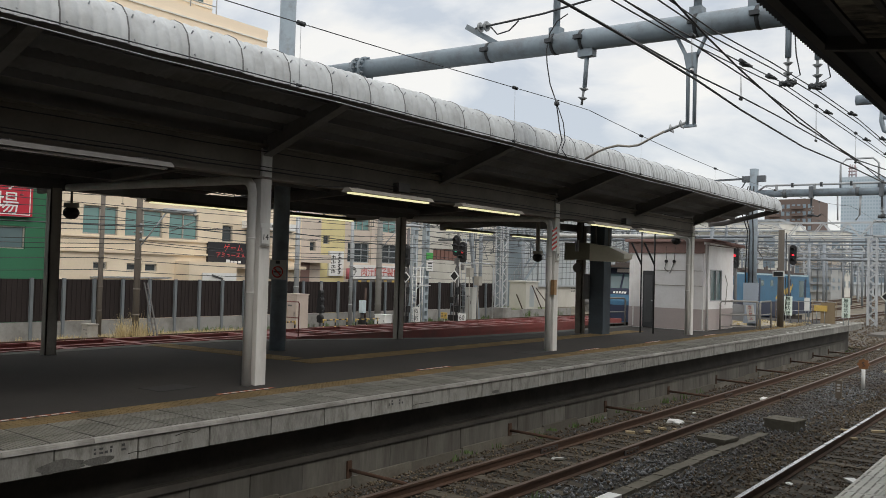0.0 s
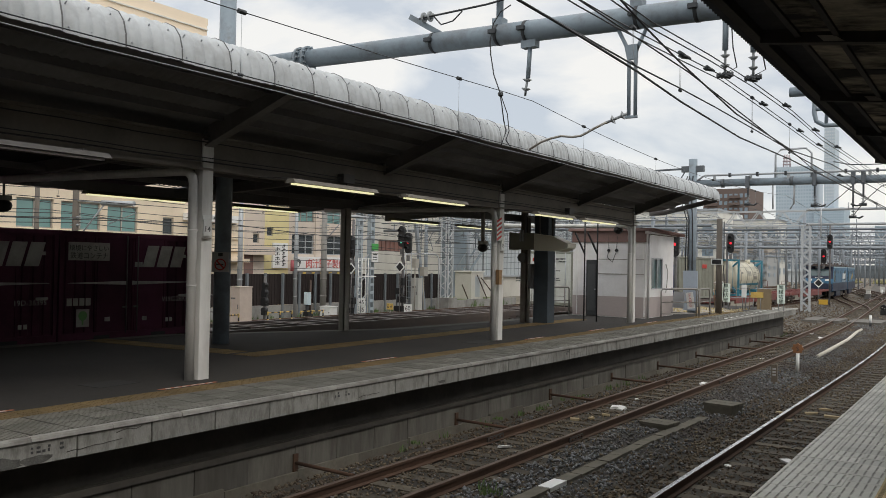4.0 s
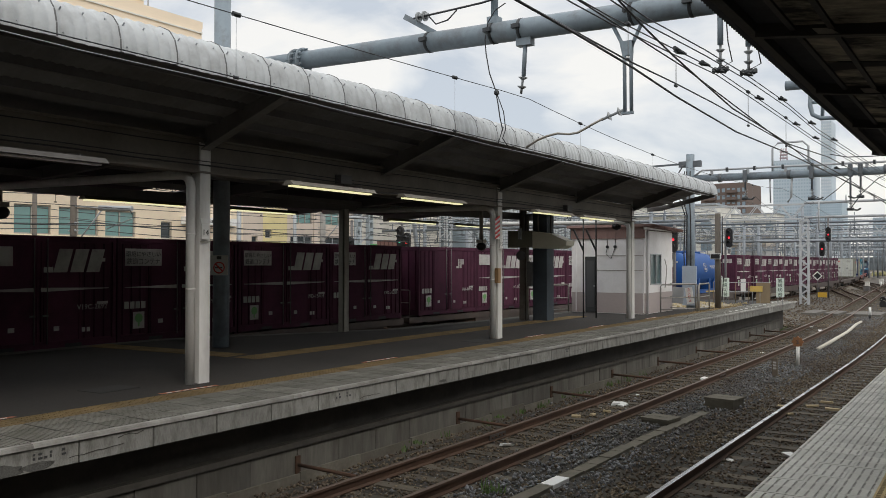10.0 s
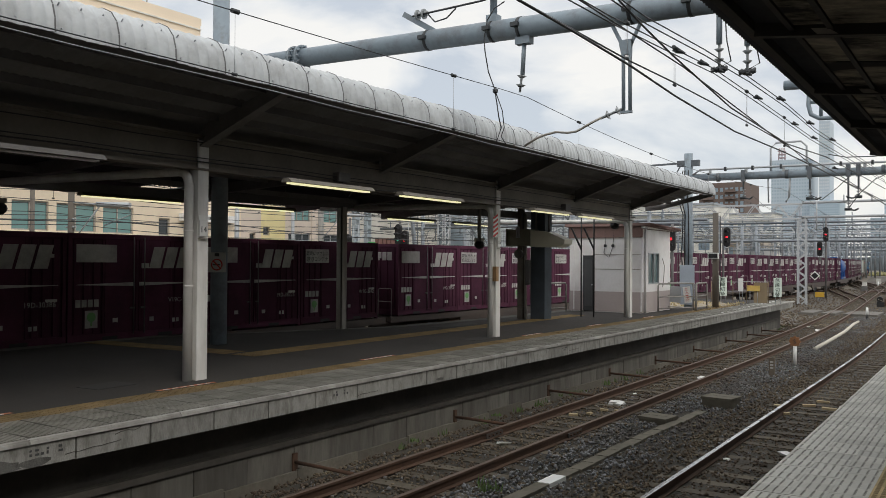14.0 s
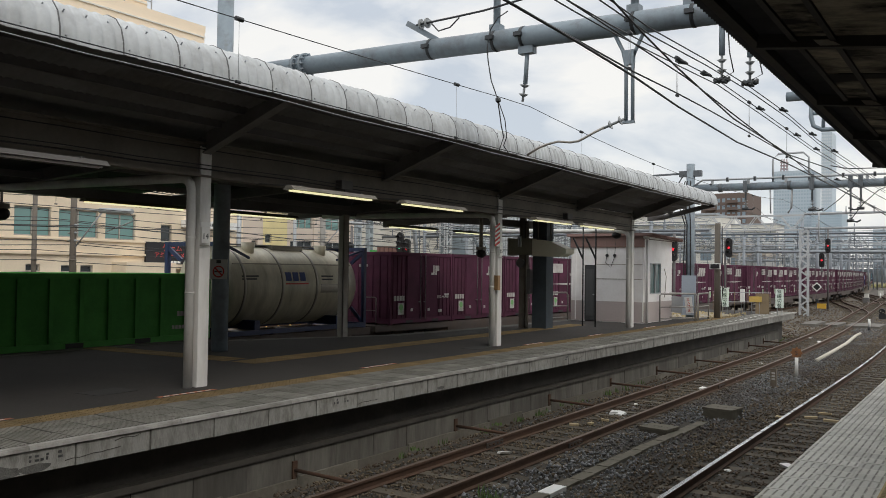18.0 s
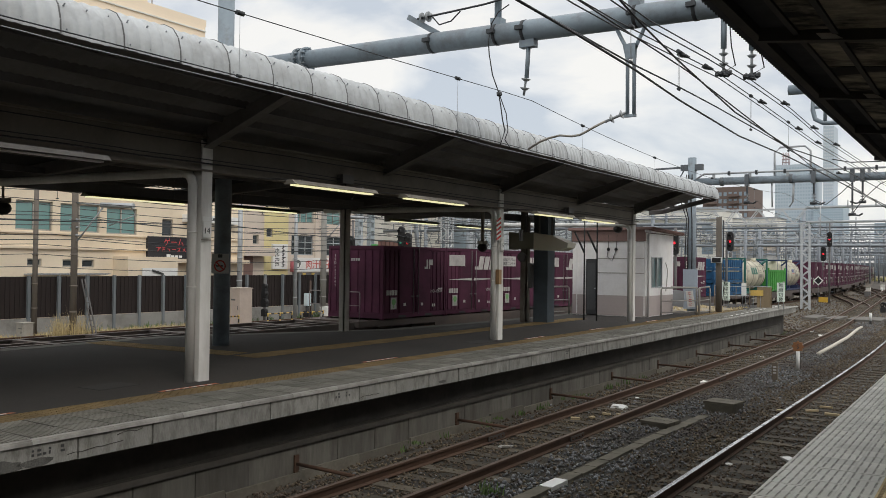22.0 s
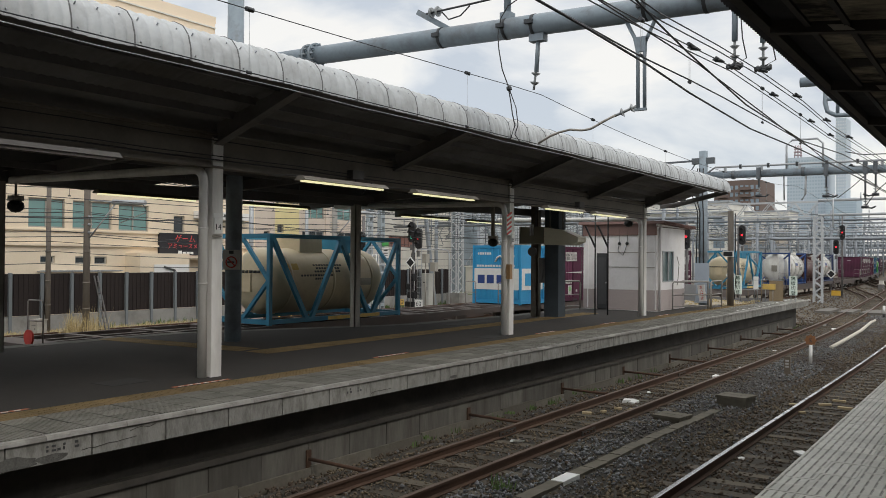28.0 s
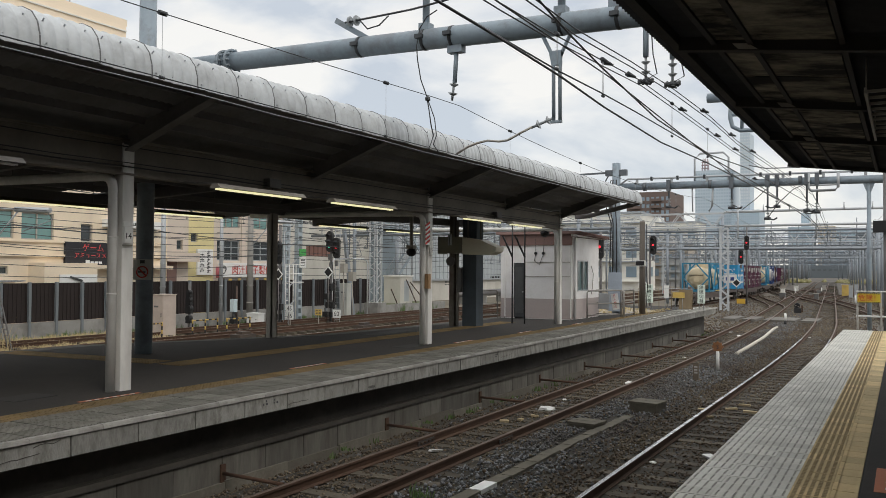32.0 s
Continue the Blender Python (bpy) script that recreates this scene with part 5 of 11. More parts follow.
# ---------------------------------------------------------------- locomotive in two halves
LOCO_BLUE = mat("loco_blue", (0.042, 0.15, 0.26), 0.45, dirt=(0.03, 0.07, 0.11), dirt_amount=0.5, var=0.08, scale=2)
PALE_CYAN = mat("pale_cyan", (0.42, 0.55, 0.60), 0.5, var=0.08)
LOCO_NAVY = mat("loco_navy", (0.013, 0.020, 0.048), 0.5, var=0.1, scale=2)
for half, s0 in ((0, -49.6), (1, -62.2)):
    c = thing("locomotive", "blue electric freight locomotive half with a pale roof line", "locomotive", "locomotive halves")
    L = 12.2
    h = L / 2
    front = half == 1
    zt = 2.35
    bm = B()
    yf = h - (0.75 if front else 0.0)
    back = not front
    prof = [(-h + (0.05 if back else 0), -0.25), (h - (0.05 if front else 0), -0.25), (h - (0.12 if front else 0), 0.75), (yf, zt), (-h + (0.75 if back else 0), zt), (-h + (0.12 if back else 0), 0.75)]
    vs = [[bm.verts.new((x, y, z)) for y, z in prof] for x in (-1.4, 1.4)]
    bm.faces.new(vs[0][::-1])
    bm.faces.new(vs[1])
    for i in range(6):
        j = (i + 1) % 6
        bm.faces.new((vs[0][i], vs[0][j], vs[1][j], vs[1][i]))
    part("body", bm, LOCO_BLUE, c)
    if back:
        def cab(name, x0, x1, z0, z1, m, out=0.012):
            """A plate on the sloping rear cab face."""
            bm = B()
            v = [bm.verts.new((x, -h + 0.12 + 0.63 * (z - 0.75) / 1.6 - out if z >= 0.75 else -h + 0.05 + 0.07 * (z + 0.25) - out, z)) for z in (z0, z1) for x in (x0, x1)]
            bm.faces.new((v[0], v[1], v[3], v[2]))
            grown = bmesh.ops.extrude_face_region(bm, geom=bm.faces[:])
            for g in grown["geom"]:
                if isinstance(g, bmesh.types.BMVert):
                    g.co.y += 0.03
            return part(name, bm, m, c)
        cab("cab_hood", -1.38, 1.38, 1.05, 2.32, LOCO_NAVY, 0.004)
        cab("windscreen", -1.15, -0.05, 1.35, 2.05, WINDOW)
        cab("windscreen", 0.05, 1.15, 1.35, 2.05, WINDOW)
        cab("destination_panel", -0.4, 0.4, 2.12, 2.30, WHITE)
        cab("cab_skirt", -1.38, 1.38, -0.22, 0.55, LOCO_NAVY)
        for x in (-1.0, 0.65):
            cab("headlight", x, x + 0.35, 0.82, 1.0, WHITE, 0.02)
        for k in range(5):
            cab("number_mark", -0.35 + 0.15 * k, -0.25 + 0.15 * k, 1.1, 1.2, WHITE, 0.016)
    marks("lower_band", [(-h + (0.16 if back else 0.02), h - (0.16 if front else 0.02), -0.24, 0.62)], LOCO_NAVY, c, 1.401)
    marks("white_line", [(-h + (0.80 if back else 0.02), yf - 0.05, 2.25, 2.34)], PALE_CYAN, c, 1.401)
    bm = B()
    box(bm, -1.25, 1.25, -h + 0.1, yf - 0.4, zt, zt + 0.14)
    for k in range(4):
        y = -h + 1.0 + k * 2.5
        box(bm, -0.7, 0.7, y, y + 2.2, zt + 0.14, zt + 0.27)
        for q in (-0.5, 0.5):
            tube(bm, (q, y + 2.35, zt + 0.14), (q, y + 2.35, zt + 0.48), 0.06, 8)
    part("roof_equipment", bm, WAGON_DARK, c)
    bm = B()
    path_tube(bm, [(0, -1.0, zt + 0.4), (0, 0.4, zt + 1.0), (0, -0.8, zt + 1.65)], 0.04, 6)
    box(bm, -0.8, 0.8, -0.85, -0.75, zt + 1.62, zt + 1.68)
    part("pantograph", bm, STEEL_DARK, c)
    for ya, yb, za, zb in [(h - 2.7, h - 1.75, 0.85, 1.95), (-h + 1.0, -h + 1.7, 0.7, 1.95)] + [(-h + 2.2 + 1.7 * k, -h + 2.7 + 1.7 * k, 1.6, 1.95) for k in range(3)]:
        marks("window", [(ya, yb, za, zb)], WINDOW, c, 1.401)
    for ya, yb in ((-h + 1.85, -h + 2.15), (1.2, 1.7), (h - 1.6, h - 1.2)):
        marks("side_door", [(ya, yb, 0.66, 2.05)], LOCO_NAVY, c, 1.401)
    if front:
        bm = B()
        for i in range(9):
            a = i * 0.7
            y = -1.2 + 0.34 * i
            beam(bm, (1.405, y, 0.8 + 0.05 * i), (1.405, y + 0.5, 1.05 + 0.09 * i + 0.1 * math.sin(a)), 0.01, 0.16)
        part("flash", bm, GRIT_YELLOW, c, "yellow and orange swirl emblem")
        bm = B()
        v = [bm.verts.new((x, h - 0.12 - 0.63 * (z - 0.75) / 1.6 + 0.012, z)) for z in (1.15, 2.1) for x in (-1.15, 1.15)]
        bm.faces.new((v[0], v[1], v[3], v[2]))
        r2 = bmesh.ops.extrude_face_region(bm, geom=bm.faces[:])
        for g in r2["geom"]:
            if isinstance(g, bmesh.types.BMVert):
                g.co.y -= 0.03
        part("windscreen", bm, WINDOW, c)
    else:
        bm = B()
        skew_bars(bm, 1.9, 1.0, 2.6, 0.62, 4, 1.402, 0.2)
        box(bm, 1.402, 1.406, 1.4, 4.6, 0.72, 0.80)
        part("script", bm, WHITE, c, "white slanted company script")
    for yb in (-3.6, 3.6):
        bm = B()
        for x in (-1.05, 0.95):
            box(bm, x, x + 0.1, yb - 1.6, yb + 1.6, -0.78, -0.40)
        for dy in (-1.15, 1.15):
            for x in (-0.62, 0.53):
                tube(bm, (x, yb + dy, -0.45), (x + 0.09, yb + dy, -0.45), 0.56, 24)
        part("bogie", bm, BOGIE, c)
    bm = B()
    box(bm, -1.2, 1.2, -1.7, 1.7, -0.85, -0.27)
    part("equipment_box", bm, LOCO_NAVY, c)
    rides(c, s0 + h)

# ---------------------------------------------------------------- hut, barrier and signs on the far platform
def hut():
    x0, x1, y0, y1, zt = -13.6, -10.75, 29.5, 32.65, 3.06
    c = thing("platform_hut", "small white panelled hut with mauve base and brown roof", "hut")
    t = 0.08
    wy0, wy1, wz0, wz1 = 30.15, 31.35, 1.05, 2.2          # window in the wall towards the track
    for dims in ((x0, x0 + t, y0, y1, 0.0, zt), (x0 + t, x1 - t, y1 - t, y1, 0.0, zt), (x0 + t, x0 + 0.54, y0, y0 + t, 0, zt),
                 (x0 + 0.96, x1 - t, y0, y0 + t, 0, zt), (x0 + 0.54, x0 + 0.96, y0, y0 + t, 2.10, zt), (x1 - t, x1, y0, wy0, 0, zt),
                 (x1 - t, x1, wy1, y1, 0, zt), (x1 - t, x1, wy0, wy1, 0, wz0), (x1 - t, x1, wy0, wy1, wz1, zt)):
        boxpart("wall_panel", dims, HUT_WALL, c)
    bm = B()
    for xa, xb in ((x0 - 0.004, x0 + 0.54), (x0 + 0.96, x1 + 0.006)):
        box(bm, xa, xb, y0 - 0.006, y0, 0.02, 0.76)
    box(bm, x1, x1 + 0.006, y0, y1, 0.02, 0.76)
    part("base_band", bm, HUT_BAND, c, "mauve painted lower wall")
    for z in (1.59, 2.13):
        bm = B()
        box(bm, x0 + 0.98, x1, y0 - 0.016, y0, z - 0.012, z + 0.012)
        part("panel_joint", bm, STEEL_GREY, c)
    for x in (x0 + 0.18, x0 + 0.99, x1 - 0.02):
        bm = B()
        box(bm, x - 0.02, x + 0.02, y0 - 0.02, y0, 0.05, zt - 0.02)
        part("panel_joint", bm, HUT_WALL, c)
    bm = B()
    box(bm, x0 + 0.54, x0 + 0.96, y0 + 0.02, y0 + 0.06, 0.03, 2.10)
    d = part("door", bm, mat("door_black", (0.05, 0.052, 0.055), 0.6, var=0.2), c, "black steel door")
    bm = B()
    box(bm, x0 + 0.60, x0 + 0.90, y0 + 0.008, y0 + 0.02, 0.2, 1.95)
    part("door_panel", bm, mat("door_mesh", (0.075, 0.078, 0.08), 0.6, var=0.2), d)
    bm = B()
    tube(bm, (x0 + 0.91, y0 - 0.03, 1.0), (x0 + 0.91, y0 + 0.02, 1.0), 0.025, 10)
    part("knob", bm, GALV, d)
    bm = B()
    box(bm, x1 - 0.06, x1 - 0.04, wy0, wy1, wz0, wz1)
    w = part("window", bm, WINDOW, c)
    bm = B()
    for ya in (wy0, (wy0 + wy1) / 2 - 0.02, wy1 - 0.04):
        box(bm, x1 - 0.07, x1 + 0.015, ya, ya + 0.04, wz0, wz1)
    for za in (wz0, wz1 - 0.04):
        box(bm, x1 - 0.07, x1 + 0.02, wy0 + 0.04, wy1 - 0.04, za, za + 0.04)
    part("window_frame", bm, GALV, w)
    bm = B()
    box(bm, x0 - 0.02, x1 + 0.02, y0 - 0.05, y0 + 0.05, zt - 0.30, zt + 0.14)
    part("roof_band", bm, BROWN_ROOF, c, "brown fascia under the roof")
    bm = B()
    n, line = 28, []
    for i in range(n):                                     # one ribbed sheet, falling to the back
        ya = y0 - 0.15 + i * (y1 - y0 + 0.5) / n
        za = zt + 0.20 - 0.10 * i / n
        line += [(ya, za - 0.07), (ya + 0.02, za + 0.02), (ya + 0.075, za + 0.02), (ya + 0.095, za - 0.07)]
    rows = [[bm.verts.new((x, y, z + d)) for y, z in line] for x, d in ((x0 - 0.15, 0), (x1 + 0.35, 0), (x1 + 0.35, -0.02), (x0 - 0.15, -0.02))]
    for a, b in ((0, 1), (1, 2), (2, 3), (3, 0)):
        for k in range(len(line) - 1):
            bm.faces.new((rows[a][k], rows[b][k], rows[b][k + 1], rows[a][k + 1]))
    for k in (0, -1):
        bm.faces.new([rows[a][k] for a in range(4)])
    part("roof", bm, BROWN_ROOF, c, "brown ribbed metal roof")
    bm = B()
    path_tube(bm, [(x1 + 0.08, y0 + 0.12, 0.0), (x1 + 0.08, y0 + 0.12, zt - 0.05), (x1 + 0.18, y0 + 0.12, zt + 0.05)], 0.045, 10)
    part("rain_pipe", bm, HUT_WALL, c)
    bm = B()
    box(bm, x1 + 0.02, x1 + 0.10, y0 - 0.1, y1 + 0.2, zt + 0.02, zt + 0.12)
    part("gutter", bm, HUT_WALL, c)
    bm = B()
    for xa in (-12.15, -11.85):
        tube(bm, (xa, y0 - 0.06, 2.46), (xa, y0, 2.46), 0.055, 10)
    path_tube(bm, [(-12.15, y0 - 0.03, 2.46), (-12.2, y0 - 0.04, 2.2), (-12.0, y0 - 0.04, 2.02), (-11.85, y0 - 0.03, 2.42)], 0.012, 5)
    path_tube(bm, [(-12.15, y0 - 0.03, 2.5), (-12.15, y0 - 0.05, 3.0)], 0.010, 5)
    path_tube(bm, [(-11.85, y0 - 0.03, 2.5), (-11.8, y0 - 0.05, 3.0)], 0.010, 5)
    part("cable_loop", bm, BLACK, c)
    bm = B()
    path_tube(bm, [(x1 + 0.02, 31.7, 2.0), (x1 + 0.05, 31.85, 1.7), (x1 + 0.05, 31.75, 1.2), (x1 + 0.03, 31.7, 0.9)], 0.015, 5)
    part("side_cable", bm, STEEL_GREY, c)


hut()


TUBE_GREY = mat("barrier_tube", (0.33, 0.32, 0.30), 0.55, metal=0.2, var=0.2, dirt=(0.16, 0.13, 0.10), dirt_amount=0.5, dirt_scale=4)


def steel_barrier(p0, p1, boards=()):
    c = thing("steel_barrier", "low bent steel tube barrier on the platform", "barrier", "steel tube barriers")
    a, b = Vector((*p0, 0)), Vector((*p1, 0))
    up = Vector((0, 0, 1))
    d = (b - a).normalized()
    bm = B()
    path_tube(bm, [a, a + up * 0.98, a + up * 1.05 + d * 0.07, b + up * 1.05 - d * 0.07, b + up * 0.98, b], 0.032, 8)
    part("tube_frame", bm, TUBE_GREY, c)
    for z in (0.12, 0.55):
        bm = B()
        path_tube(bm, [a + up * z, b + up * z], 0.020, 8)
        part("cross_tube", bm, TUBE_GREY, c)
    return c


steel_barrier((-10.62, 30.9), (-9.75, 32.4))
steel_barrier((-10.95, 32.4), (-9.66, 32.4))
steel_barrier((-9.66, 32.5), (-9.75, 34.2))
steel_barrier((-14.0, 27.9), (-13.6, 29.2))
for x, y, m, rot in ((-10.45, 32.36, GALV, 4), (-9.92, 32.36, WHITE, -8)):
    c = thing("notice_board", "small notice plate tied to a steel barrier", "sign", "notices on the barrier", pose(x, y, 0.25, 0, rot, 0))
    bm = B()
    box(bm, -0.22 if m is GALV else -0.14, 0.22 if m is GALV else 0.14, -0.03, -0.015, 0.05, 0.68)
    part("plate", bm, m, c)
    if m is WHITE:
        for k, ch in enumerate("立入禁止"):
            words("lettering", ch, 0.13, RED_MARK, c, pose(0, -0.035, 0.54 - 0.14 * k, 90), depth=0.002)


def end_sign(x, y, m, h, w, text=None, tm=None, label="white upright notice board at the platform end", up=0.32):
    c = thing("upright_sign", label, "sign", "signs at the platform end", pose(x, y, 0))
    bm = B()
    box(bm, -w / 2, w / 2, -0.02, 0.02, up, up + h)
    b = part("board", bm, m, c)
    for k in (-1, 1):
        bm = B()
        tube(bm, (k * w * 0.3, 0.03, 0), (k * w * 0.3, 0.03, up + h * 0.9), 0.018, 6)
        part("post", bm, GALV, c)
    if text:
        n = len(text)
        for i, ch in enumerate(text):
            words("lettering", ch, h / n * 0.95, tm, b, pose(0, -0.026, up + h * (1 - (i + 0.85) / n), 90), depth=0.002)
    return c


DARK_GREEN_INK = mat("ink_green", (0.02, 0.06, 0.04), 0.6, var=0.1)
PALE_GREEN = mat("board_pale", (0.78, 0.87, 0.80), 0.5, var=0.06)
end_sign(-10.55, 39.6, PALE_GREEN, 0.86, 0.34, "無線切替", DARK_GREEN_INK)
end_sign(-8.28, 40.2, PALE_GREEN, 0.86, 0.34, "無線切替", DARK_GREEN_INK)
end_sign(-10.1, 41.0, WHITE, 0.62, 0.22, None, None, up=0.5)
end_sign(-9.35, 40.3, GRIT_YELLOW, 0.26, 0.56, None, None, "yellow warning board at the platform end", up=0.55)
c = thing("end_fence", "bamboo mat and rope fence closing the platform end", "fence")
MATTING = mat("straw_mat", (0.25, 0.19, 0.12), 0.9, var=0.25, scale=3, grain=90, stretch=(6, 6, 1))
bm = B()
box(bm, -9.35, -8.75, 40.32, 40.36, 0.02, 0.95)
part("mat", bm, MATTING, c)
for x in (-11.3, -10.3, -9.7, -8.72):
    bm = B()
    tube(bm, (x, 40.38, 0), (x, 40.38, 0.98), 0.016, 6)
    part("stake", bm, MATTING, c)
bm = B()
for z in (0.55, 0.98):
    path_tube(bm, [(-11.3, 40.38, z), (-10.3, 40.38, z - 0.03), (-9.7, 40.38, z), (-8.72, 40.38, z)], 0.014, 5)
part("rope", bm, GALV, c)


def wood_pole():
    c = thing("wooden_pole", "weathered dark wooden pole with a small number board and lamp", "pole")
    bm = B()
    tube(bm, (-9.72, 35.35, 0), (-9.72, 35.35, 3.92), 0.13, 14, 0.115)
    part("pole", bm, mat("old_timber", (0.15, 0.13, 0.11), 0.9, var=0.25, scale=3, grain=60, stretch=(4, 4, 0.4)), c)
    bm = B()
    box(bm, -9.98, -9.54, 35.12, 35.20, 2.02, 2.26)
    b = part("lamp_box", bm, WHITE, c)
    bm = B()
    box(bm, -9.94, -9.58, 35.10, 35.12, 2.05, 2.23)
    part("dark_panel", bm, BLACK, b)
    bm = B()
    path_tube(bm, [(-9.5, 35.2, 2.0), (-9.46, 35.2, 1.2), (-9.52, 35.2, 0.3)], 0.02, 5)
    path_tube(bm, [(-9.52, 35.3, 3.8), (-9.5, 35.25, 2.2)], 0.02, 5)
    part("cable", bm, BLACK, c)


wood_pole()

RED_ON = mat("signal_red", (1.0, 0.03, 0.05), 0.4, var=0, bump=0, emit=1.6)
GREEN_ON = mat("signal_green", (0.1, 0.8, 0.55), 0.4, var=0, bump=0, emit=0.35)
RED_DIM = mat("signal_red_dim", (0.8, 0.03, 0.04), 0.4, var=0, bump=0, emit=0.5)


def signal(x, y, z0, heads, top, label="railway colour light signal with a black oval head", k=1.0, gear=False):
    """heads: (dx, z of the middle, lamp material or none)."""
    c = thing("railway_signal", label, "signal", "railway signals", pose(x, y, 0))
    bm = B()
    tube(bm, (0, 0.12, z0), (0, 0.12, top), 0.075, 10)
    part("mast", bm, STEEL_DARK, c)
    for dx, z, m in heads:
        bm = B()
        outline = [(0.215 * math.cos(a), 0.42 * k * (1 if math.sin(a) > 0 else -1) + 0.23 * k * math.sin(a)) for a in (2 * math.pi * i / 20 + 0.01 for i in range(20))]
        vs = [[bm.verts.new((dx + p, yy, z + q)) for p, q in outline] for yy in (-0.10, 0.06)]
        bm.faces.new(vs[0])
        bm.faces.new(vs[1][::-1])
        for i in range(20):
            j = (i + 1) % 20
            bm.faces.new((vs[0][i], vs[1][i], vs[1][j], vs[0][j]))
        hd = part("head", bm, BLACK, c, "black oval signal head")
        for i3 in range(3):
            zz = z + (0.34 - 0.34 * i3) * k
            bm = B()
            a = [(0.12 * math.cos(q), 0.12 * math.sin(q)) for q in (math.pi * i / 8 - 0.2 for i in range(10))]
            r0 = [bm.verts.new((dx + p, -0.10, zz + q)) for p, q in a]
            r1 = [bm.verts.new((dx + p * 1.05, -0.32, zz + q * 1.05)) for p, q in a]
            for i in range(9):
                bm.faces.new((r0[i], r0[i + 1], r1[i + 1], r1[i]))
            part("visor", bm, BLACK, hd)
            bm = B()
            tube(bm, (dx, -0.115, zz), (dx, -0.10, zz), 0.07, 12)
            part("lens", bm, m if (m is not None and i3 == (2 if m is GREEN_ON else 1)) else BLACK, hd)
        bm = B()
        box(bm, dx - 0.09, dx + 0.09, -0.08, 0.02, z - 1.05, z - 0.72)
        part("number_plate", bm, STEEL_DARK, hd)
        bm = B()
        beam(bm, (dx, 0.03, z), (0, 0.12, z), 0.06, 0.06)
        part("bracket", bm, STEEL_DARK, hd)
    if gear:
        for dx, dy, z, w, h in ((0.10, -0.08, 0.55, 0.15, 0.42), (-0.14, -0.06, 0.05, 0.17, 0.34), (0.12, -0.1, -0.45, 0.24, 0.36), (-0.05, -0.1, -0.95, 0.30, 0.30)):
            bm = B()
            box(bm, dx - w, dx + w, dy - 0.12, dy + 0.12, z, z + h)
            tube(bm, (dx, dy - 0.16, z + h * 0.5), (dx, dy - 0.12, z + h * 0.5), h * 0.3, 10)
            part("relay_box", bm, BLACK, c)
        bm = B()
        for q in (-0.22, 0.22):
            path_tube(bm, [(q * 0.4, 0.1, 2.2), (q, 0.05, 1.2), (q * 0.6, -0.05, 0.4), (q * 1.4, -0.05, -0.5), (q * 1.2, -0.05, -1.35)], 0.022, 5)
        part("cable_loop", bm, BLACK, c)
        bm = B()
        for q in (0.30, 0.62):
            tube(bm, (q, 0.1, z0), (q, 0.1, top - 0.4), 0.02, 6)
        for i in range(int((top - 0.4 - z0) / 0.32)):
            beam(bm, (0.30, 0.1, z0 + 0.3 + 0.32 * i), (0.62, 0.1, z0 + 0.3 + 0.32 * i), 0.025, 0.025)
        part("ladder", bm, GALV, c)
    return c


def diamond(x, y, z, s, parent=None):
    c = thing("diamond_sign", "small black diamond marker with a white rim", "sign", "diamond markers", pose(x, y, z))
    for q, m, yy in ((s, WHITE, 0.0), (s * 0.72, BLACK, -0.012)):
        bm = B()
        vs = [[bm.verts.new((p * q, yy + d, r * q)) for p, r in ((1, 0), (0, 1), (-1, 0), (0, -1))] for d in (-0.01, 0.0)]
        bm.faces.new(vs[0])
        bm.faces.new(vs[1][::-1])
        for i in range(4):
            bm.faces.new((vs[0][i], vs[1][i], vs[1][(i + 1) % 4], vs[0][(i + 1) % 4]))
        part("plate" if m is WHITE else "centre", bm, m, c)
    bm = B()
    tube(bm, (0, 0.02, 0), (0, 0.02, -z - 1.4), 0.025, 6)
    part("stake", bm, STEEL_DARK, c)


signal(-12.55, 80.4, -1.4, [(0.02, 4.39, RED_ON), (-0.48, 3.11, RED_ON)], 5.9)
signal(-15.2, 57.0, -1.4, [(0.28, 3.55, RED_ON)], 4.2)
signal(-14.4, 44.0, -1.4, [(0.0, 3.1, RED_ON)], 3.9)
diamond(-13.4, 80.2, 0.75, 0.42)
diamond(-15.6, 56.8, 0.9, 0.34)

# ---------------------------------------------------------------- things beyond the freight line
GZ = -1.40
SIGNAL_Y = 39.5
signal(-29.05, SIGNAL_Y, GZ, [(0.0, 3.38, GREEN_ON), (0.48, 3.01, RED_DIM)], 4.5, "railway signal with two tall black oval heads", 0.92, True)
signal(-29.84, 35.9, GZ, [(0.0, 2.69, None)], 4.2, "railway signal with one black oval head and relay boxes", 0.95, True)
diamond(-28.95, 39.2, 1.62, 0.36)
diamond(-29.6, 35.6, 1.5, 0.32)


def speed_board(x, y, z, text, m, ink, w=0.42, h=0.36, stake=True):
    c = thing("speed_sign", "small square track-side speed sign on a stake", "sign", "track-side signs", pose(x, y, z))
    bm = B()
    box(bm, -w / 2, w / 2, -0.015, 0.015, -h / 2, h / 2)
    part("plate", bm, m, c)
    if text:
        words("lettering", text, h * 0.85, ink, c, pose(0, -0.02, -h * 0.30, 90), depth=0.002)
    else:
        for bx in (-0.11, 0.11):
            bm = B()
            for z in (-0.09, -0.01, 0.07):
                box(bm, bx - 0.07, bx + 0.07, -0.02, -0.015, z, z + 0.035)
            part("writing", bm, ink, c)
    bm = B()
    tube(bm, (0, 0.03, GZ - z), (0, 0.03, h / 2), 0.02, 6)
    part("stake", bm, STEEL_GREY, c)


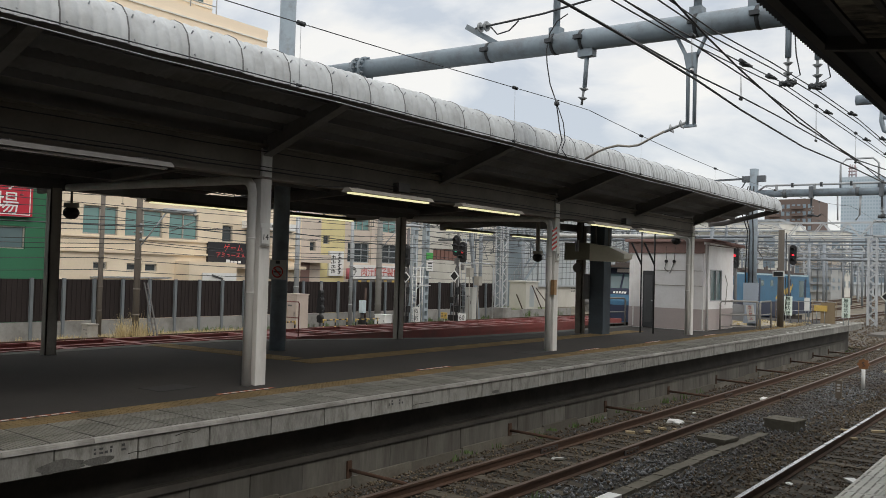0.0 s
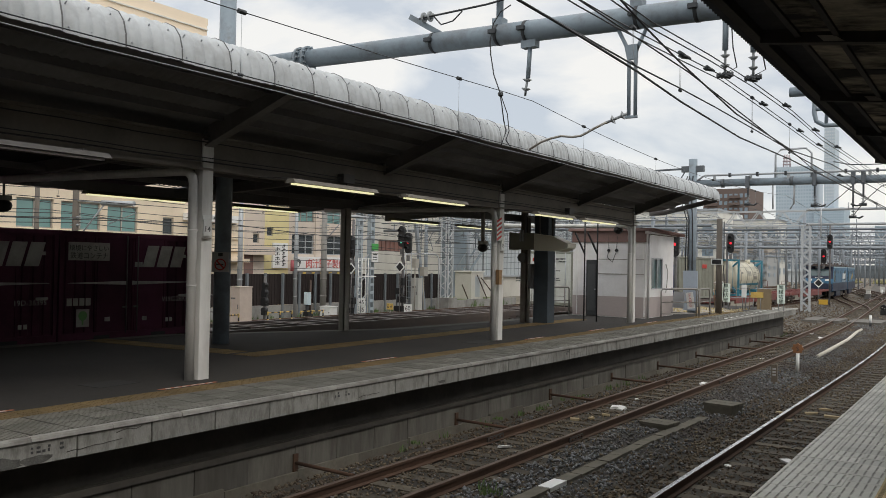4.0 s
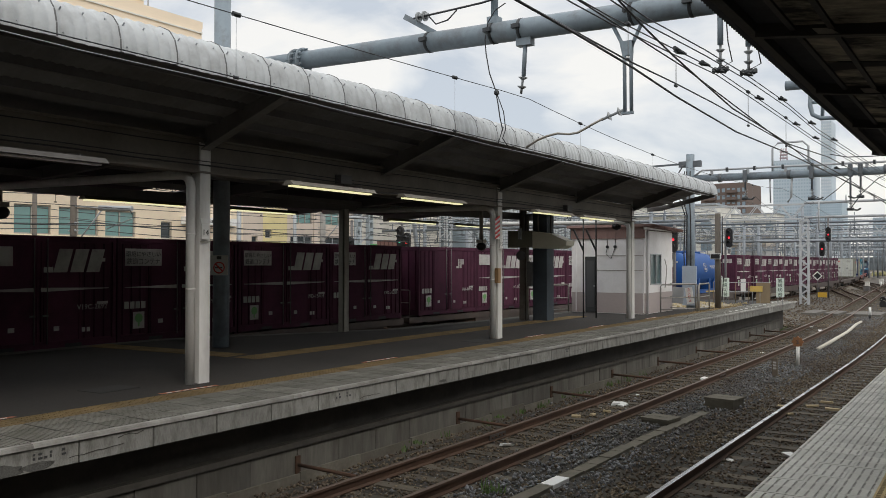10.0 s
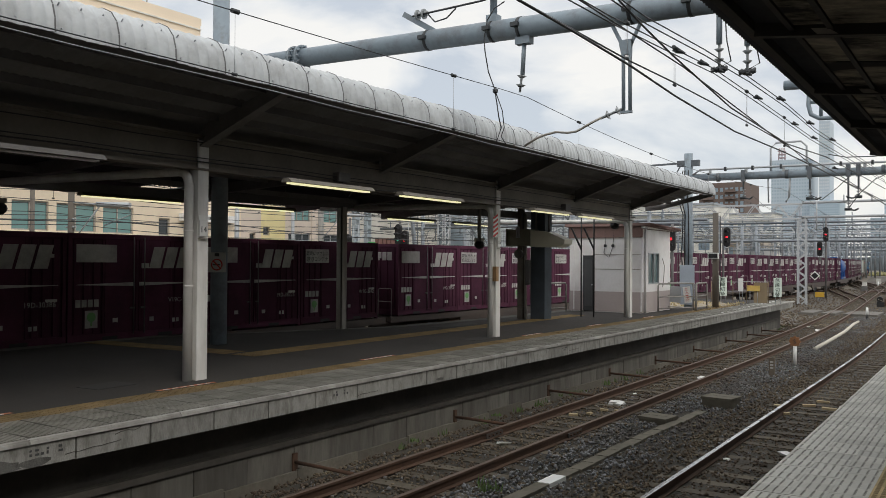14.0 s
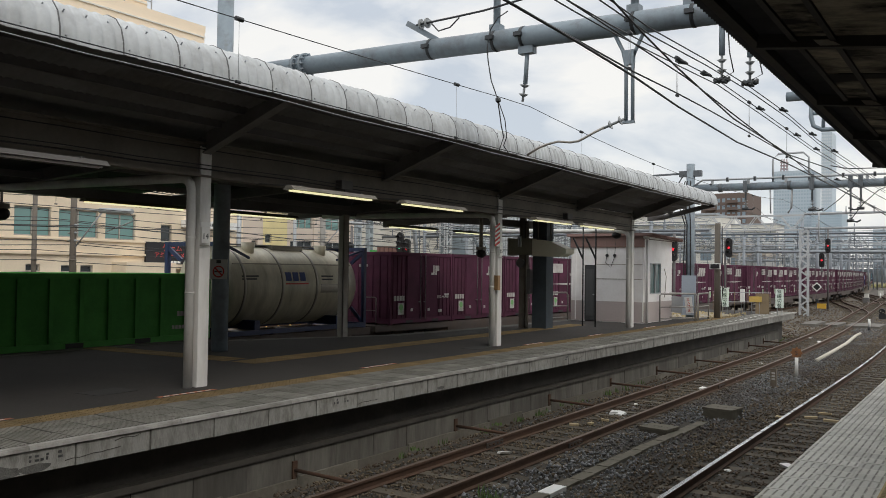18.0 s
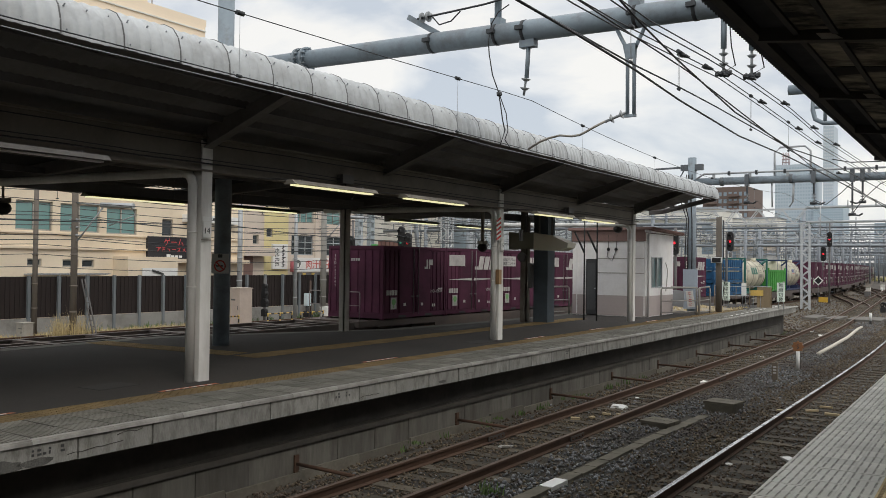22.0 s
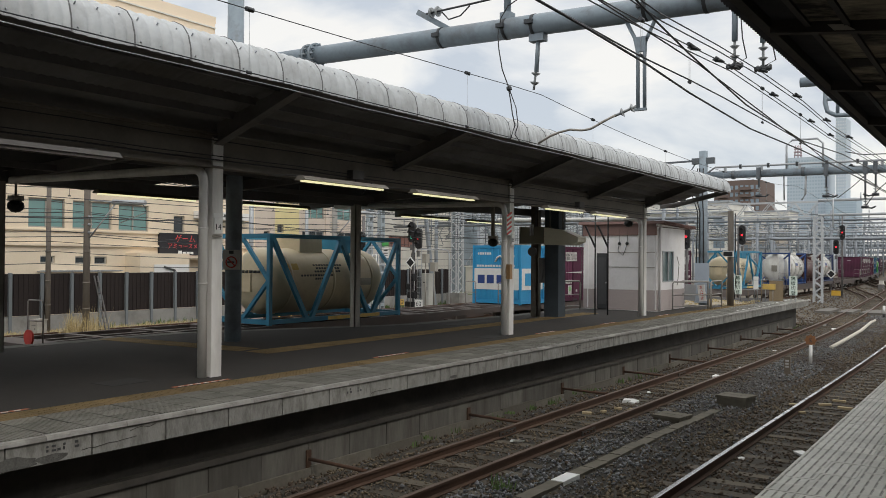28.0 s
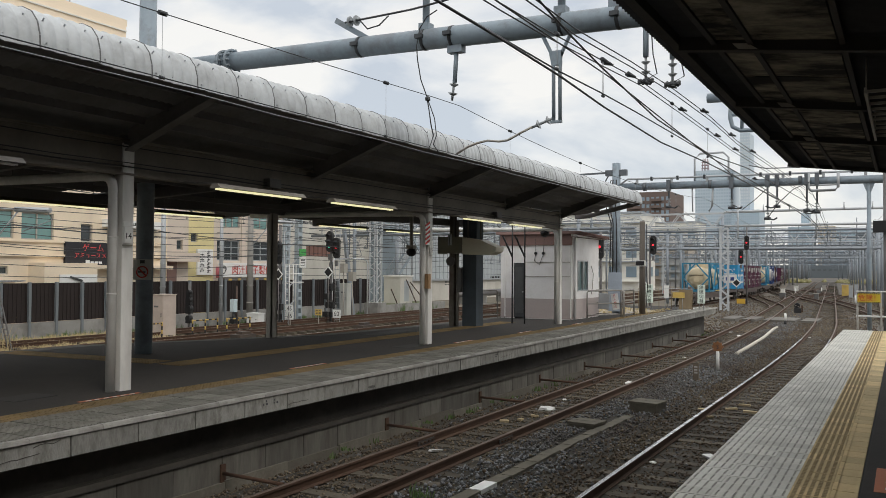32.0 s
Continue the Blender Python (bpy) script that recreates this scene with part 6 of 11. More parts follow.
speed_board(-27.9, 38.6, -0.70, "60", WHITE, DARK_MARK, 0.52, 0.46)
speed_board(-29.13, 36.0, -0.33, "45", WHITE, DARK_MARK, 0.46, 0.40)
speed_board(-29.13, 36.03, -0.74, "35", WHITE, DARK_MARK, 0.46, 0.40)
speed_board(-28.94, 38.3, -0.64, "", GRIT_YELLOW, DARK_MARK, 0.44, 0.34)


def fence():
    c = thing("boundary_fence", "dark brown slatted boundary fence with grey posts on a concrete footing", "fence", kind="structure")
    x = -34.0
    y = 21.17 - 1.358 * 20
    bm = B()
    box(bm, x - 0.12, x + 0.12, -30, 51.2, GZ, -0.66)
    part("footing", bm, CONCRETE, c)
    bmp = B()
    box(bmp, -0.11, 0.02, -0.06, 0.06, GZ, 1.14)
    post = finish(bmp, mat("post_blue_grey", (0.17, 0.19, 0.205), 0.6, var=0.1), "post")
    bms = B()
    for k in range(13):
        box(bms, -0.02 - 0.02 * (k % 2), 0.02 - 0.02 * (k % 2), 0.004 + k * 0.1042, 0.004 + k * 0.1042 + 0.099, -0.64, 1.10)
    pan = finish(bms, FENCE, "slat_panel")
    while y < 50:
        share("post", post, c, pose(x + 0.17, y, 0))
        share("slat_panel", pan, c, pose(x, y, 0))
        y += 1.358


fence()


def facade(c, name, x, y0, y1, z0, z1, m, holes, depth=0.25, label=""):
    """A wall that faces the tracks, with real openings: holes are (y0, y1, z0, z1)."""
    ys = sorted({y0, y1, *[h[0] for h in holes], *[h[1] for h in holes]})
    zs = sorted({z0, z1, *[h[2] for h in holes], *[h[3] for h in holes]})
    bm = B()
    v = {(y, z): bm.verts.new((x, y, z)) for y in ys for z in zs}
    for ya, yb in zip(ys, ys[1:]):
        for za, zb in zip(zs, zs[1:]):
            if not any(h[0] <= ya and yb <= h[1] and h[2] <= za and zb <= h[3] for h in holes):
                bm.faces.new((v[ya, za], v[yb, za], v[yb, zb], v[ya, zb]))
    bmesh.ops.delete(bm, geom=[q for q in bm.verts if not q.link_faces], context="VERTS")
    grown = bmesh.ops.extrude_face_region(bm, geom=bm.faces[:])
    for g in grown["geom"]:
        if isinstance(g, bmesh.types.BMVert):
            g.co.x -= depth
    return part(name, bm, m, c, label)


def window_in(c, x, y0, y1, z0, z1, n=2, frame_m=None, glass_m=None):
    bm = B()
    box(bm, x - 0.16, x - 0.14, y0, y1, z0, z1)
    w = part("window", bm, glass_m or WINDOW, c)
    bm = B()
    for i in range(n + 1):
        y = y0 + (y1 - y0 - 0.06) * i / n
        box(bm, x - 0.18, x - 0.08, y, y + 0.06, z0, z1)
    box(bm, x - 0.18, x - 0.08, y0 + 0.06, y1 - 0.06, z0, z0 + 0.06)
    box(bm, x - 0.18, x - 0.08, y0 + 0.06, y1 - 0.06, z1 - 0.06, z1)
    part("window_frame", bm, frame_m or STEEL_GREY, w)
    return w


DARK_PANE = glass("dark_pane", (0.035, 0.045, 0.05), 0.2)
TEAL_GLASS = glass("teal_glass", (0.15, 0.29, 0.28), 0.15)
GREEN_WALL = mat("wall_green", (0.035, 0.16, 0.085), 0.8, var=0.1, scale=1.5)
SIGN_RED = mat("sign_red", (0.50, 0.02, 0.04), 0.5, var=0.06)
SIGN_BLACK = mat("sign_black", (0.018, 0.018, 0.022), 0.5, var=0.1)
NEON_RED = mat("neon_red", (0.75, 0.10, 0.10), 0.5, var=0.05)
YELLOW_WALL = mat("wall_yellow", (0.74, 0.64, 0.34), 0.85, var=0.08, scale=1.5, dirt=(0.5, 0.42, 0.24), dirt_amount=0.4, dirt_scale=0.5)
PINK_WALL = mat("wall_pink_grey", (0.66, 0.57, 0.49), 0.85, var=0.07, scale=1.2, dirt=(0.45, 0.38, 0.32), dirt_amount=0.4, dirt_scale=0.5)
BEIGE_TOWER = mat("tower_beige", (0.86, 0.73, 0.57), 0.85, var=0.06, scale=0.8)
GREY_CLAD = mat("cladding_grey", (0.42, 0.455, 0.475), 0.65, var=0.12, scale=1.0, dirt=(0.27, 0.28, 0.28), dirt_amount=0.5, dirt_scale=0.6, stretch=(1, 1, 0.25))
DEPOT_WALL = mat("depot_wall", (0.56, 0.54, 0.49), 0.85, var=0.1, scale=1.2, dirt=(0.34, 0.32, 0.28), dirt_amount=0.6, dirt_scale=0.5, stretch=(1, 1, 0.4))
WHITE_WALL = mat("wall_white", (0.74, 0.73, 0.68), 0.8, var=0.07, scale=1.2, dirt=(0.5, 0.48, 0.44), dirt_amount=0.4, dirt_scale=0.5)

# cream two-storey building with the game parlour sign
bld = thing("game_building", "cream rendered two-storey building with blue-grey windows and a game parlour sign", "building")
BX = -37.0
win = [(20.95, 22.73, 3.16, 4.52), (23.12, 25.2, 3.16, 4.50), (25.6, 27.35, 3.14, 4.46), (28.92, 29.62, 3.12, 4.04), (21.54, 22.24, 1.52, 1.86), (23.28, 24.12, 1.48, 1.84), (24.29, 24.96, 1.46, 1.84)]
facade(bld, "wall", BX, 19.7, 34.7, GZ, 6.6, CREAM, win, 0.3)
for i, h in enumerate(win):
    window_in(bld, BX, *h, n=1 if i > 2 else 2, glass_m=TEAL_GLASS if i < 3 else DARK_PANE)
bm = B()
box(bm, BX - 9, BX - 0.3, 19.7, 20.0, GZ, 6.6)
box(bm, BX - 9, BX - 0.3, 34.4, 34.7, GZ, 6.6)
box(bm, BX - 9, BX + 0.05, 19.6, 34.8, 6.6, 6.8)
part("side_wall", bm, CREAM, bld)
bm = B()
box(bm, BX, BX + 0.14, 19.7, 34.7, 2.32, 2.44)
box(bm, BX, BX + 0.10, 19.7, 34.7, 3.02, 3.09)
part("ledge", bm, CREAM, bld)
bm = B()
box(bm, BX, BX + 1.2, 26.0, 29.0, GZ, 2.02)
part("annex", bm, CREAM, bld, "low cream annex")
bm = B()
box(bm, BX, BX + 0.5, 29.0, 34.7, 1.72, 1.92)
part("door_canopy", bm, CREAM, bld)
bm = B()
box(bm, BX + 0.02, BX + 0.42, 30.2, 33.9, 3.95, 4.35)
bx = part("shop_board", bm, WHITE, bld, "white sign board with dark writing")
marks("writing", small_marks(30.4, 4.08, 1.9, 0.16, 6), DARK_MARK, bx, BX + 0.422)
bm = B()
for k in range(26):
    box(bm, BX, BX + 0.9, 21.4 + k * 0.15, 21.5 + k * 0.15, 1.12 + 0.02 * (k % 2), 1.17 + 0.02 * (k % 2))
part("awning", bm, GALV, bld, "ribbed plastic awning")
bm = B()
box(bm, BX + 0.01, BX + 0.16, 27.92, 31.5, 1.94, 3.10)
sg = part("sign_board", bm, SIGN_BLACK, bld, "black sign board")
words("lettering", "ゲーム", 0.44, NEON_RED, sg, Matrix.Translation((BX + 0.18, 29.55, 2.66)) @ SIDE)
words("lettering", "アミューズメント", 0.33, NEON_RED, sg, Matrix.Translation((BX + 0.18, 29.72, 2.30)) @ SIDE)
marks("brand_script", [(29.1, 29.35, 2.0, 2.18), (29.4, 29.6, 2.0, 2.12), (29.65, 29.85, 2.0, 2.12), (29.9, 30.1, 2.0, 2.12)], WHITE, sg, BX + 0.165)
bm = B()
box(bm, BX + 1.26, BX + 1.32, 26.75, 28.9, 0.9, 1.46)
wb = part("white_board", bm, WHITE, bld, "white advertising board")
bm = B()
beam(bm, (BX + 1.36, 27.3, 1.34), (BX + 1.36, 28.0, 1.14), 0.03, 0.10)
part("painted_bar", bm, DARK_MARK, wb)
bm = B()
box(bm, BX - 0.28, BX - 0.2, 29.6, 31.4, GZ, 1.55)
part("doorway", bm, STEEL_DARK, bld)

# green building with the karaoke sign
bld = thing("karaoke_building", "green building with a red karaoke sign", "building")
win = [(16.2, 18.6, 2.35, 3.35)]
facade(bld, "wall", BX - 0.6, 2.0, 19.6, GZ, 9.0, GREEN_WALL, win, 0.3)
window_in(bld, BX - 0.6, *win[0], n=2)
bm = B()
box(bm, BX - 9, BX - 0.9, 19.3, 19.6, GZ, 9.0)
part("side_wall", bm, GREEN_WALL, bld)
bm = B()
box(bm, BX - 0.58, BX - 0.35, 12.2, 18.75, 3.75, 6.1)
sg = part("sign_board", bm, SIGN_RED, bld, "red sign board with white letters")
words("lettering", "カラオケ", 1.05, WHITE, sg, Matrix.Translation((BX - 0.33, 16.3, 4.95)) @ SIDE)
words("lettering", "広場", 1.05, WHITE, sg, Matrix.Translation((BX - 0.33, 17.1, 3.95)) @ SIDE)
marks("border", [(12.3, 18.65, 3.83, 3.87), (12.3, 18.65, 5.98, 6.02), (18.61, 18.65, 3.87, 5.98)], WHITE, sg, BX - 0.348)

# yellow and pinkish shop buildings
bld = thing("shop_building", "yellowish concrete shop building with balconies and a dumpling shop sign", "building")
SX = -38.5
facade(bld, "corner_wall", SX + 0.25, 34.9, 37.55, GZ, 8.2, PINK_WALL, [(36.6, 37.1, 2.9, 3.5)], 0.3)
window_in(bld, SX + 0.25, 36.6, 37.1, 2.9, 3.5, n=1, glass_m=DARK_PANE)
facade(bld, "yellow_wall", SX, 37.55, 39.95, GZ, 8.2, YELLOW_WALL, [(38.0, 38.55, 3.4, 3.95)], 0.3)
window_in(bld, SX, 38.0, 38.55, 3.4, 3.95, n=1, glass_m=DARK_PANE)
win = [(40.35, 42.45, 2.30, 3.62), (43.75, 46.3, 2.30, 3.62), (40.6, 42.45, 4.45, 5.9), (43.75, 46.0, 4.45, 5.9)]
facade(bld, "front_wall", SX - 0.1, 39.95, 47.2, GZ, 8.6, PINK_WALL, win, 0.3)
for i, h in enumerate(win):
    window_in(bld, SX - 0.1, *h, n=3, glass_m=DARK_PANE if i < 2 else TEAL_GLASS, frame_m=GALV if i < 2 else None)
for h in win[:2]:
    bm = B()
    path_tube(bm, [(SX - 0.03, h[0], 2.75), (SX - 0.03, h[1], 2.75)], 0.03, 5)
    path_tube(bm, [(SX - 0.03, h[0], 3.15), (SX - 0.03, h[1], 3.15)], 0.03, 5)
    part("window_rail", bm, GALV, bld)
bm = B()
box(bm, SX - 9, SX - 0.05, 34.9, 35.2, GZ, 8.2)
box(bm, SX - 9, SX - 0.4, 46.9, 47.2, GZ, 8.6)
part("side_wall", bm, YELLOW_WALL, bld)
bm = B()
box(bm, SX - 9, SX + 0.3, 34.8, 39.95, 8.2, 8.45)
box(bm, SX - 9, SX, 39.95, 47.3, 8.6, 8.8)
part("roof", bm, STEEL_GREY, bld)
bm = B()
box(bm, SX + 0.25, SX + 1.0, 34.0, 37.75, 2.18, 2.32)
box(bm, SX + 0.92, SX + 1.0, 34.0, 37.75, 2.32, 2.70)
part("balcony", bm, PINK_WALL, bld)
bm = B()
box(bm, SX + 0.26, SX + 0.5, 35.3, 36.4, 1.0, 2.18)
part("dark_entry", bm, BROWN_ROOF, bld)
bm = B()
box(bm, SX + 0.02, SX + 0.16, 38.42, 39.75, 1.38, 2.98)
b = part("upright_board", bm, WHITE, bld, "white upright shop board with brush writing")
rgb = random.Random(77)
for k in range(6):
    z = 2.80 - 0.235 * k
    marks("brush_mark", [(39.25, 39.28 + rgb.uniform(0.18, 0.34), z, z + 0.05), (39.33, 39.41, z - 0.10, z + 0.09), (39.22, 39.30, z - 0.13, z - 0.04)], DARK_MARK, b, SX + 0.162)
for k in range(4):
    z = 2.62 - 0.30 * k
    marks("brush_mark", [(38.62, 38.98, z, z + 0.04), (38.76, 38.83, z - 0.14, z + 0.08), (38.62, 38.70, z - 0.16, z - 0.06), (38.90, 38.99, z - 0.12, z - 0.04)], DARK_MARK, b, SX + 0.162)
bm = B()
box(bm, SX - 0.08, SX + 0.12, 40.45, 46.8, 1.22, 2.14)
b = part("shop_sign", bm, WHITE, bld, "long white shop sign with red letters")
words("lettering", "肉汁餃子製作所", 0.66, RED_MARK, b, Matrix.Translation((SX + 0.14, 43.75, 1.45)) @ SIDE)
bm = B()
path_tube(bm, [(SX + 0.13, 40.75 + 0.24 * math.cos(a) * (1 - 0.06 * a), 1.68 + 0.30 * math.sin(a) * (1 - 0.06 * a)) for a in (0.45 * i for i in range(22))], 0.03, 5)
part("swirl_mark", bm, DARK_MARK, b)
bm = B()
box(bm, SX - 0.08, SX + 0.5, 40.45, 46.8, 1.0, 1.16)
cn = part("sign_canopy", bm, STEEL_DARK, bld)
for k in range(7):
    boxpart("lantern", (SX + 0.5, SX + 0.56, 40.8 + 0.85 * k, 41.05 + 0.85 * k, 0.98, 1.14), GRIT_YELLOW, cn)
bm = B()
tube(bm, (SX + 0.5, 39.9, 1.2), (SX + 0.5, 39.9, 1.9), 0.18, 10)
part("red_lantern", bm, mat("lantern_pink", (0.45, 0.12, 0.14), 0.7), bld)
bm = B()
box(bm, SX - 0.11, SX - 0.02, 42.55, 42.9, GZ, 8.5)
box(bm, SX - 0.11, SX - 0.02, 43.3, 43.65, GZ, 8.5)
part("pilaster", bm, PINK_WALL, bld)

RUSTY_STAY = mat("rusty_stay", (0.07, 0.045, 0.035), 0.8, var=0.25)
# pale buildings further along
bld = thing("depot_building", "pale grey clad depot building with an outside stair", "building")
facade(bld, "wall", -41.0, 48.4, 61.6, GZ, 7.5, DEPOT_WALL, [(52.6, 56.0, 2.76, 3.68)], 0.3)
window_in(bld, -41.0, 52.6, 56.0, 2.76, 3.68, n=6, glass_m=glass("brick_glass", (0.20, 0.09, 0.07), 0.3), frame_m=BROWN_ROOF)
facade(bld, "clad_wall", -42.0, 64.4, 96.0, GZ, 8.8, GREY_CLAD, [(88.2, 90.9, -0.35, 1.05)], 0.3)
window_in(bld, -42.0, 88.2, 90.9, -0.35, 1.05, n=2, glass_m=DARK_PANE)
for k in range(38):
    bm = B()
    box(bm, -42.0, -41.93, 64.5 + k * 0.82, 64.58 + k * 0.82, 0.85, 8.7)
    part("cladding_rib", bm, GREY_CLAD, bld)
bm = B()
box(bm, -42.0, -41.96, 64.5, 96, GZ, 0.62)
part("base_wall", bm, DEPOT_WALL, bld, "pale lower wall")
marks("wall_writing", small_marks(77.1, 0.40, 2.7, 0.16, 9) + small_marks(77.1, 0.15, 2.5, 0.12, 8), DARK_MARK, bld, -41.958)
bm = B()
box(bm, -42.0, -41.7, 64.4, 96, 0.64, 0.82)
part("ledge", bm, GALV, bld)
bm = B()
box(bm, -50, -42.0, 61.6, 96.2, 8.8, 9.0)
box(bm, -50, -41.2, 48.4, 61.6, 7.5, 7.7)
part("roof", bm, STEEL_GREY, bld)
SHAFT = mat("shaft_blue_grey", (0.25, 0.30, 0.33), 0.7, var=0.12, scale=1.5)
bm = B()
box(bm, -41.6, -40.0, 61.75, 64.3, GZ, 6.2)
part("stair_shaft", bm, SHAFT, bld, "blue-grey stair shaft")
# outside stair in front of the shaft: two flights, landings and rails
st = thing("outside_stair", "grey steel outside stair with landings and handrails", "stair")
for y0, z0, y1, z1, xs in ((61.7, 0.5, 64.9, 3.2, -39.5), (64.9, 3.2, 62.4, 5.6, -38.6)):
    for dx in (0.0, 0.85):
        bm = B()
        beam(bm, (xs + dx, y0, z0), (xs + dx, y1, z1), 0.06, 0.24)
        part("string", bm, SHAFT, st)
        bm = B()
        path_tube(bm, [(xs + dx, y0, z0 + 1.0), (xs + dx, y1, z1 + 1.0)], 0.03, 6)
        for k in range(6):
            t = k / 5
            tube(bm, (xs + dx, y0 + (y1 - y0) * t, z0 + (z1 - z0) * t), (xs + dx, y0 + (y1 - y0) * t, z0 + (z1 - z0) * t + 1.0), 0.022, 5)
        part("handrail", bm, GALV, st)
    for k in range(12):
        t = (k + 0.5) / 12
        yy, zz = y0 + (y1 - y0) * t, z0 + (z1 - z0) * t
        boxpart("tread", (xs, xs + 0.85, yy - 0.13, yy + 0.13, zz, zz + 0.035), GALV, st)
boxpart("landing", (-39.6, -37.7, 64.9, 66.4, 3.15, 3.23), GALV, st)
boxpart("landing", (-39.6, -37.7, 60.8, 62.4, 5.55, 5.63), GALV, st)
for x, y in ((-39.5, 66.3), (-37.8, 66.3), (-39.5, 60.9), (-37.8, 60.9)):
    bm = B()
    tube(bm, (x, y, GZ), (x, y, 6.6), 0.06, 6)
    part("post", bm, GALV, st)
bm = B()
for z in (3.7, 4.2):
    path_tube(bm, [(-39.5, 66.3, z), (-37.8, 66.3, z), (-37.8, 64.9, z)], 0.025, 5)
for z in (6.1, 6.6):
    path_tube(bm, [(-37.8, 62.4, z), (-37.8, 60.9, z), (-39.5, 60.9, z)], 0.025, 5)
part("landing_rail", bm, GALV, st)
# concrete hut on the grassy mound behind the fence's end
hutlet = thing("equipment_hut", "pale concrete equipment hut on a grassy mound", "hut", "", pose(-34.8, 56.3, GZ))
bm = B()
box(bm, -0.75, 0.75, -0.9, 0.9, 0.5, 2.62)
part("wall_shell", bm, DEPOT_WALL, hutlet)
bm = B()
box(bm, -0.82, 0.82, -0.98, 0.98, 2.62, 2.72)
part("roof_slab", bm, WHITE_WALL, hutlet)
marks("door_panel", [(-0.35, 0.35, 0.7, 2.3)], GREY_CLAD, hutlet, 0.752)
for p0, p1 in (((1.2, 0.9, 0.4), (0.85, -0.2, 2.4)), ((1.5, 2.0, 0.4), (0.9, 0.3, 2.2)), ((1.0, -1.6, 0.4), (0.85, -2.4, 1.7))):
    bm = B()
    beam(bm, p0, p1, 0.06, 0.06)
    part("stay", bm, RUSTY_STAY, hutlet)
bm = B()
outline = [(-33.2 + 0.25 * math.sin(i * 1.3), 51.4 + 0.8 * i) for i in range(12)]
slab(bm, outline + [(-37.5, 60.2), (-37.5, 51.4)], GZ, GZ + 0.55)
solid("grass_mound", bm, mat("mound_earth", (0.12, 0.14, 0.06), 0.95, var=0.4, scale=2, grain=40, bump=0.5), "low grassy mound behind the boundary fence's end", "mound", kind="structure")
bm = B()
pts = [(x + 0.14, y, GZ) for x, y in outline]
sweep(bm, [(-0.10, 0.0), (-0.10, 0.62), (0.10, 0.62), (0.10, 0.0)], pts)
solid("mound_kerb", bm, CONCRETE, "low curved concrete kerb holding the mound", "kerb", kind="structure")
bm = B()
tube(bm, (-36.0, 68.0, -0.45), (-36.0, 79.0, -0.45), 0.32, 16)
solid("covered_pipe", bm, STEEL_DARK, "thick dark pipe lying on low sleepers behind the yard", "pipe")
for y in (69.0, 73.5, 78.0):
    bm = B()
    box(bm, -36.5, -35.5, y, y + 0.3, GZ, -0.72)
    solid("pipe_saddle", bm, CONCRETE, "concrete saddle under a thick pipe", "support", "pipe saddles")

# tall beige tower behind
bld = thing("beige_tower", "tall beige office tower behind the station shops", "building")
win = [(38.0 + 3.2 * i, 40.0 + 3.2 * i, 2.0 + 3.4 * j, 3.6 + 3.4 * j) for i in range(4) for j in range(6)]
facade(bld, "wall", -60.0, 34.0, 51.2, GZ, 23.0, BEIGE_TOWER, win, 0.4)
for h in win[-8:]:
    window_in(bld, -60.0, *h, n=2)
bm = B()
box(bm, -75, -60.4, 50.8, 51.2, GZ, 23.0)
box(bm, -75, -60.0, 34, 51.3, 23.0, 23.6)
box(bm, -75, -62.0, 34, 46.5, 23.6, 27.5)
box(bm, -59.99, -59.9, 34, 51.2, 20.6, 20.8)
part("upper_block", bm, BEIGE_TOWER, bld)
for z in (21.6, 22.5, 24.6, 26.4):
    boxpart("ledge", (-61.99 if z > 23 else -59.99, -61.9 if z > 23 else -59.88, 34, 46.5 if z > 23 else 51.2, z, z + 0.12), WHITE_WALL, bld)
for y in (36.5, 39.2, 41.9, 44.2):
    boxpart("roof_window", (-62.0, -61.96, y, y + 1.3, 24.9, 26.1), WINDOW, bld)
    boxpart("roof_window_frame", (-61.96, -61.92, y + 0.6, y + 0.7, 24.9, 26.1), GALV, bld)
boxpart("roof_plant", (-70, -62.6, 36, 41, 27.5, 29.0), GREY_CLAD, bld)
bm = B()
for y in (40.5, 43.5, 46.2):
    tube(bm, (-61.0, y, 23.6), (-61.0, y, 25.6), 0.06, 6)
path_tube(bm, [(-61, 40.5, 25.5), (-61, 46.2, 25.5)], 0.05, 6)
path_tube(bm, [(-61, 40.5, 24.6), (-61, 46.2, 24.6)], 0.05, 6)
part("roof_railing", bm, GALV, bld)


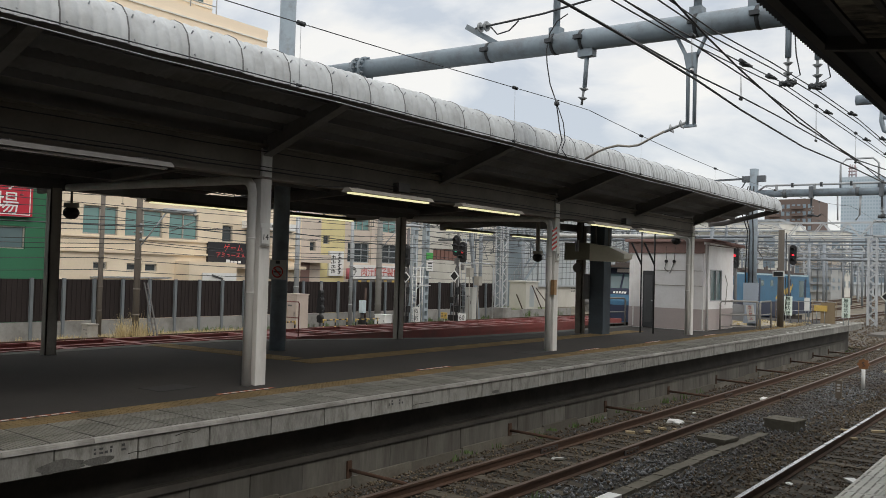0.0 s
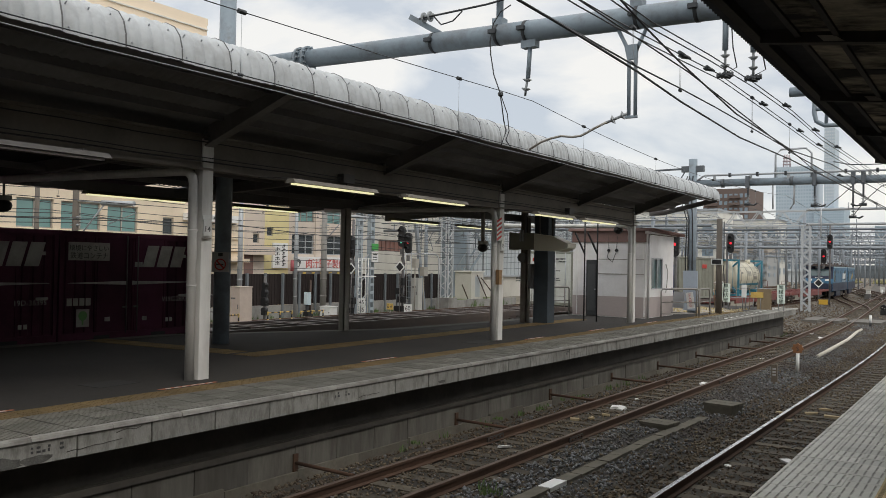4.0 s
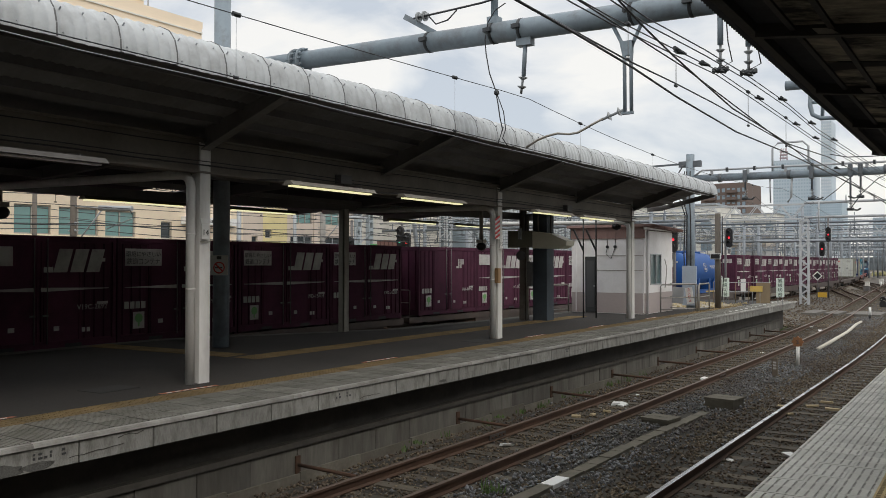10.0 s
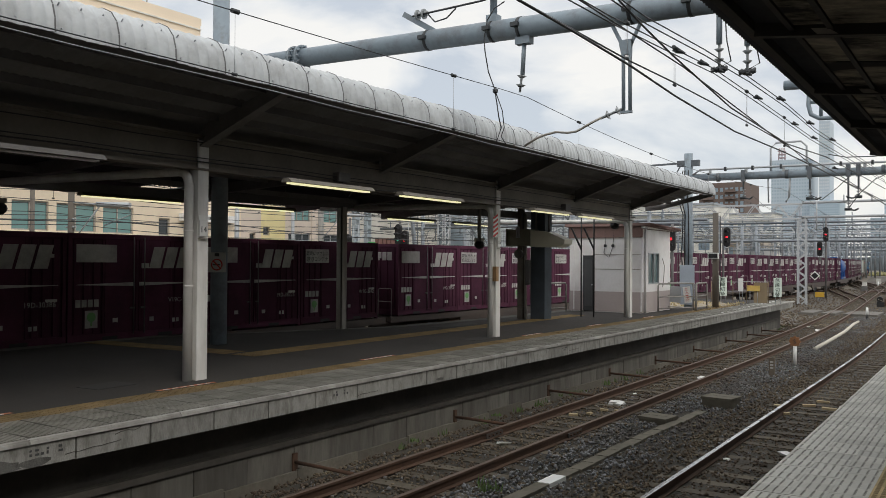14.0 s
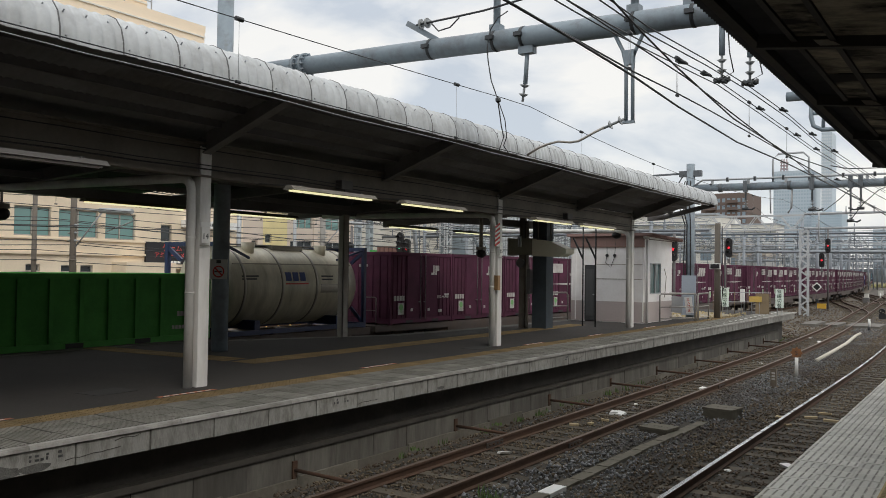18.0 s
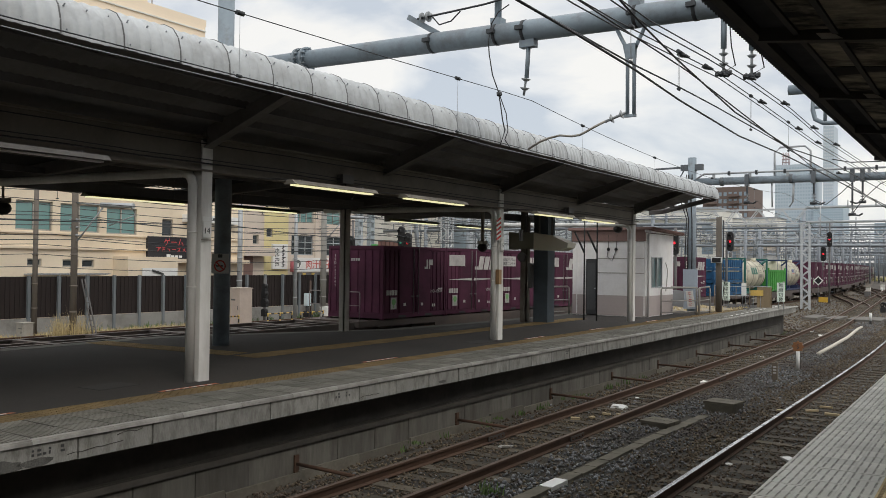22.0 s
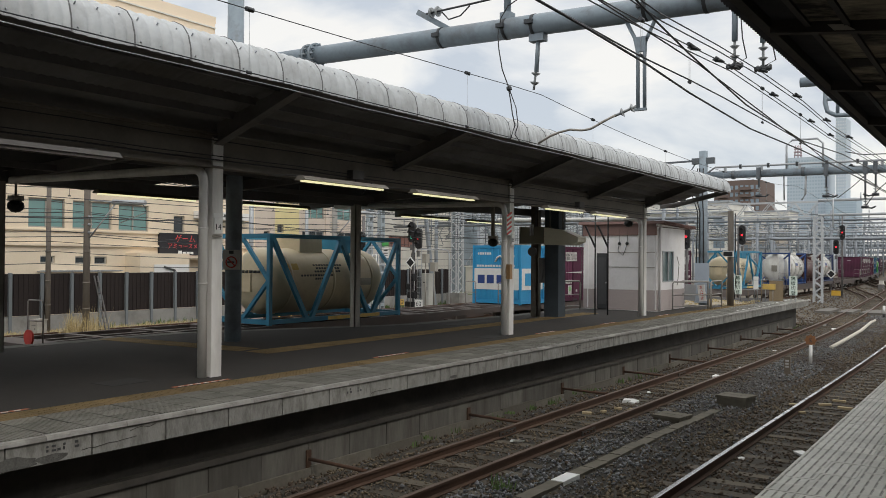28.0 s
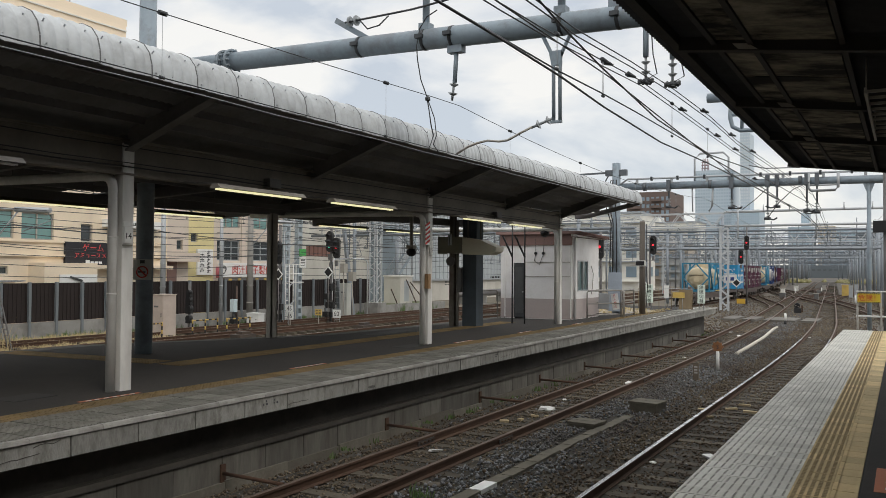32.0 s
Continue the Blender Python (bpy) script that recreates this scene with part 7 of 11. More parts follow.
def far_block(name, label, x0, x1, y, depth, h, m, cols, rows, wm, roofs=(), low=3.0):
    """A distant block with rows of real window recesses on the face towards the station."""
    c = thing(name, label, "building", "distant buildings")
    bm = B()
    box(bm, x0, x1, y, y + depth, GZ, h)
    part("block", bm, m, c)
    cw, rh = (x1 - x0) / cols, (h - low) / rows
    bm = B()
    box(bm, -0.3 * cw, 0.3 * cw, -0.05, 0.02, 0, rh * 0.55)
    if cols * rows <= 110:
        pane = finish(bm, wm, "window")
        for i in range(cols):
            for j in range(rows):
                share("window", pane, c, pose(x0 + (i + 0.5) * cw, y, GZ + low + (j + 0.2) * rh))
    else:
        bm.free()
        bm = B()
        for i in range(cols):
            for j in range(rows):
                a, b = x0 + (i + 0.2) * cw, x0 + (i + 0.8) * cw
                z = GZ + low + (j + 0.2) * rh
                box(bm, a, b, y - 0.05, y + 0.02, z, z + rh * 0.5)
        tagged(part("window_grid", bm, wm, c), kind="stuff")
    if y < 260:
        nd = max(2, int(depth / 3.2))
        bm = B()
        box(bm, -0.02, 0.05, -0.62, 0.62, 0, rh * 0.5)
        pane = finish(bm, wm, "flank_window")
        for i in range(nd):
            for j in range(rows):
                share("flank_window", pane, c, pose(x1, y + (i + 0.5) * depth / nd, GZ + low + (j + 0.24) * rh))
    if y < 260:                                       # floor slabs stand proud of the wall
        for j in range(rows + 1):
            z = GZ + low + j * rh
            boxpart("floor_slab", (x0 - 0.1, x1 + 0.1, y - 0.55, y + 0.02, z - 0.12, z + 0.06), MAST_HAZE if j % 2 else m, c)
        boxpart("roof_edge", (x0 - 0.2, x1 + 0.2, y - 0.25, y + depth + 0.2, h, h + 0.3), MAST_HAZE, c)
    for x, z, w in roofs:
        bm = B()
        box(bm, x, x + w, y + 2, y + depth - 2, h, h + z)
        part("roof_block", bm, m, c)
    return c


BRICK_FAR = mat("far_brick", (0.145, 0.108, 0.095), 0.8, var=0.08, scale=0.3)
# blue and grey tones for far buildings, with the air's haze mixed into the colour
HAZE_BLUE = mat("haze_blue", (0.34, 0.44, 0.52), 0.5, var=0.05, scale=0.2)
HAZE_WHITE = mat("haze_white", (0.60, 0.64, 0.68), 0.6, var=0.05, scale=0.2)
MAST_HAZE = mat("haze_grey", (0.33, 0.36, 0.39), 0.7, var=0.1, scale=0.2)
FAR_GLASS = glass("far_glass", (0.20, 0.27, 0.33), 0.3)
HAZE_PALE = mat("haze_pale", (0.46, 0.54, 0.61), 0.5, var=0.05, scale=0.2)
far_block("apartment_tower", "brown brick apartment tower with balconies", -103, -84.8, 350, 25, 34.5, BRICK_FAR, 9, 11, FAR_GLASS)
apt = bpy.data.objects["apartment_tower"]
for j in range(11):
    for x0, x1 in ((-101.5, -97.0), (-92.5, -88.0)):
        bm = B()
        z = GZ + 3.2 + j * (31.5 / 11)
        box(bm, x0, x1, 348.6, 350, z, z + 0.25)
        box(bm, x0, x1, 348.6, 348.8, z + 0.25, z + 1.15)
        part("balcony", bm, BRICK_FAR, apt)
far_block("office_tower", "glass office tower with a roof mast, pale blue from painted haze", -151.1, -122.5, 710, 40, 84, HAZE_PALE, 14, 30, HAZE_BLUE)
far_block("slim_tower", "slim high-rise tower, pale from painted haze", -114.7, -107.2, 705, 20, 112, HAZE_PALE, 6, 44, HAZE_WHITE)
far_block("office_block", "wide office block, blue from painted haze", -120.8, -99.5, 700, 30, 50, HAZE_BLUE, 14, 24, HAZE_PALE)
far_block("office_block", "hazy blue office block behind the yard", -71.7, -55.2, 640, 20, 33, HAZE_BLUE, 7, 9, FAR_GLASS)
far_block("office_block", "slim hazy blue tower behind the yard", -65.4, -59.9, 662, 12, 44, HAZE_PALE, 4, 13, HAZE_BLUE)
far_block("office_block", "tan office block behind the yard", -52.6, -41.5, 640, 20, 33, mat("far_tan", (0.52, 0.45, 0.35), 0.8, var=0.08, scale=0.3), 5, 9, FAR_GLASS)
far_block("office_block", "wide office block behind the yard, blue-grey from painted haze", -40.8, -18.2, 640, 20, 31, HAZE_BLUE, 9, 9, FAR_GLASS)
far_block("office_block", "grey concrete building beside the yard", -9.4, 4.0, 300, 20, 11.5, mat("far_concrete", (0.30, 0.30, 0.29), 0.85, var=0.15, scale=0.4), 5, 3, FAR_GLASS)
far_block("warehouse", "cream low warehouse beside the tracks", -72, -52, 150, 20, 7.0, mat("far_cream", (0.55, 0.50, 0.42), 0.8, var=0.1, scale=0.5), 9, 2, FAR_GLASS)
far_block("warehouse", "white flat-roofed depot beyond the lines", -100, -66, 190, 30, 16, WHITE_WALL, 10, 4, FAR_GLASS)
far_block("warehouse", "pale grey works building", -60, -40, 240, 40, 8, HAZE_WHITE, 9, 2, FAR_GLASS)
HAZE_DUSK = mat("haze_dusk", (0.12, 0.14, 0.155), 0.8, var=0.2, scale=0.2)
# added block without a real counterpart; its dim colour fills the hazy horizon
far_block("warehouse", "long dim block added across the end of the yard to stand for haze", -60, 12, 430, 30, 4.6, HAZE_DUSK, 30, 1, mat("far_dim_window", (0.085, 0.10, 0.112), 0.6, var=0.05))
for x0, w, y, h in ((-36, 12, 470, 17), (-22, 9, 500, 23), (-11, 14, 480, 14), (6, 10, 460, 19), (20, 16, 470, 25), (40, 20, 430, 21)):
    far_block("office_block", "hazy blue-grey office block behind the yard", x0, x0 + w, y, 20, h, HAZE_DUSK if w < 12 else MAST_HAZE, 5, 5, FAR_GLASS)
far_block("office_block", "block across the yard, blue-grey from painted haze", 6, 40, 560, 30, 24, HAZE_BLUE, 9, 7, FAR_GLASS)
bm = B()
for k in range(3):
    path_tube(bm, [(-145 + 3 * math.cos(a), 720 + 3 * math.sin(a), 87 + 2.6 * k) for a in (2 * math.pi * i / 12 for i in range(13))], 0.35, 5)
for a in range(6):
    tube(bm, (-145 + 3 * math.cos(a), 720 + 3 * math.sin(a), 84), (-145 + 2 * math.cos(a), 720 + 2 * math.sin(a), 95), 0.3, 5)
solid("antenna_mast", bm, mat("mast_red", (0.38, 0.30, 0.31), 0.6), "red and white lattice antenna on a tower roof", "antenna")

HOUSE = [mat("house_cream", (0.62, 0.56, 0.46), 0.8, var=0.1, scale=0.5), mat("house_brown", (0.42, 0.37, 0.31), 0.8, var=0.1, scale=0.5), mat("house_grey", (0.40, 0.41, 0.41), 0.8, var=0.1, scale=0.5), WHITE_WALL]
rg = random.Random(44)
for k, (x0, w, y, h) in enumerate(((-52, 9, 104, 8.5), (-66, 10, 128, 12), (-57, 8, 126, 7.5), (-50, 13.9, 130, 10.7), (-74, 9, 160, 14), (-84, 8, 165, 11), (-43, 5.3, 170, 4.4), (-56, 14, 200, 13), (-95, 12, 210, 17), (-46, 8, 172, 7))):
    far_block("town_house", ("cream", "tan", "grey", "white")[k % 4] + " town house with small windows beyond the yard", x0, x0 + w, y, 9, h, HOUSE[k % 4], 5 if w > 12 else 3 + k % 3, max(2, int(h / 3.2)), FAR_GLASS, roofs=((x0 + 1.5, 1.6, 3.0),) if k % 2 else (), low=1.5)

# ---------------------------------------------------------------- gantries, poles and wires
INSUL = mat("insulator", (0.30, 0.32, 0.33), 0.3, var=0.05)
CLAMP = mat("clamp_iron", (0.06, 0.065, 0.07), 0.5, metal=0.4, var=0.15)


def sag(p0, p1, drop, n=14):
    a, b = Vector(p0), Vector(p1)
    return [a.lerp(b, i / n) - Vector((0, 0, drop * 4 * (i / n) * (1 - i / n))) for i in range(n + 1)]


def insulator(bm, p0, p1, n=3, r=0.075):
    a, b = Vector(p0), Vector(p1)
    tube(bm, a, b, 0.022, 6)
    for i in range(n):
        c = a.lerp(b, (i + 0.7) / (n + 0.4))
        d = (b - a).normalized() * 0.018
        tube(bm, c - d, c + d, r, 12, r * 0.45)


def gantry_one():
    Y = 12.84
    c = thing("catenary_gantry", "blue-grey round steel gantry carrying the overhead wires", "gantry", "steel gantries")
    bm = B()
    tube(bm, (-14.36, Y, 0), (-14.36, Y, 9.5), 0.18, 20)
    part("pole", bm, PIPE_BLUE, c)
    bm = B()
    tube(bm, (-14.33, Y, 6.087), (7.2, Y, 5.54), 0.183, 24)
    part("beam", bm, PIPE_BLUE, c)
    bm = B()
    tube(bm, (7.2, Y, -1.4), (7.2, Y, 8.0), 0.26, 16)
    part("pole", bm, PIPE_BLUE, c)
    for x, z in ((-12.15, 6.03), (-11.95, 6.03)):
        bm = B()
        tube(bm, (x, Y, z), (x + 0.05, Y, z), 0.255, 24)
        fl = part("flange", bm, PIPE_BLUE, c)
        bmb = B()
        tube(bmb, (-0.05, 0, 0), (0.12, 0, 0), 0.02, 6)
        bolt = finish(bmb, PIPE_BLUE, "bolt")
        for k in range(12):
            a = 2 * math.pi * k / 12
            share("bolt", bolt, fl, pose(x, Y + 0.222 * math.cos(a), z + 0.222 * math.sin(a)))
    for x in (-8.78, -7.41, -6.85, -4.85, -3.9):
        bm = B()
        z = 6.087 - 0.0254 * (x + 14.33)
        tube(bm, (x - 0.03, Y, z), (x + 0.03, Y, z), 0.192, 20)
        box(bm, x - 0.09, x + 0.05, Y - 0.25, Y - 0.17, z - 0.02, z + 0.05)
        part("clamp", bm, CLAMP, c)
    bm = B()
    beam(bm, (-8.66, Y, 6.10), (-9.32, Y - 0.05, 6.50), 0.05, 0.10)
    part("strain_arm", bm, PIPE_BLUE, c)
    bm = B()
    for x in (-8.98, -8.84):
        tube(bm, (x, Y - 0.1, 6.42), (x + 0.03, Y - 0.1, 6.42), 0.095, 14)
        tube(bm, (x + 0.03, Y - 0.1, 6.42), (x + 0.09, Y - 0.1, 6.42), 0.05, 10)
    part("strain_insulator", bm, INSUL, c)
    for x in (-7.40, -4.86, -3.95):
        bm = B()
        z = 6.087 - 0.0254 * (x + 14.33)
        tube(bm, (x, Y, z), (x, Y, 8.2), 0.065, 10)
        box(bm, x - 0.10, x + 0.10, Y - 0.1, Y + 0.1, z + 0.1, z + 0.28)
        part("upright", bm, PIPE_BLUE, c)
    bm = B()
    tube(bm, (-6.78, Y, 5.75), (-6.82, Y, 5.08), 0.04, 8)
    box(bm, -6.93, -6.65, Y - 0.08, Y + 0.08, 5.60, 5.76)
    part("hanger", bm, PIPE_BLUE, c)
    bm = B()
    insulator(bm, (-6.82, Y, 5.15), (-6.87, Y, 4.78), 2, 0.085)
    part("insulator", bm, INSUL, c)
    bm = B()                                                     # forked steady hanger
    for s in (-1, 1):
        path_tube(bm, [(-4.94 + s * 0.27, Y, 5.75), (-4.94 + s * 0.20, Y, 5.60), (-4.94 + s * 0.11, Y, 5.42), (-4.94 + s * 0.065, Y, 5.22), (-4.94 + s * 0.055, Y, 5.1), (-4.935 + s * 0.055, Y, 4.26)], 0.032, 8)
    box(bm, -5.02, -4.86, Y - 0.03, Y + 0.03, 5.18, 5.42)
    box(bm, -5.04, -4.85, Y - 0.03, Y + 0.03, 4.24, 4.28)
    part("fork_hanger", bm, PIPE_BLUE, c)
    bm = B()
    insulator(bm, (-4.98, Y, 4.33), (-5.37, Y - 0.03, 4.19), 2, 0.08)
    part("insulator", bm, INSUL, c)
    bm = B()
    path_tube(bm, [(-5.35, Y - 0.04, 4.20), (-5.55, Y - 0.04, 4.12), (-5.70, Y - 0.04, 4.05), (-5.80, Y - 0.04, 4.01), (-5.95, Y - 0.04, 4.0), (-6.16, Y - 0.04, 4.03), (-6.36, Y - 0.04, 4.0), (-6.53, Y - 0.04, 3.95), (-6.75, Y - 0.04, 3.84)], 0.020, 6)
    part("steady_arm", bm, STEEL_GREY, c)
    for x, z0, z1 in ((-3.48, 5.75, 4.80), (-3.07, 5.75, 4.72)):
        bm = B()
        tube(bm, (x, Y, z0), (x, Y, z1 + 0.35), 0.045, 8)
        part("hanger", bm, PIPE_BLUE, c)
        bm = B()
        insulator(bm, (x, Y, z1 + 0.36), (x, Y, z1), 2, 0.072)
        part("insulator", bm, INSUL, c)
        bm = B()
        for q in (-0.09, -0.03, 0.03, 0.09):
            tube(bm, (x + q, Y - 0.05, z1 - 0.07), (x + q, Y + 0.05, z1 + 0.01), 0.026, 6)
        tube(bm, (x - 0.12, Y, z1 - 0.03), (x + 0.12, Y, z1 - 0.03), 0.035, 8)
        part("wire_cradle", bm, CLAMP, c)
        bm = B()
        path_tube(bm, [(x + 0.10, Y - 0.05, z1 + 0.75), (x + 0.14, Y - 0.1, z1 + 0.35), (x + 0.20, Y - 0.1, z1 + 0.05), (x + 0.05, Y - 0.1, z1 - 0.02)], 0.010, 5)
        part("bond_wire", bm, WIRE, c)


gantry_one()


MAST_DARK = mat("mast_dark", (0.13, 0.145, 0.16), 0.55, metal=0.2, var=0.15)


def gantry_two():
    Y = 34.2
    c = thing("catenary_gantry", "grey round steel gantry with a thin rail above its beam", "gantry", "steel gantries")
    bm = B()
    tube(bm, (-10.5, Y, 0), (-10.5, Y, 6.3), 0.17, 16)
    part("pole", bm, PIPE_BLUE, c)
    bm = B()
    for k, dx in enumerate((-0.16, -0.08, 0.06)):
        path_tube(bm, [(-10.5 + dx, Y - 0.18, 0.3), (-10.5 + dx * 1.3, Y - 0.2, 2.2 + 0.2 * k), (-10.5 + dx, Y - 0.19, 3.8), (-10.6 + dx * 2, Y - 0.2, 4.6), (-10.5 + dx, Y - 0.19, 5.6)], 0.022, 6)
    part("cable_bundle", bm, BLACK, c)
    bm = B()
    box(bm, -10.78, -10.2, Y - 0.22, Y - 0.16, 0.15, 1.75)
    part("cable_cover", bm, mat("cover_blue", (0.40, 0.46, 0.54), 0.6), c, "pale blue cable cover")
    bm = B()
    box(bm, -10.95, -10.05, Y - 0.10, Y + 0.10, 5.78, 6.02)
    beam(bm, (-12.1, Y, 5.90), (-10.9, Y, 5.92), 0.10, 0.07)
    beam(bm, (-11.2, Y, 5.2), (-10.8, Y, 5.85), 0.04, 0.04)
    part("cross_arm", bm, MAST_DARK, c)
    bm = B()
    tube(bm, (-10.4, Y, 5.30), (8.0, Y, 5.12), 0.15, 16)
    part("beam", bm, PIPE_BLUE, c)
    bm = B()
    path_tube(bm, [(-10.3, Y - 0.1, 5.40), (-10.0, Y - 0.1, 5.60), (8, Y - 0.1, 5.42)], 0.04, 8)
    for k in range(12):
        x = -9.6 + k * 1.4
        box(bm, x - 0.05, x + 0.05, Y - 0.12, Y - 0.06, 5.36, 5.60 - 0.01 * k)
    part("cable_rail", bm, GALV, c)
    for x in (-9.3, -6.7, -3.4, -0.2):
        bm = B()
        tube(bm, (x - 0.06, Y, 5.27), (x + 0.06, Y, 5.27), 0.175, 16)
        part("clamp", bm, MAST_DARK, c)
    for x, z, dx in ((-4.55, 3.85, 0.25), (-4.21, 4.30, -0.2), (-5.87, 4.3, 0.3), (-3.17, 4.12, 0.2), (-2.82, 4.05, -0.25), (-8.3, 4.4, 0.3)):
        bm = B()
        tube(bm, (x, Y - 0.1, 5.5), (x, Y - 0.1, z + 0.35), 0.035, 8)
        box(bm, x - 0.07, x + 0.07, Y - 0.24, Y - 0.02, 5.05, 5.5)
        hg = part("hanger", bm, MAST_DARK, c)
        bm = B()
        insulator(bm, (x, Y - 0.1, z + 0.4), (x + 0.08 * dx, Y - 0.1, z), 3, 0.085)
        part("insulator", bm, INSUL, hg)
        bm = B()
        tube(bm, (x - 0.12, Y - 0.14, z), (x + 0.12, Y - 0.14, z), 0.055, 8)
        path_tube(bm, [(x, Y - 0.1, z), (x + dx, Y - 0.35, z - 0.06), (x + dx * 1.6, Y - 0.7, z - 0.02)], 0.03, 6)
        part("wire_grip", bm, CLAMP, hg)
    for k in range(9):
        x = -9.0 + k * 1.05
        bm = B()
        box(bm, x - 0.04, x + 0.04, Y - 0.17, Y - 0.03, 5.50 - 0.008 * k, 5.66 - 0.008 * k)
        part("rail_clip", bm, CLAMP, c)
    bm = B()
    path_tube(bm, [(-5.2, Y - 0.3, 5.9), (-4.6, Y - 0.35, 5.75), (-3.6, Y - 0.4, 5.72), (-2.6, Y - 0.3, 5.95), (-1.6, Y - 0.3, 5.85)], 0.02, 6)
    path_tube(bm, [(-3.0, Y - 0.25, 5.2), (-3.6, Y - 0.5, 4.9), (-4.1, Y - 0.6, 4.4), (-4.5, Y - 0.3, 3.9)], 0.016, 6)
    path_tube(bm, [(-5.8, Y - 0.25, 4.4), (-5.4, Y - 0.5, 4.2), (-4.9, Y - 0.5, 4.6), (-4.3, Y - 0.4, 5.2)], 0.016, 6)
    part("jumper", bm, CLAMP, c)
    bm = B()
    v = [[bm.verts.new((-1.1 + s * w, Y + q, z)) for s in (-1, 1) for q in (-0.06, 0.06)] for z, w in ((4.72, 0.06), (5.08, 0.2))]
    for a, b in ((0, 1), (1, 3), (3, 2), (2, 0)):
        bm.faces.new((v[0][a], v[0][b], v[1][b], v[1][a]))
    bm.faces.new((v[0][0], v[0][2], v[0][3], v[0][1]))
    bm.faces.new((v[1][0], v[1][1], v[1][3], v[1][2]))
    part("pole_head", bm, PIPE_BLUE, c)
    bm = B()
    path_tube(bm, [(-3.1, Y - 0.2, 5.5), (-3.1, Y - 0.2, 4.95), (-3.0, Y - 0.2, 4.85), (-2.2, Y - 0.2, 4.85), (-2.1, Y - 0.2, 4.95), (-2.1, Y - 0.2, 5.5)], 0.05, 8)
    path_tube(bm, [(-3.1, Y - 0.2, 5.05), (-2.1, Y - 0.2, 5.05)], 0.035, 8)
    part("hanger_loop", bm, GALV, c)
    bm = B()
    path_tube(bm, [(-6.6, Y, 5.2), (-6.62, Y, 4.4), (-6.75, Y, 4.2)], 0.04, 8)
    path_tube(bm, [(-7.3, Y, 5.3), (-7.3, Y, 6.3), (-7.1, Y, 6.5), (-6.2, Y, 6.5), (-6.0, Y, 6.3), (-6.0, Y, 5.3)], 0.04, 8)
    path_tube(bm, [(-7.4, Y, 5.3), (-7.38, Y, 4.2)], 0.03, 8)
    part("hanger", bm, GALV, c)
    bm = B()
    tube(bm, (-1.1, Y, -1.4), (-1.1, Y, 5.2), 0.075, 12)
    part("pole", bm, PIPE_BLUE, c)


gantry_two()


PALE_STEEL = mat("pale_steel", (0.52, 0.54, 0.56), 0.5, metal=0.2, var=0.1)
YARD_STEEL = mat("yard_steel", (0.19, 0.215, 0.24), 0.55, metal=0.2, var=0.15)
# bluish tone for beams past y 190, distance haze put into the colour
HAZY_STEEL = mat("hazy_steel", (0.15, 0.175, 0.20), 0.6, var=0.15)
MAST_GREY = mat("mast_grey", (0.27, 0.30, 0.33), 0.5, metal=0.2, var=0.15)


def truss_gantry(y, x0, x1, z0, z1, posts, m=PALE_STEEL, lattice=True, label="pale lattice steel gantry over the tracks"):
    c = thing("lattice_gantry", label, "gantry", "lattice gantries")
    bm = B()
    for z in (z0, z1):
        for dy in (-0.3, 0.3):
            beam(bm, (x0, y + dy, z), (x1, y + dy, z), 0.10, 0.10)
    n = int((x1 - x0) / 0.85)
    for i in range(n):
        a, b = x0 + i * (x1 - x0) / n, x0 + (i + 1) * (x1 - x0) / n
        for dy in (-0.3, 0.3):
            beam(bm, (a, y + dy, z0 if i % 2 else z1), (b, y + dy, z1 if i % 2 else z0), 0.06, 0.06)
    part("truss", bm, m, c)
    for x in posts:
        bm = B()
        if lattice:
            for dx in (-0.28, 0.28):
                for dy in (-0.22, 0.22):
                    beam(bm, (x + dx, y + dy, GZ), (x + dx, y + dy, z0), 0.09, 0.09)
            k = int((z0 - GZ) / 0.42)
            for i in range(k):
                za, zb = GZ + i * (z0 - GZ) / k, GZ + (i + 1) * (z0 - GZ) / k
                s = 0.28 if i % 2 else -0.28
                beam(bm, (x + s, y - 0.24, za), (x - s, y - 0.24, zb), 0.03, 0.07)
                beam(bm, (x + s, y + 0.24, za), (x - s, y + 0.24, zb), 0.03, 0.07)
        else:
            tube(bm, (x, y, GZ), (x, y, z0), 0.16, 10)
        part("lattice_post" if lattice else "post", bm, m, c)


truss_gantry(67.9, -22.5, -12.24, 5.22, 6.32, (-12.24,))
c = thing("pipe_gantry", "pale double pipe gantry beside the lattice post", "gantry", "distant gantries")
for z in (5.20, 6.30):
    bm = B()
    tube(bm, (-12.24, 67.9, z + 0.1), (9.0, 67.9, z + 0.16), 0.10, 10)
    part("beam", bm, PALE_STEEL, c)
for k in range(11):
    x = -11.2 + 1.85 * k
    bm = B()
    tube(bm, (x, 67.8, 6.9), (x, 67.8, 6.4 if k % 3 else 4.4), 0.05, 8)
    up = part("hanger", bm, PALE_STEEL, c)
    if k % 3 == 0:
        bm = B()
        insulator(bm, (x, 67.8, 4.4), (x + 0.5, 67.8, 4.2), 2, 0.09)
        part("insulator", bm, INSUL, up)
bm = B()
tube(bm, (8.5, 67.9, GZ), (8.5, 67.9, 7.2), 0.2, 12)
part("post", bm, PALE_STEEL, c)


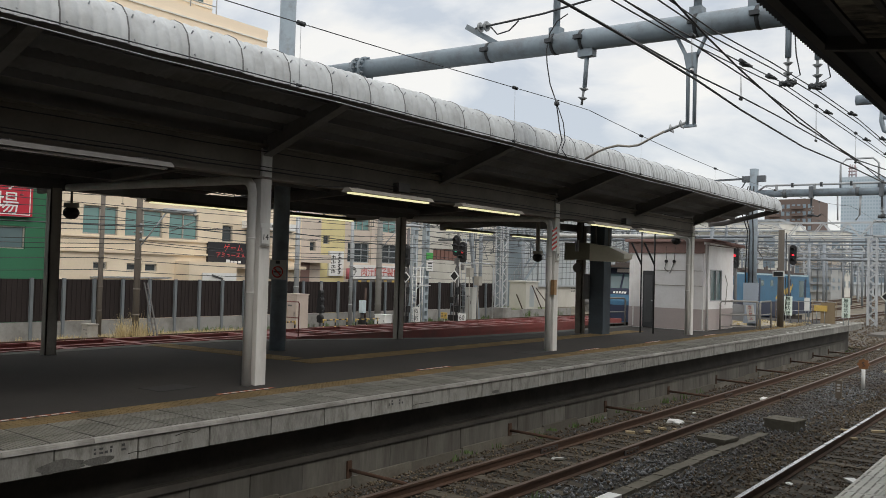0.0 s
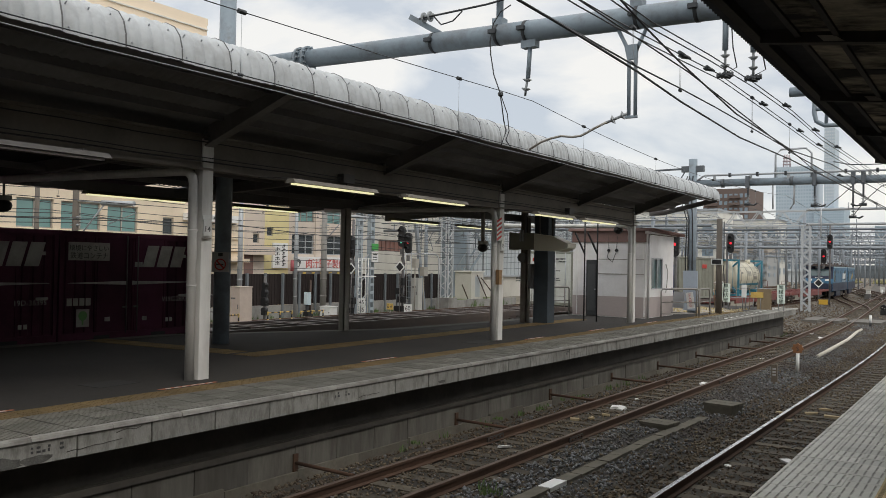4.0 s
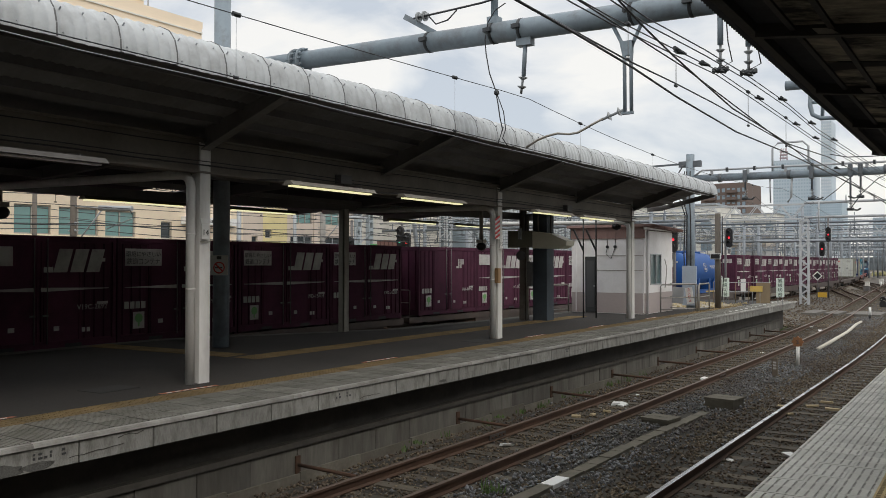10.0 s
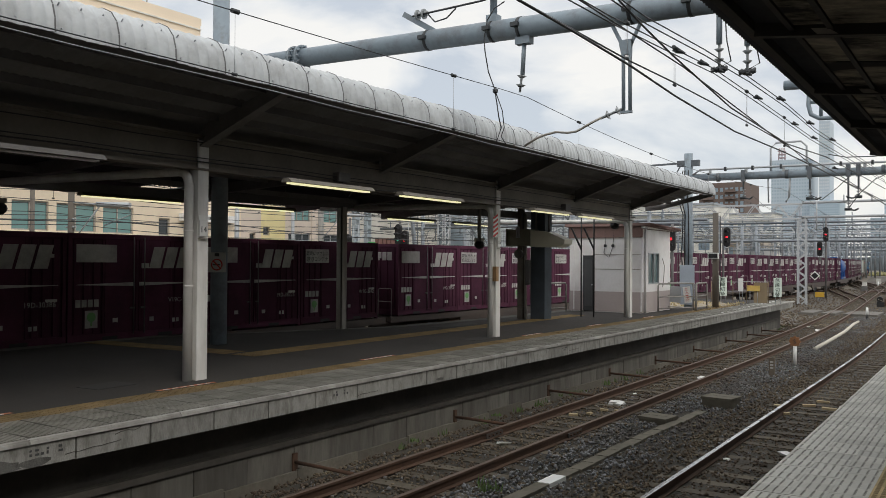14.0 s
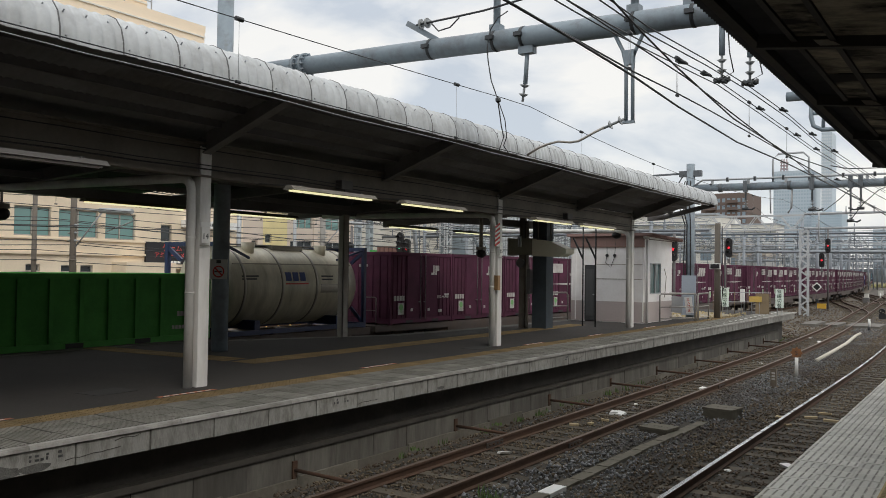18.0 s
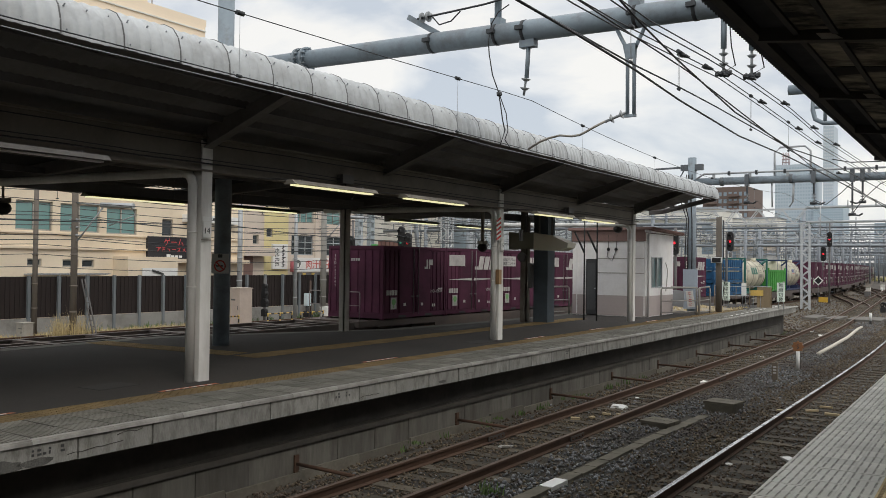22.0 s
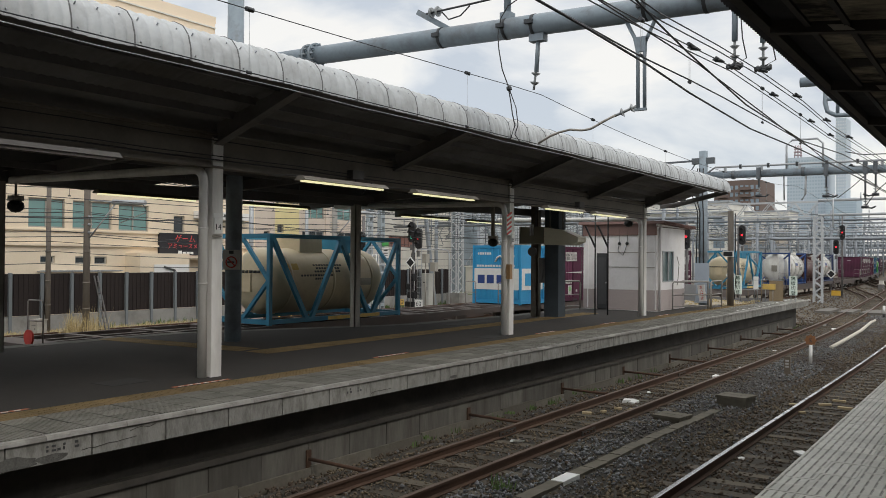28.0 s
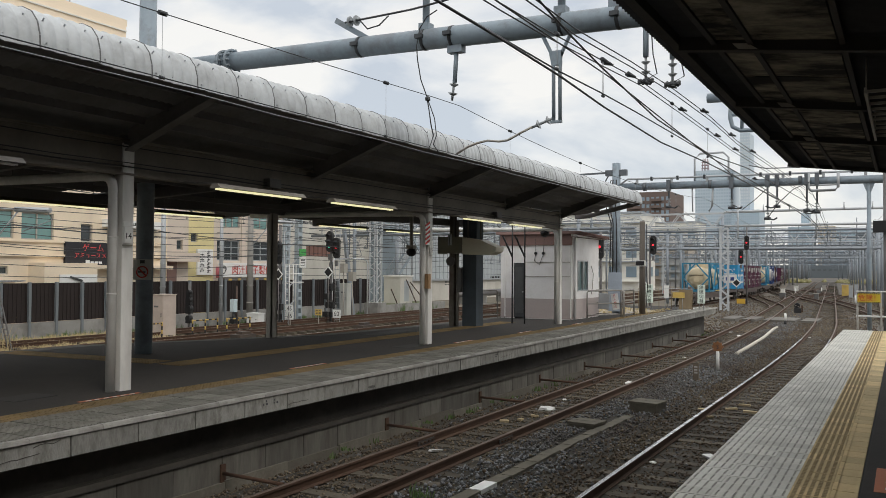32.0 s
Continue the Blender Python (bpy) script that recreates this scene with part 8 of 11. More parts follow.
def plain_gantry(y, x0, x1, z, posts):
    c = thing("pipe_gantry", "distant grey pipe gantry over the tracks", "gantry", "distant gantries")
    bm = B()
    tube(bm, (x0, y, z), (x1, y, z), 0.10, 8)
    tube(bm, (x0, y - 0.3, z + 0.55), (x1, y - 0.3, z + 0.55), 0.035, 6)
    for k in range(int((x1 - x0) / 2.4)):
        x = x0 + 1.2 + k * 2.4
        beam(bm, (x, y - 0.3, z), (x, y - 0.3, z + 0.55), 0.05, 0.05)
        q0 = ((k * 7 + int(y)) % 5) * 0.16
        if (k * 5 + int(y)) % 4:
            s = 1 if (k + int(y)) % 2 else -1
            tube(bm, (x, y - 0.1, z + 0.4 + q0), (x, y - 0.1, z - 0.8 - q0), 0.04, 6)
            beam(bm, (x, y - 0.1, z - 0.7 - q0), (x + 1.1 * s, y - 0.1, z - 0.85 - q0), 0.04, 0.04)
            path_tube(bm, [(x, y - 0.1, z - 0.1), (x + 0.7 * s, y - 0.1, z - 0.45), (x + 1.1 * s, y - 0.1, z - 0.8 - q0)], 0.025, 5)
            for q in (-0.35, -0.6):
                tube(bm, (x, y - 0.1, z + q), (x, y - 0.1, z + q + 0.07), 0.12, 8)
    part("beam", bm, HAZY_STEEL if y > 190 else MAST_GREY if int(y) % 2 else YARD_STEEL, c)
    for x in posts:
        bm = B()
        tube(bm, (x, y, GZ), (x, y, z + 1.4), 0.14, 10)
        part("post", bm, MAST_GREY, c)


rg = random.Random(5)
for k, y in enumerate((52, 58, 84, 97, 112, 128, 143, 160, 178, 197, 218, 240, 266, 295, 330, 370, 420)):
    sh = bend(y)
    if y < 70:
        plain_gantry(y, -40, -16.5, 4.3 + 0.5 * (k % 2), (-36.0, -26.5, -20.6))
    else:
        xa, xb = ((-44, 14), (-39, 12.4), (-26, 14), (-44, 3.4))[k % 4]
        plain_gantry(y, xa + sh, xb + sh, 5.0 + rg.uniform(-0.6, 1.4), [p + sh for p in (-38, -25.5, -12.4, 3.0, 12) if xa <= p <= xb])
for k, y in enumerate((83, 91, 120, 136, 151, 169, 188, 208, 229, 253)):
    sh = bend(y)
    xa, xb = ((-44, 12), (-33.5, 1.6), (-38, 10), (-18, 12))[k % 4]
    plain_gantry(y, xa + sh, xb + sh, 3.9 + 0.45 * (k % 4) + rg.uniform(-0.15, 0.15), [p + sh for p in (-33, -17.5, 1.2, 9.5) if xa <= p <= xb])
for y, z0 in ((104, 5.4), (150, 5.6), (205, 5.6)):
    truss_gantry(y, -40 + bend(y), 12 + bend(y), z0, z0 + 1.1, (-21.5 + bend(y), 9 + bend(y)))

# running wires over the two tracks
wires = thing("overhead_wires", "dark copper overhead contact and carrier wires with droppers", "wire")


def wire(pts, r=0.011, name="wire"):
    bm = B()
    path_tube(bm, pts, r, 5)
    return part(name, bm, WIRE, wires)


def over(fx, dx, z_fn, y0, y1, r=0.011, step=2.0):
    n = int((y1 - y0) / step)
    return wire([(fx(y0 + (y1 - y0) * i / n) + dx, y0 + (y1 - y0) * i / n, z_fn(y0 + (y1 - y0) * i / n)) for i in range(n + 1)], r)


def hang(lo, hi, spans):
    """Height of a carrier wire that sags between its supports."""
    def f(y):
        for a, b in zip(spans, spans[1:]):
            if y <= b:
                t = (y - a) / (b - a)
                return hi - (hi - lo) * 4 * t * (1 - t)
        return hi
    return f


SPANS = (-26.0, 12.84, 34.2, 68.0, 97.0, 128.0, 160.0)
over(line_a, 0.0, lambda y: 3.84, -4, 150, 0.007)
za = hang(4.36, 4.72, SPANS)
over(line_a, 0.0, za, -4, 150, 0.006, 1.0)
ON_END = [(0.0, 42.0), (0.0, 68.0), (0.0, 97.0), (0.0, 150.0)]


def traced(pts, r, tail_z, x_end):
    """A wire over the near line, swung from fitting to fitting, then on along the bend."""
    wire(pts + [(x_end + bend(y), y, tail_z) for _, y in ON_END], r)


traced([(-3.22, 0, 3.98), (-3.26, 5.86, 4.0), (-3.28, 7.21, 4.0), (-3.33, 8.78, 4.0), (-3.45, 10.7, 4.0), (-3.56, 14.08, 4.0), (-3.45, 17.43, 4.02), (-3.3, 25, 4.0), (-3.2, 34, 4.0)], 0.013, 4.0, -3.2)
traced([(-3.44, 0, 4.10), (-3.5, 7.9, 4.16), (-3.5, 9.15, 4.16), (-3.5, 10.8, 4.2), (-3.5, 12.4, 4.22), (-3.5, 15.25, 4.23), (-3.5, 17.9, 4.23), (-3.5, 20.3, 4.1), (-3.4, 34, 4.05)], 0.010, 4.05, -3.35)
traced([(-2.95, 3.0, 4.95), (-2.98, 8.1, 4.26), (-3.0, 9.2, 4.16), (-3.02, 10.4, 4.08), (-3.06, 11.87, 4.0), (-3.14, 16.02, 4.0), (-2.95, 19.0, 4.07), (-2.8, 34, 4.2)], 0.011, 4.1, -2.9)
for dx, dz in ((0.0, 0.0), (0.02, -0.085)):
    traced([(-3.5 + dx, 2.0, 4.42 + dz), (-3.5 + dx, 7.55, 4.50 + dz), (-3.5 + dx, 8.57, 4.53 + dz), (-3.5 + dx, 10.77, 4.64 + dz), (-3.5 + dx, 12.6, 4.74 + dz), (-3.5 + dx, 15.4, 4.74 + dz), (-3.5 + dx, 20.3, 4.72 + dz), (-3.4 + dx, 34.2, 4.9 + dz)], 0.008, 4.8, -3.4)
    traced([(-3.1 + dx, 2.0, 4.44 + dz), (-3.1 + dx, 7.6, 4.46 + dz), (-3.1 + dx, 8.6, 4.46 + dz), (-3.1 + dx, 10.7, 4.57 + dz), (-3.1 + dx, 13.0, 4.65 + dz), (-3.1 + dx, 15.8, 4.68 + dz), (-3.1 + dx, 18.6, 4.62 + dz), (-3.0 + dx, 34.2, 4.8 + dz)], 0.008, 4.7, -3.0)
traced([(-4.6, 3.0, 5.62), (-4.3, 9.0, 5.1), (-3.9, 12.4, 4.78), (-3.35, 17.0, 4.1), (-3.2, 22, 4.02)], 0.011, 4.0, -3.2)
zd = lambda y: 4.50 + 0.24 * min(1.0, max(0.0, (y - 7.5) / 5.0))
for fx, dx, z_top, z_low, ys in ((line_a, 0.0, za, 3.84, (6.27, 10.61, 15.15, 19.26, 24, 29)), (line_b, -0.37, zd, 4.17, (9.1, 10.8, 14.6, 17.6))):
    for y in ys:
        bm = B()
        x, zt = fx(y) + dx, z_top(y)
        for q in ((0.0,) if dx == 0 else (-0.022, 0.022)):
            tube(bm, (x, y + q, z_low), (x, y + q, zt), 0.0026, 4)
        d = part("dropper", bm, GALV, wires, "thin pale dropper")
        bm = B()
        tube(bm, (x, y - 0.05, zt), (x, y + 0.05, zt), 0.028, 6)
        part("dropper_clip", bm, CLAMP, d)
        bm = B()
        tube(bm, (x, y - 0.03, z_low), (x, y + 0.03, z_low), 0.02, 6)
        part("dropper_clip", bm, CLAMP, d)
for x, y, z in ((-3.48, 10.9, 4.64), (-3.48, 12.0, 4.70), (-3.46, 12.75, 4.74), (-3.08, 12.8, 4.66), (-3.08, 15.2, 4.68), (-3.46, 15.2, 4.74), (-3.06, 17.8, 4.63), (-3.46, 18.4, 4.73), (-3.46, 20.6, 4.72), (-3.05, 20.4, 4.62), (-3.3, 22.5, 4.2)):
    bm = B()
    for k in range(3):
        tube(bm, (x - 0.06, y + 0.055 * (k - 1), z), (x + 0.07, y + 0.055 * (k - 1), z - 0.03), 0.015, 6)
    tube(bm, (x, y - 0.10, z + 0.01), (x, y + 0.10, z + 0.01), 0.021, 8)
    part("wire_clamp", bm, CLAMP, wires, "dark bolted wire clamp")
wire([(-9.05, 12.7, 6.40), (-8.3, 12.7, 6.42), (-7.6, 12.72, 6.45), (-6.0, 12.76, 6.62), (-3.0, 12.84, 7.0)], 0.02, "strain_wire")
wire([(-8.7, 12.7, 6.38), (-8.55, 12.7, 6.22), (-8.3, 12.7, 6.25), (-8.1, 12.7, 6.4)], 0.014, "loop")
wire([(-7.10, 12.7, 6.36), (-7.28, 12.65, 6.25), (-7.39, 12.6, 6.05), (-7.45, 12.6, 5.75), (-7.43, 12.6, 5.51), (-7.36, 12.6, 5.15), (-7.24, 12.6, 4.85), (-7.19, 12.6, 4.6), (-7.15, 12.6, 4.35), (-7.10, 12.6, 4.15), (-7.19, 12.6, 3.92)], 0.011, "jumper")
wire([(-7.22, 12.6, 4.80), (-7.08, 12.6, 4.45), (-7.04, 12.6, 4.15), (-7.10, 12.6, 4.0), (-7.0, 12.6, 3.86)], 0.009, "jumper")
bm = B()
bmesh.ops.create_icosphere(bm, subdivisions=1, radius=0.055, matrix=Matrix.Translation((-7.22, 12.6, 4.80)))
part("jumper_clamp", bm, CLAMP, wires)

c = thing("loop_bracket", "blue-grey bent pipe bracket carrying wires over the near line", "bracket")
bm = B()
tube(bm, (-3.98, 20.0, 5.85), (6.0, 20.0, 5.60), 0.11, 14)
part("arm", bm, PIPE_BLUE, c)
bm = B()
path_tube(bm, [(-3.45, 20.0, 5.8), (-3.47, 20.0, 5.35), (-3.42, 20.0, 5.15), (-3.25, 20.0, 5.05), (-2.4, 20.0, 5.02)], 0.05, 8)
path_tube(bm, [(-3.2, 20.0, 5.8), (-3.22, 20.0, 5.05)], 0.04, 8)
path_tube(bm, [(-3.45, 20.0, 5.42), (-2.3, 20.0, 5.38)], 0.04, 8)
part("loop", bm, PIPE_BLUE, c)
bm = B()
tube(bm, (6.0, 20.0, -1.4), (6.0, 20.0, 6.4), 0.16, 12)
part("pole", bm, PIPE_BLUE, c)

# wires and poles beside the rear lines
rear = thing("rear_wires", "thin dark overhead wires along the rear lines", "wire")
rg = random.Random(11)
for x, z, d in ((-18.5, 3.9, 0), (-18.5, 4.6, 0.35), (-22.8, 3.9, 0), (-22.8, 4.5, 0.3), (-26.6, 3.9, 0.0), (-26.6, 4.6, 0.3), (-29.6, 2.6, 0.25), (-29.6, 3.1, 0.3), (-30.4, 3.6, 0.3),
                (-32.6, 2.0, 0.25), (-32.6, 2.5, 0.25), (-33.0, 4.2, 0.3), (-33.0, 4.9, 0.3), (-29.4, 5.2, 0.35), (-33.0, 1.55, 0.2), (-20.6, 4.3, 0.3), (-21.4, 3.0, 0.25), (-24.6, 4.15, 0.3), (-28.0, 3.35, 0.25), (-31.4, 2.9, 0.3), (-32.0, 3.75, 0.25), (-33.0, 5.6, 0.3), (-31.0, 4.6, 0.3)):
    bm = B()
    stops = (-8, 19.3, 37.3, 60, 90)
    hs = [z + rg.uniform(-0.08, 0.08) for _ in stops]
    pts = []
    for i in range(4):
        pts += sag((x, stops[i], hs[i]), (x, stops[i + 1], hs[i + 1]), d, 8)[:-1]
    path_tube(bm, pts, 0.014 if d else 0.012, 4)
    part("wire", bm, WIRE, rear)


for x, zt in ((-18.5, 4.35), (-22.8, 4.3), (-26.6, 4.4)):
    for y in (9.5, 13.0, 16.5, 22.5, 26.0, 29.5, 33.0, 41.0, 45.5, 50.0):
        bm = B()
        tube(bm, (x, y, 3.9), (x, y, zt + 0.1), 0.007, 4)
        tube(bm, (x, y - 0.05, zt + 0.1), (x, y + 0.05, zt + 0.1), 0.025, 6)
        tube(bm, (x, y - 0.05, 3.9), (x, y + 0.05, 3.9), 0.02, 6)
        part("dropper", bm, WIRE, rear)


def line_pole(x, y, h, r, m, arm=None, label="grey concrete line pole with a cantilever arm"):
    c = thing("line_pole", label, "pole", "poles beside the rear lines", pose(x, y, GZ))
    bm = B()
    tube(bm, (0, 0, 0), (0, 0, h), r, 12, r * 0.8)
    part("pole", bm, m, c)
    if arm:
        bm = B()
        tube(bm, (0, 0, arm), (1.2, 0.3, arm - 0.1), 0.035, 8)
        tube(bm, (1.2, 0.3, arm - 0.1), (2.6, 0.7, arm - 0.15), 0.10, 10)
        path_tube(bm, [(0, 0, arm - 1.6), (1.3, 0.35, arm - 0.15)], 0.03, 6)
        path_tube(bm, [(2.5, 0.68, arm - 0.2), (2.7, 0.7, arm - 0.5), (1.5, 0.4, arm - 0.9)], 0.02, 6)
        part("cantilever", bm, GALV, c)
        for q in (0.15, 0.45, 0.75):
            bm = B()
            insulator(bm, (-0.35, 0, arm - 0.5 - q), (0.35, 0, arm - 0.5 - q), 2, 0.06)
            part("insulator", bm, INSUL, c)
    for z in (1.2, 2.2, 3.4):
        bm = B()
        tube(bm, (0, 0, z), (0, 0, z + 0.06), r * 1.06, 12)
        part("band", bm, m, c)


TIMBER = MATS["old_timber"]
POLE_GREY = mat("concrete_pole", (0.30, 0.29, 0.27), 0.8, var=0.1)
line_pole(-29.6, 19.1, 9.0, 0.135, TIMBER, 5.42, "weathered brown line pole with a cantilever arm")
line_pole(-32.9, 19.5, 6.3, 0.115, TIMBER, None, "weathered timber pole with thin wires")
line_pole(-33.3, 17.6, 8.0, 0.15, POLE_GREY, None, "grey concrete pole with a lamp")
line_pole(-33.1, 30.78, 8.0, 0.14, GALV, None, "grey steel line pole with a small plate")
line_pole(-33.1, 37.3, 8.0, 0.19, POLE_GREY, 6.0)
line_pole(-33.1, 34.95, 8.2, 0.11, GALV, None, "slim grey steel line pole with insulators")
c = thing("pole_ladder", "narrow steel ladder leaning on a pole", "ladder", "", pose(-29.45, 19.3, GZ))
bm = B()
for dx in (-0.11, 0.11):
    beam(bm, (dx + 0.5, 0.4, 0), (dx, 0.1, 2.5), 0.03, 0.05)
for k in range(10):
    t = (k + 1) / 11
    beam(bm, (-0.11 + 0.5 * (1 - t), 0.4 - 0.3 * t, 2.5 * t), (0.11 + 0.5 * (1 - t), 0.4 - 0.3 * t, 2.5 * t), 0.02, 0.02)
part("ladder", bm, STEEL_DARK, c)
for x, y, h in ((-32.6, 49.7, 8.2),):
    c = thing("lattice_mast", "pale grey lattice mast with many cross arms", "mast", "lattice masts", pose(x, y, GZ + 0.85))
    boxpart("footing", (-0.55, 0.55, -0.55, 0.55, -0.85, 0.0), CONCRETE, c)
    bm = B()
    for dx in (-0.3, 0.3):
        for dy in (-0.3, 0.3):
            beam(bm, (dx, dy, 0), (dx, dy, h), 0.08, 0.08)
    for k in range(int(h / 0.42)):
        q = 0.3 if k % 2 else -0.3
        beam(bm, (q, -0.3, k * 0.42), (-q, -0.3, k * 0.42 + 0.42), 0.04, 0.05)
        beam(bm, (0.3, q, k * 0.42), (0.3, -q, k * 0.42 + 0.42), 0.04, 0.05)
    part("lattice", bm, PALE_STEEL, c)
    for k in range(4):
        bm = B()
        beam(bm, (-1.0, -0.32, h - 1.1 - 0.55 * k), (2.6 - 0.3 * k, -0.32, h - 1.1 - 0.55 * k), 0.08, 0.08)
        arm = part("cross_arm", bm, PALE_STEEL, c)
        for q in (-0.8, 0.9, 1.6, 2.2):
            bm = B()
            insulator(bm, (q, -0.32, h - 1.1 - 0.55 * k), (q, -0.32, h - 0.8 - 0.55 * k), 2, 0.07)
            part("insulator", bm, INSUL, arm)
# twin portal columns with a ladder cage beside the signal
c = thing("portal_column", "pair of blue-grey steel portal columns with batten plates", "mast", "", pose(-33.0, 40.95, GZ))
for dy in (-0.55, 0.62):
    bm = B()
    for q in (-0.20, 0.14):
        box(bm, -0.15, 0.15, dy + q, dy + q + 0.06, 0, 8.0)
    for k in range(16):
        box(bm, 0.10, 0.14, dy - 0.14, dy + 0.14, 0.25 + k * 0.5, 0.45 + k * 0.5)
    part("column", bm, mat("portal_grey", (0.36, 0.42, 0.46), 0.55, var=0.14, dirt=(0.22, 0.24, 0.25), dirt_amount=0.5), c)
bm = B()
for k in range(6):
    beam(bm, (0, -0.4, 0.8 + 1.2 * k), (0, 0.5, 1.4 + 1.2 * k), 0.06, 0.06)
part("brace", bm, GALV, c)
c = thing("ladder_cage", "white steel ladder with a working cage", "ladder", "", pose(-32.0, 39.6, GZ))
bm = B()
for dy in (-0.45, -0.1, 0.25, 0.5):
    tube(bm, (0, dy, 0), (0, dy, 3.5), 0.025, 6)
for k in range(10):
    beam(bm, (0, -0.45, 0.3 + 0.34 * k), (0, -0.1, 0.3 + 0.34 * k), 0.03, 0.03)
for z in (2.4, 2.9, 3.45):
    path_tube(bm, [(0, -0.45, z), (0, 0.5, z), (0.6, 0.5, z), (0.6, -0.45, z), (0, -0.45, z)], 0.022, 5)
part("frame", bm, WHITE, c)
c = thing("exit_board", "green and white board on a portal column", "sign", "", pose(-32.8, 41.72, 0))
boxpart("green_plate", (0, 0.04, -0.32, 0.32, 2.60, 3.02), mat("board_green", (0.06, 0.36, 0.08), 0.5), c)
b = boxpart("white_plate", (0, 0.04, -0.32, 0.32, 1.86, 2.52), WHITE, c)
marks("writing", [(-0.22, 0.2, 2.0, 2.06), (-0.22, 0.22, 2.14, 2.2), (-0.2, 0.2, 2.3, 2.38)], DARK_MARK, b, 0.042)
c = thing("pipe_arch", "grey bent pipe arch beside the signal", "bracket")
bm = B()
path_tube(bm, [(-32.0, 43.75, GZ), (-32.0, 43.75, 2.2), (-32.0, 43.95, 2.42), (-32.0, 44.3, 2.46), (-32.0, 47.3, 2.46), (-32.0, 47.65, 2.36), (-32.0, 47.8, 2.1), (-32.0, 47.8, GZ)], 0.055, 8)
part("pipe", bm, PALE_STEEL, c)
c = thing("raking_post", "leaning dark steel post behind the signal", "post")
bm = B()
beam(bm, (-33.0, 46.35, 4.9), (-33.0, 47.55, GZ), 0.18, 0.26)
part("post", bm, MAST_GREY, c)
for y, z in ((45.0, 1.55), (46.0, 1.0)):
    c = thing("wall_box", "small grey equipment box on a bracket", "box", "equipment boxes", pose(-32.0, y, 0))
    boxpart("case", (-0.18, 0.18, -0.2, 0.2, z, z + 0.6), STEEL_GREY, c)
    bm = B()
    tube(bm, (0, 0, GZ), (0, 0, z), 0.04, 6)
    part("stake", bm, STEEL_GREY, c)

# the web of wires far along the line
far_web = thing("far_wires", "dense web of thin overhead wires along the yard", "wire")
rg = random.Random(17)
for k, x in enumerate((-38, -34.5, -30, -26.2, -22.4, -19.8, -16.6, -13.0, -9.5, 0.6, 4.2, 7.8, 11.5)):
    for z, d in ((3.95, 0.0), (5.0, 0.75), (6.3, 0.5)):
        bm = B()
        ys = (62 if x > -16 else 40, 84, 112, 143, 178, 218, 266, 330)
        hs = [z + rg.uniform(-0.1, 0.3) for _ in ys]
        pts = []
        for i in range(len(ys) - 1):
            pts += sag((x + bend(ys[i]), ys[i], hs[i]), (x + bend(ys[i + 1]), ys[i + 1], hs[i + 1]), d, 6)[:-1]
        path_tube(bm, pts, 0.014, 4)
        part("wire", bm, WIRE, far_web)

# masts between the far tracks
# steel grey with some distance haze mixed into the colour
YARD_MAST = mat("yard_mast", (0.17, 0.18, 0.19), 0.6, var=0.15)
base = thing("yard_mast", "thin grey overhead line mast far along the yard", "mast", "yard masts", pose(0, 0, GZ))
bm = B()
tube(bm, (0, 0, 0), (0, 0, 9.6), 0.16, 8, 0.12)
part("pole", bm, YARD_MAST, base)
bm = B()
beam(bm, (-1.9, 0, 7.9), (1.9, 0, 7.9), 0.09, 0.12)
part("cross_arm", bm, YARD_MAST, base)
for s in (-1, 1):
    bm = B()
    path_tube(bm, [(s * 1.7, 0, 7.9), (s * 1.7, 0, 6.6), (s * 0.3, 0, 6.4)], 0.04, 5)
    part("steady_arm", bm, YARD_MAST, base)
spots = []
for x in (-36.2, -28.1, -21.0, -11.2, -7.6, 2.4, 6.0, 9.6):
    for k in range(8):
        y = 128 + 27 * k + rg.uniform(-8, 8)
        mx = x + bend(y) + rg.uniform(-0.3, 0.3)
        if abs(mx - freight_x(y)) > 3.0 and abs(mx - line_a(y)) > 2.2 and abs(mx - line_b(y)) > 2.2:
            spots.append((mx, y))
base.matrix_world = pose(spots[0][0], spots[0][1], GZ)
for x, y in spots[1:]:
    copy_thing(base, pose(x, y, GZ, 0, 0, rg.uniform(-6, 6)))

# paler, bluer version of the yard mast colour, imitating haze further out
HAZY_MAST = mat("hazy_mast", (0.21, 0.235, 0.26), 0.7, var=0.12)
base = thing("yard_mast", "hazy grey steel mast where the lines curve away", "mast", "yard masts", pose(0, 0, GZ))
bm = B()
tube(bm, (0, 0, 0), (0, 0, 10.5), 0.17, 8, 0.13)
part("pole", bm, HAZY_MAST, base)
bm = B()
beam(bm, (-2.6, 0, 8.2), (2.6, 0, 8.2), 0.10, 0.14)
beam(bm, (-2.6, 0, 6.9), (2.6, 0, 6.9), 0.06, 0.06)
part("cross_arm", bm, HAZY_MAST, base)
spots = []
rg = random.Random(61)
for k in range(38):
    y = 225 + 3.6 * k
    x = -36 + (k * 13.7) % 44 + rg.uniform(-1, 1) + 0.5 * bend(y) * (1 if k % 3 else 0)
    if all(abs(x - f(y)) > 2.0 for f in (freight_x, line_a, line_b)):
        spots.append((x, y))
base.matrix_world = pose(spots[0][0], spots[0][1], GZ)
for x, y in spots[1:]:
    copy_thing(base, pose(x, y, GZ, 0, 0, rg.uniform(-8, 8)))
VERGE = mat("verge_grass", (0.20, 0.19, 0.085), 0.95, var=0.5, scale=1.5, grain=30, bump=0.6, dirt=(0.30, 0.26, 0.15), dirt_amount=0.7, dirt_scale=0.4)
bm = B()
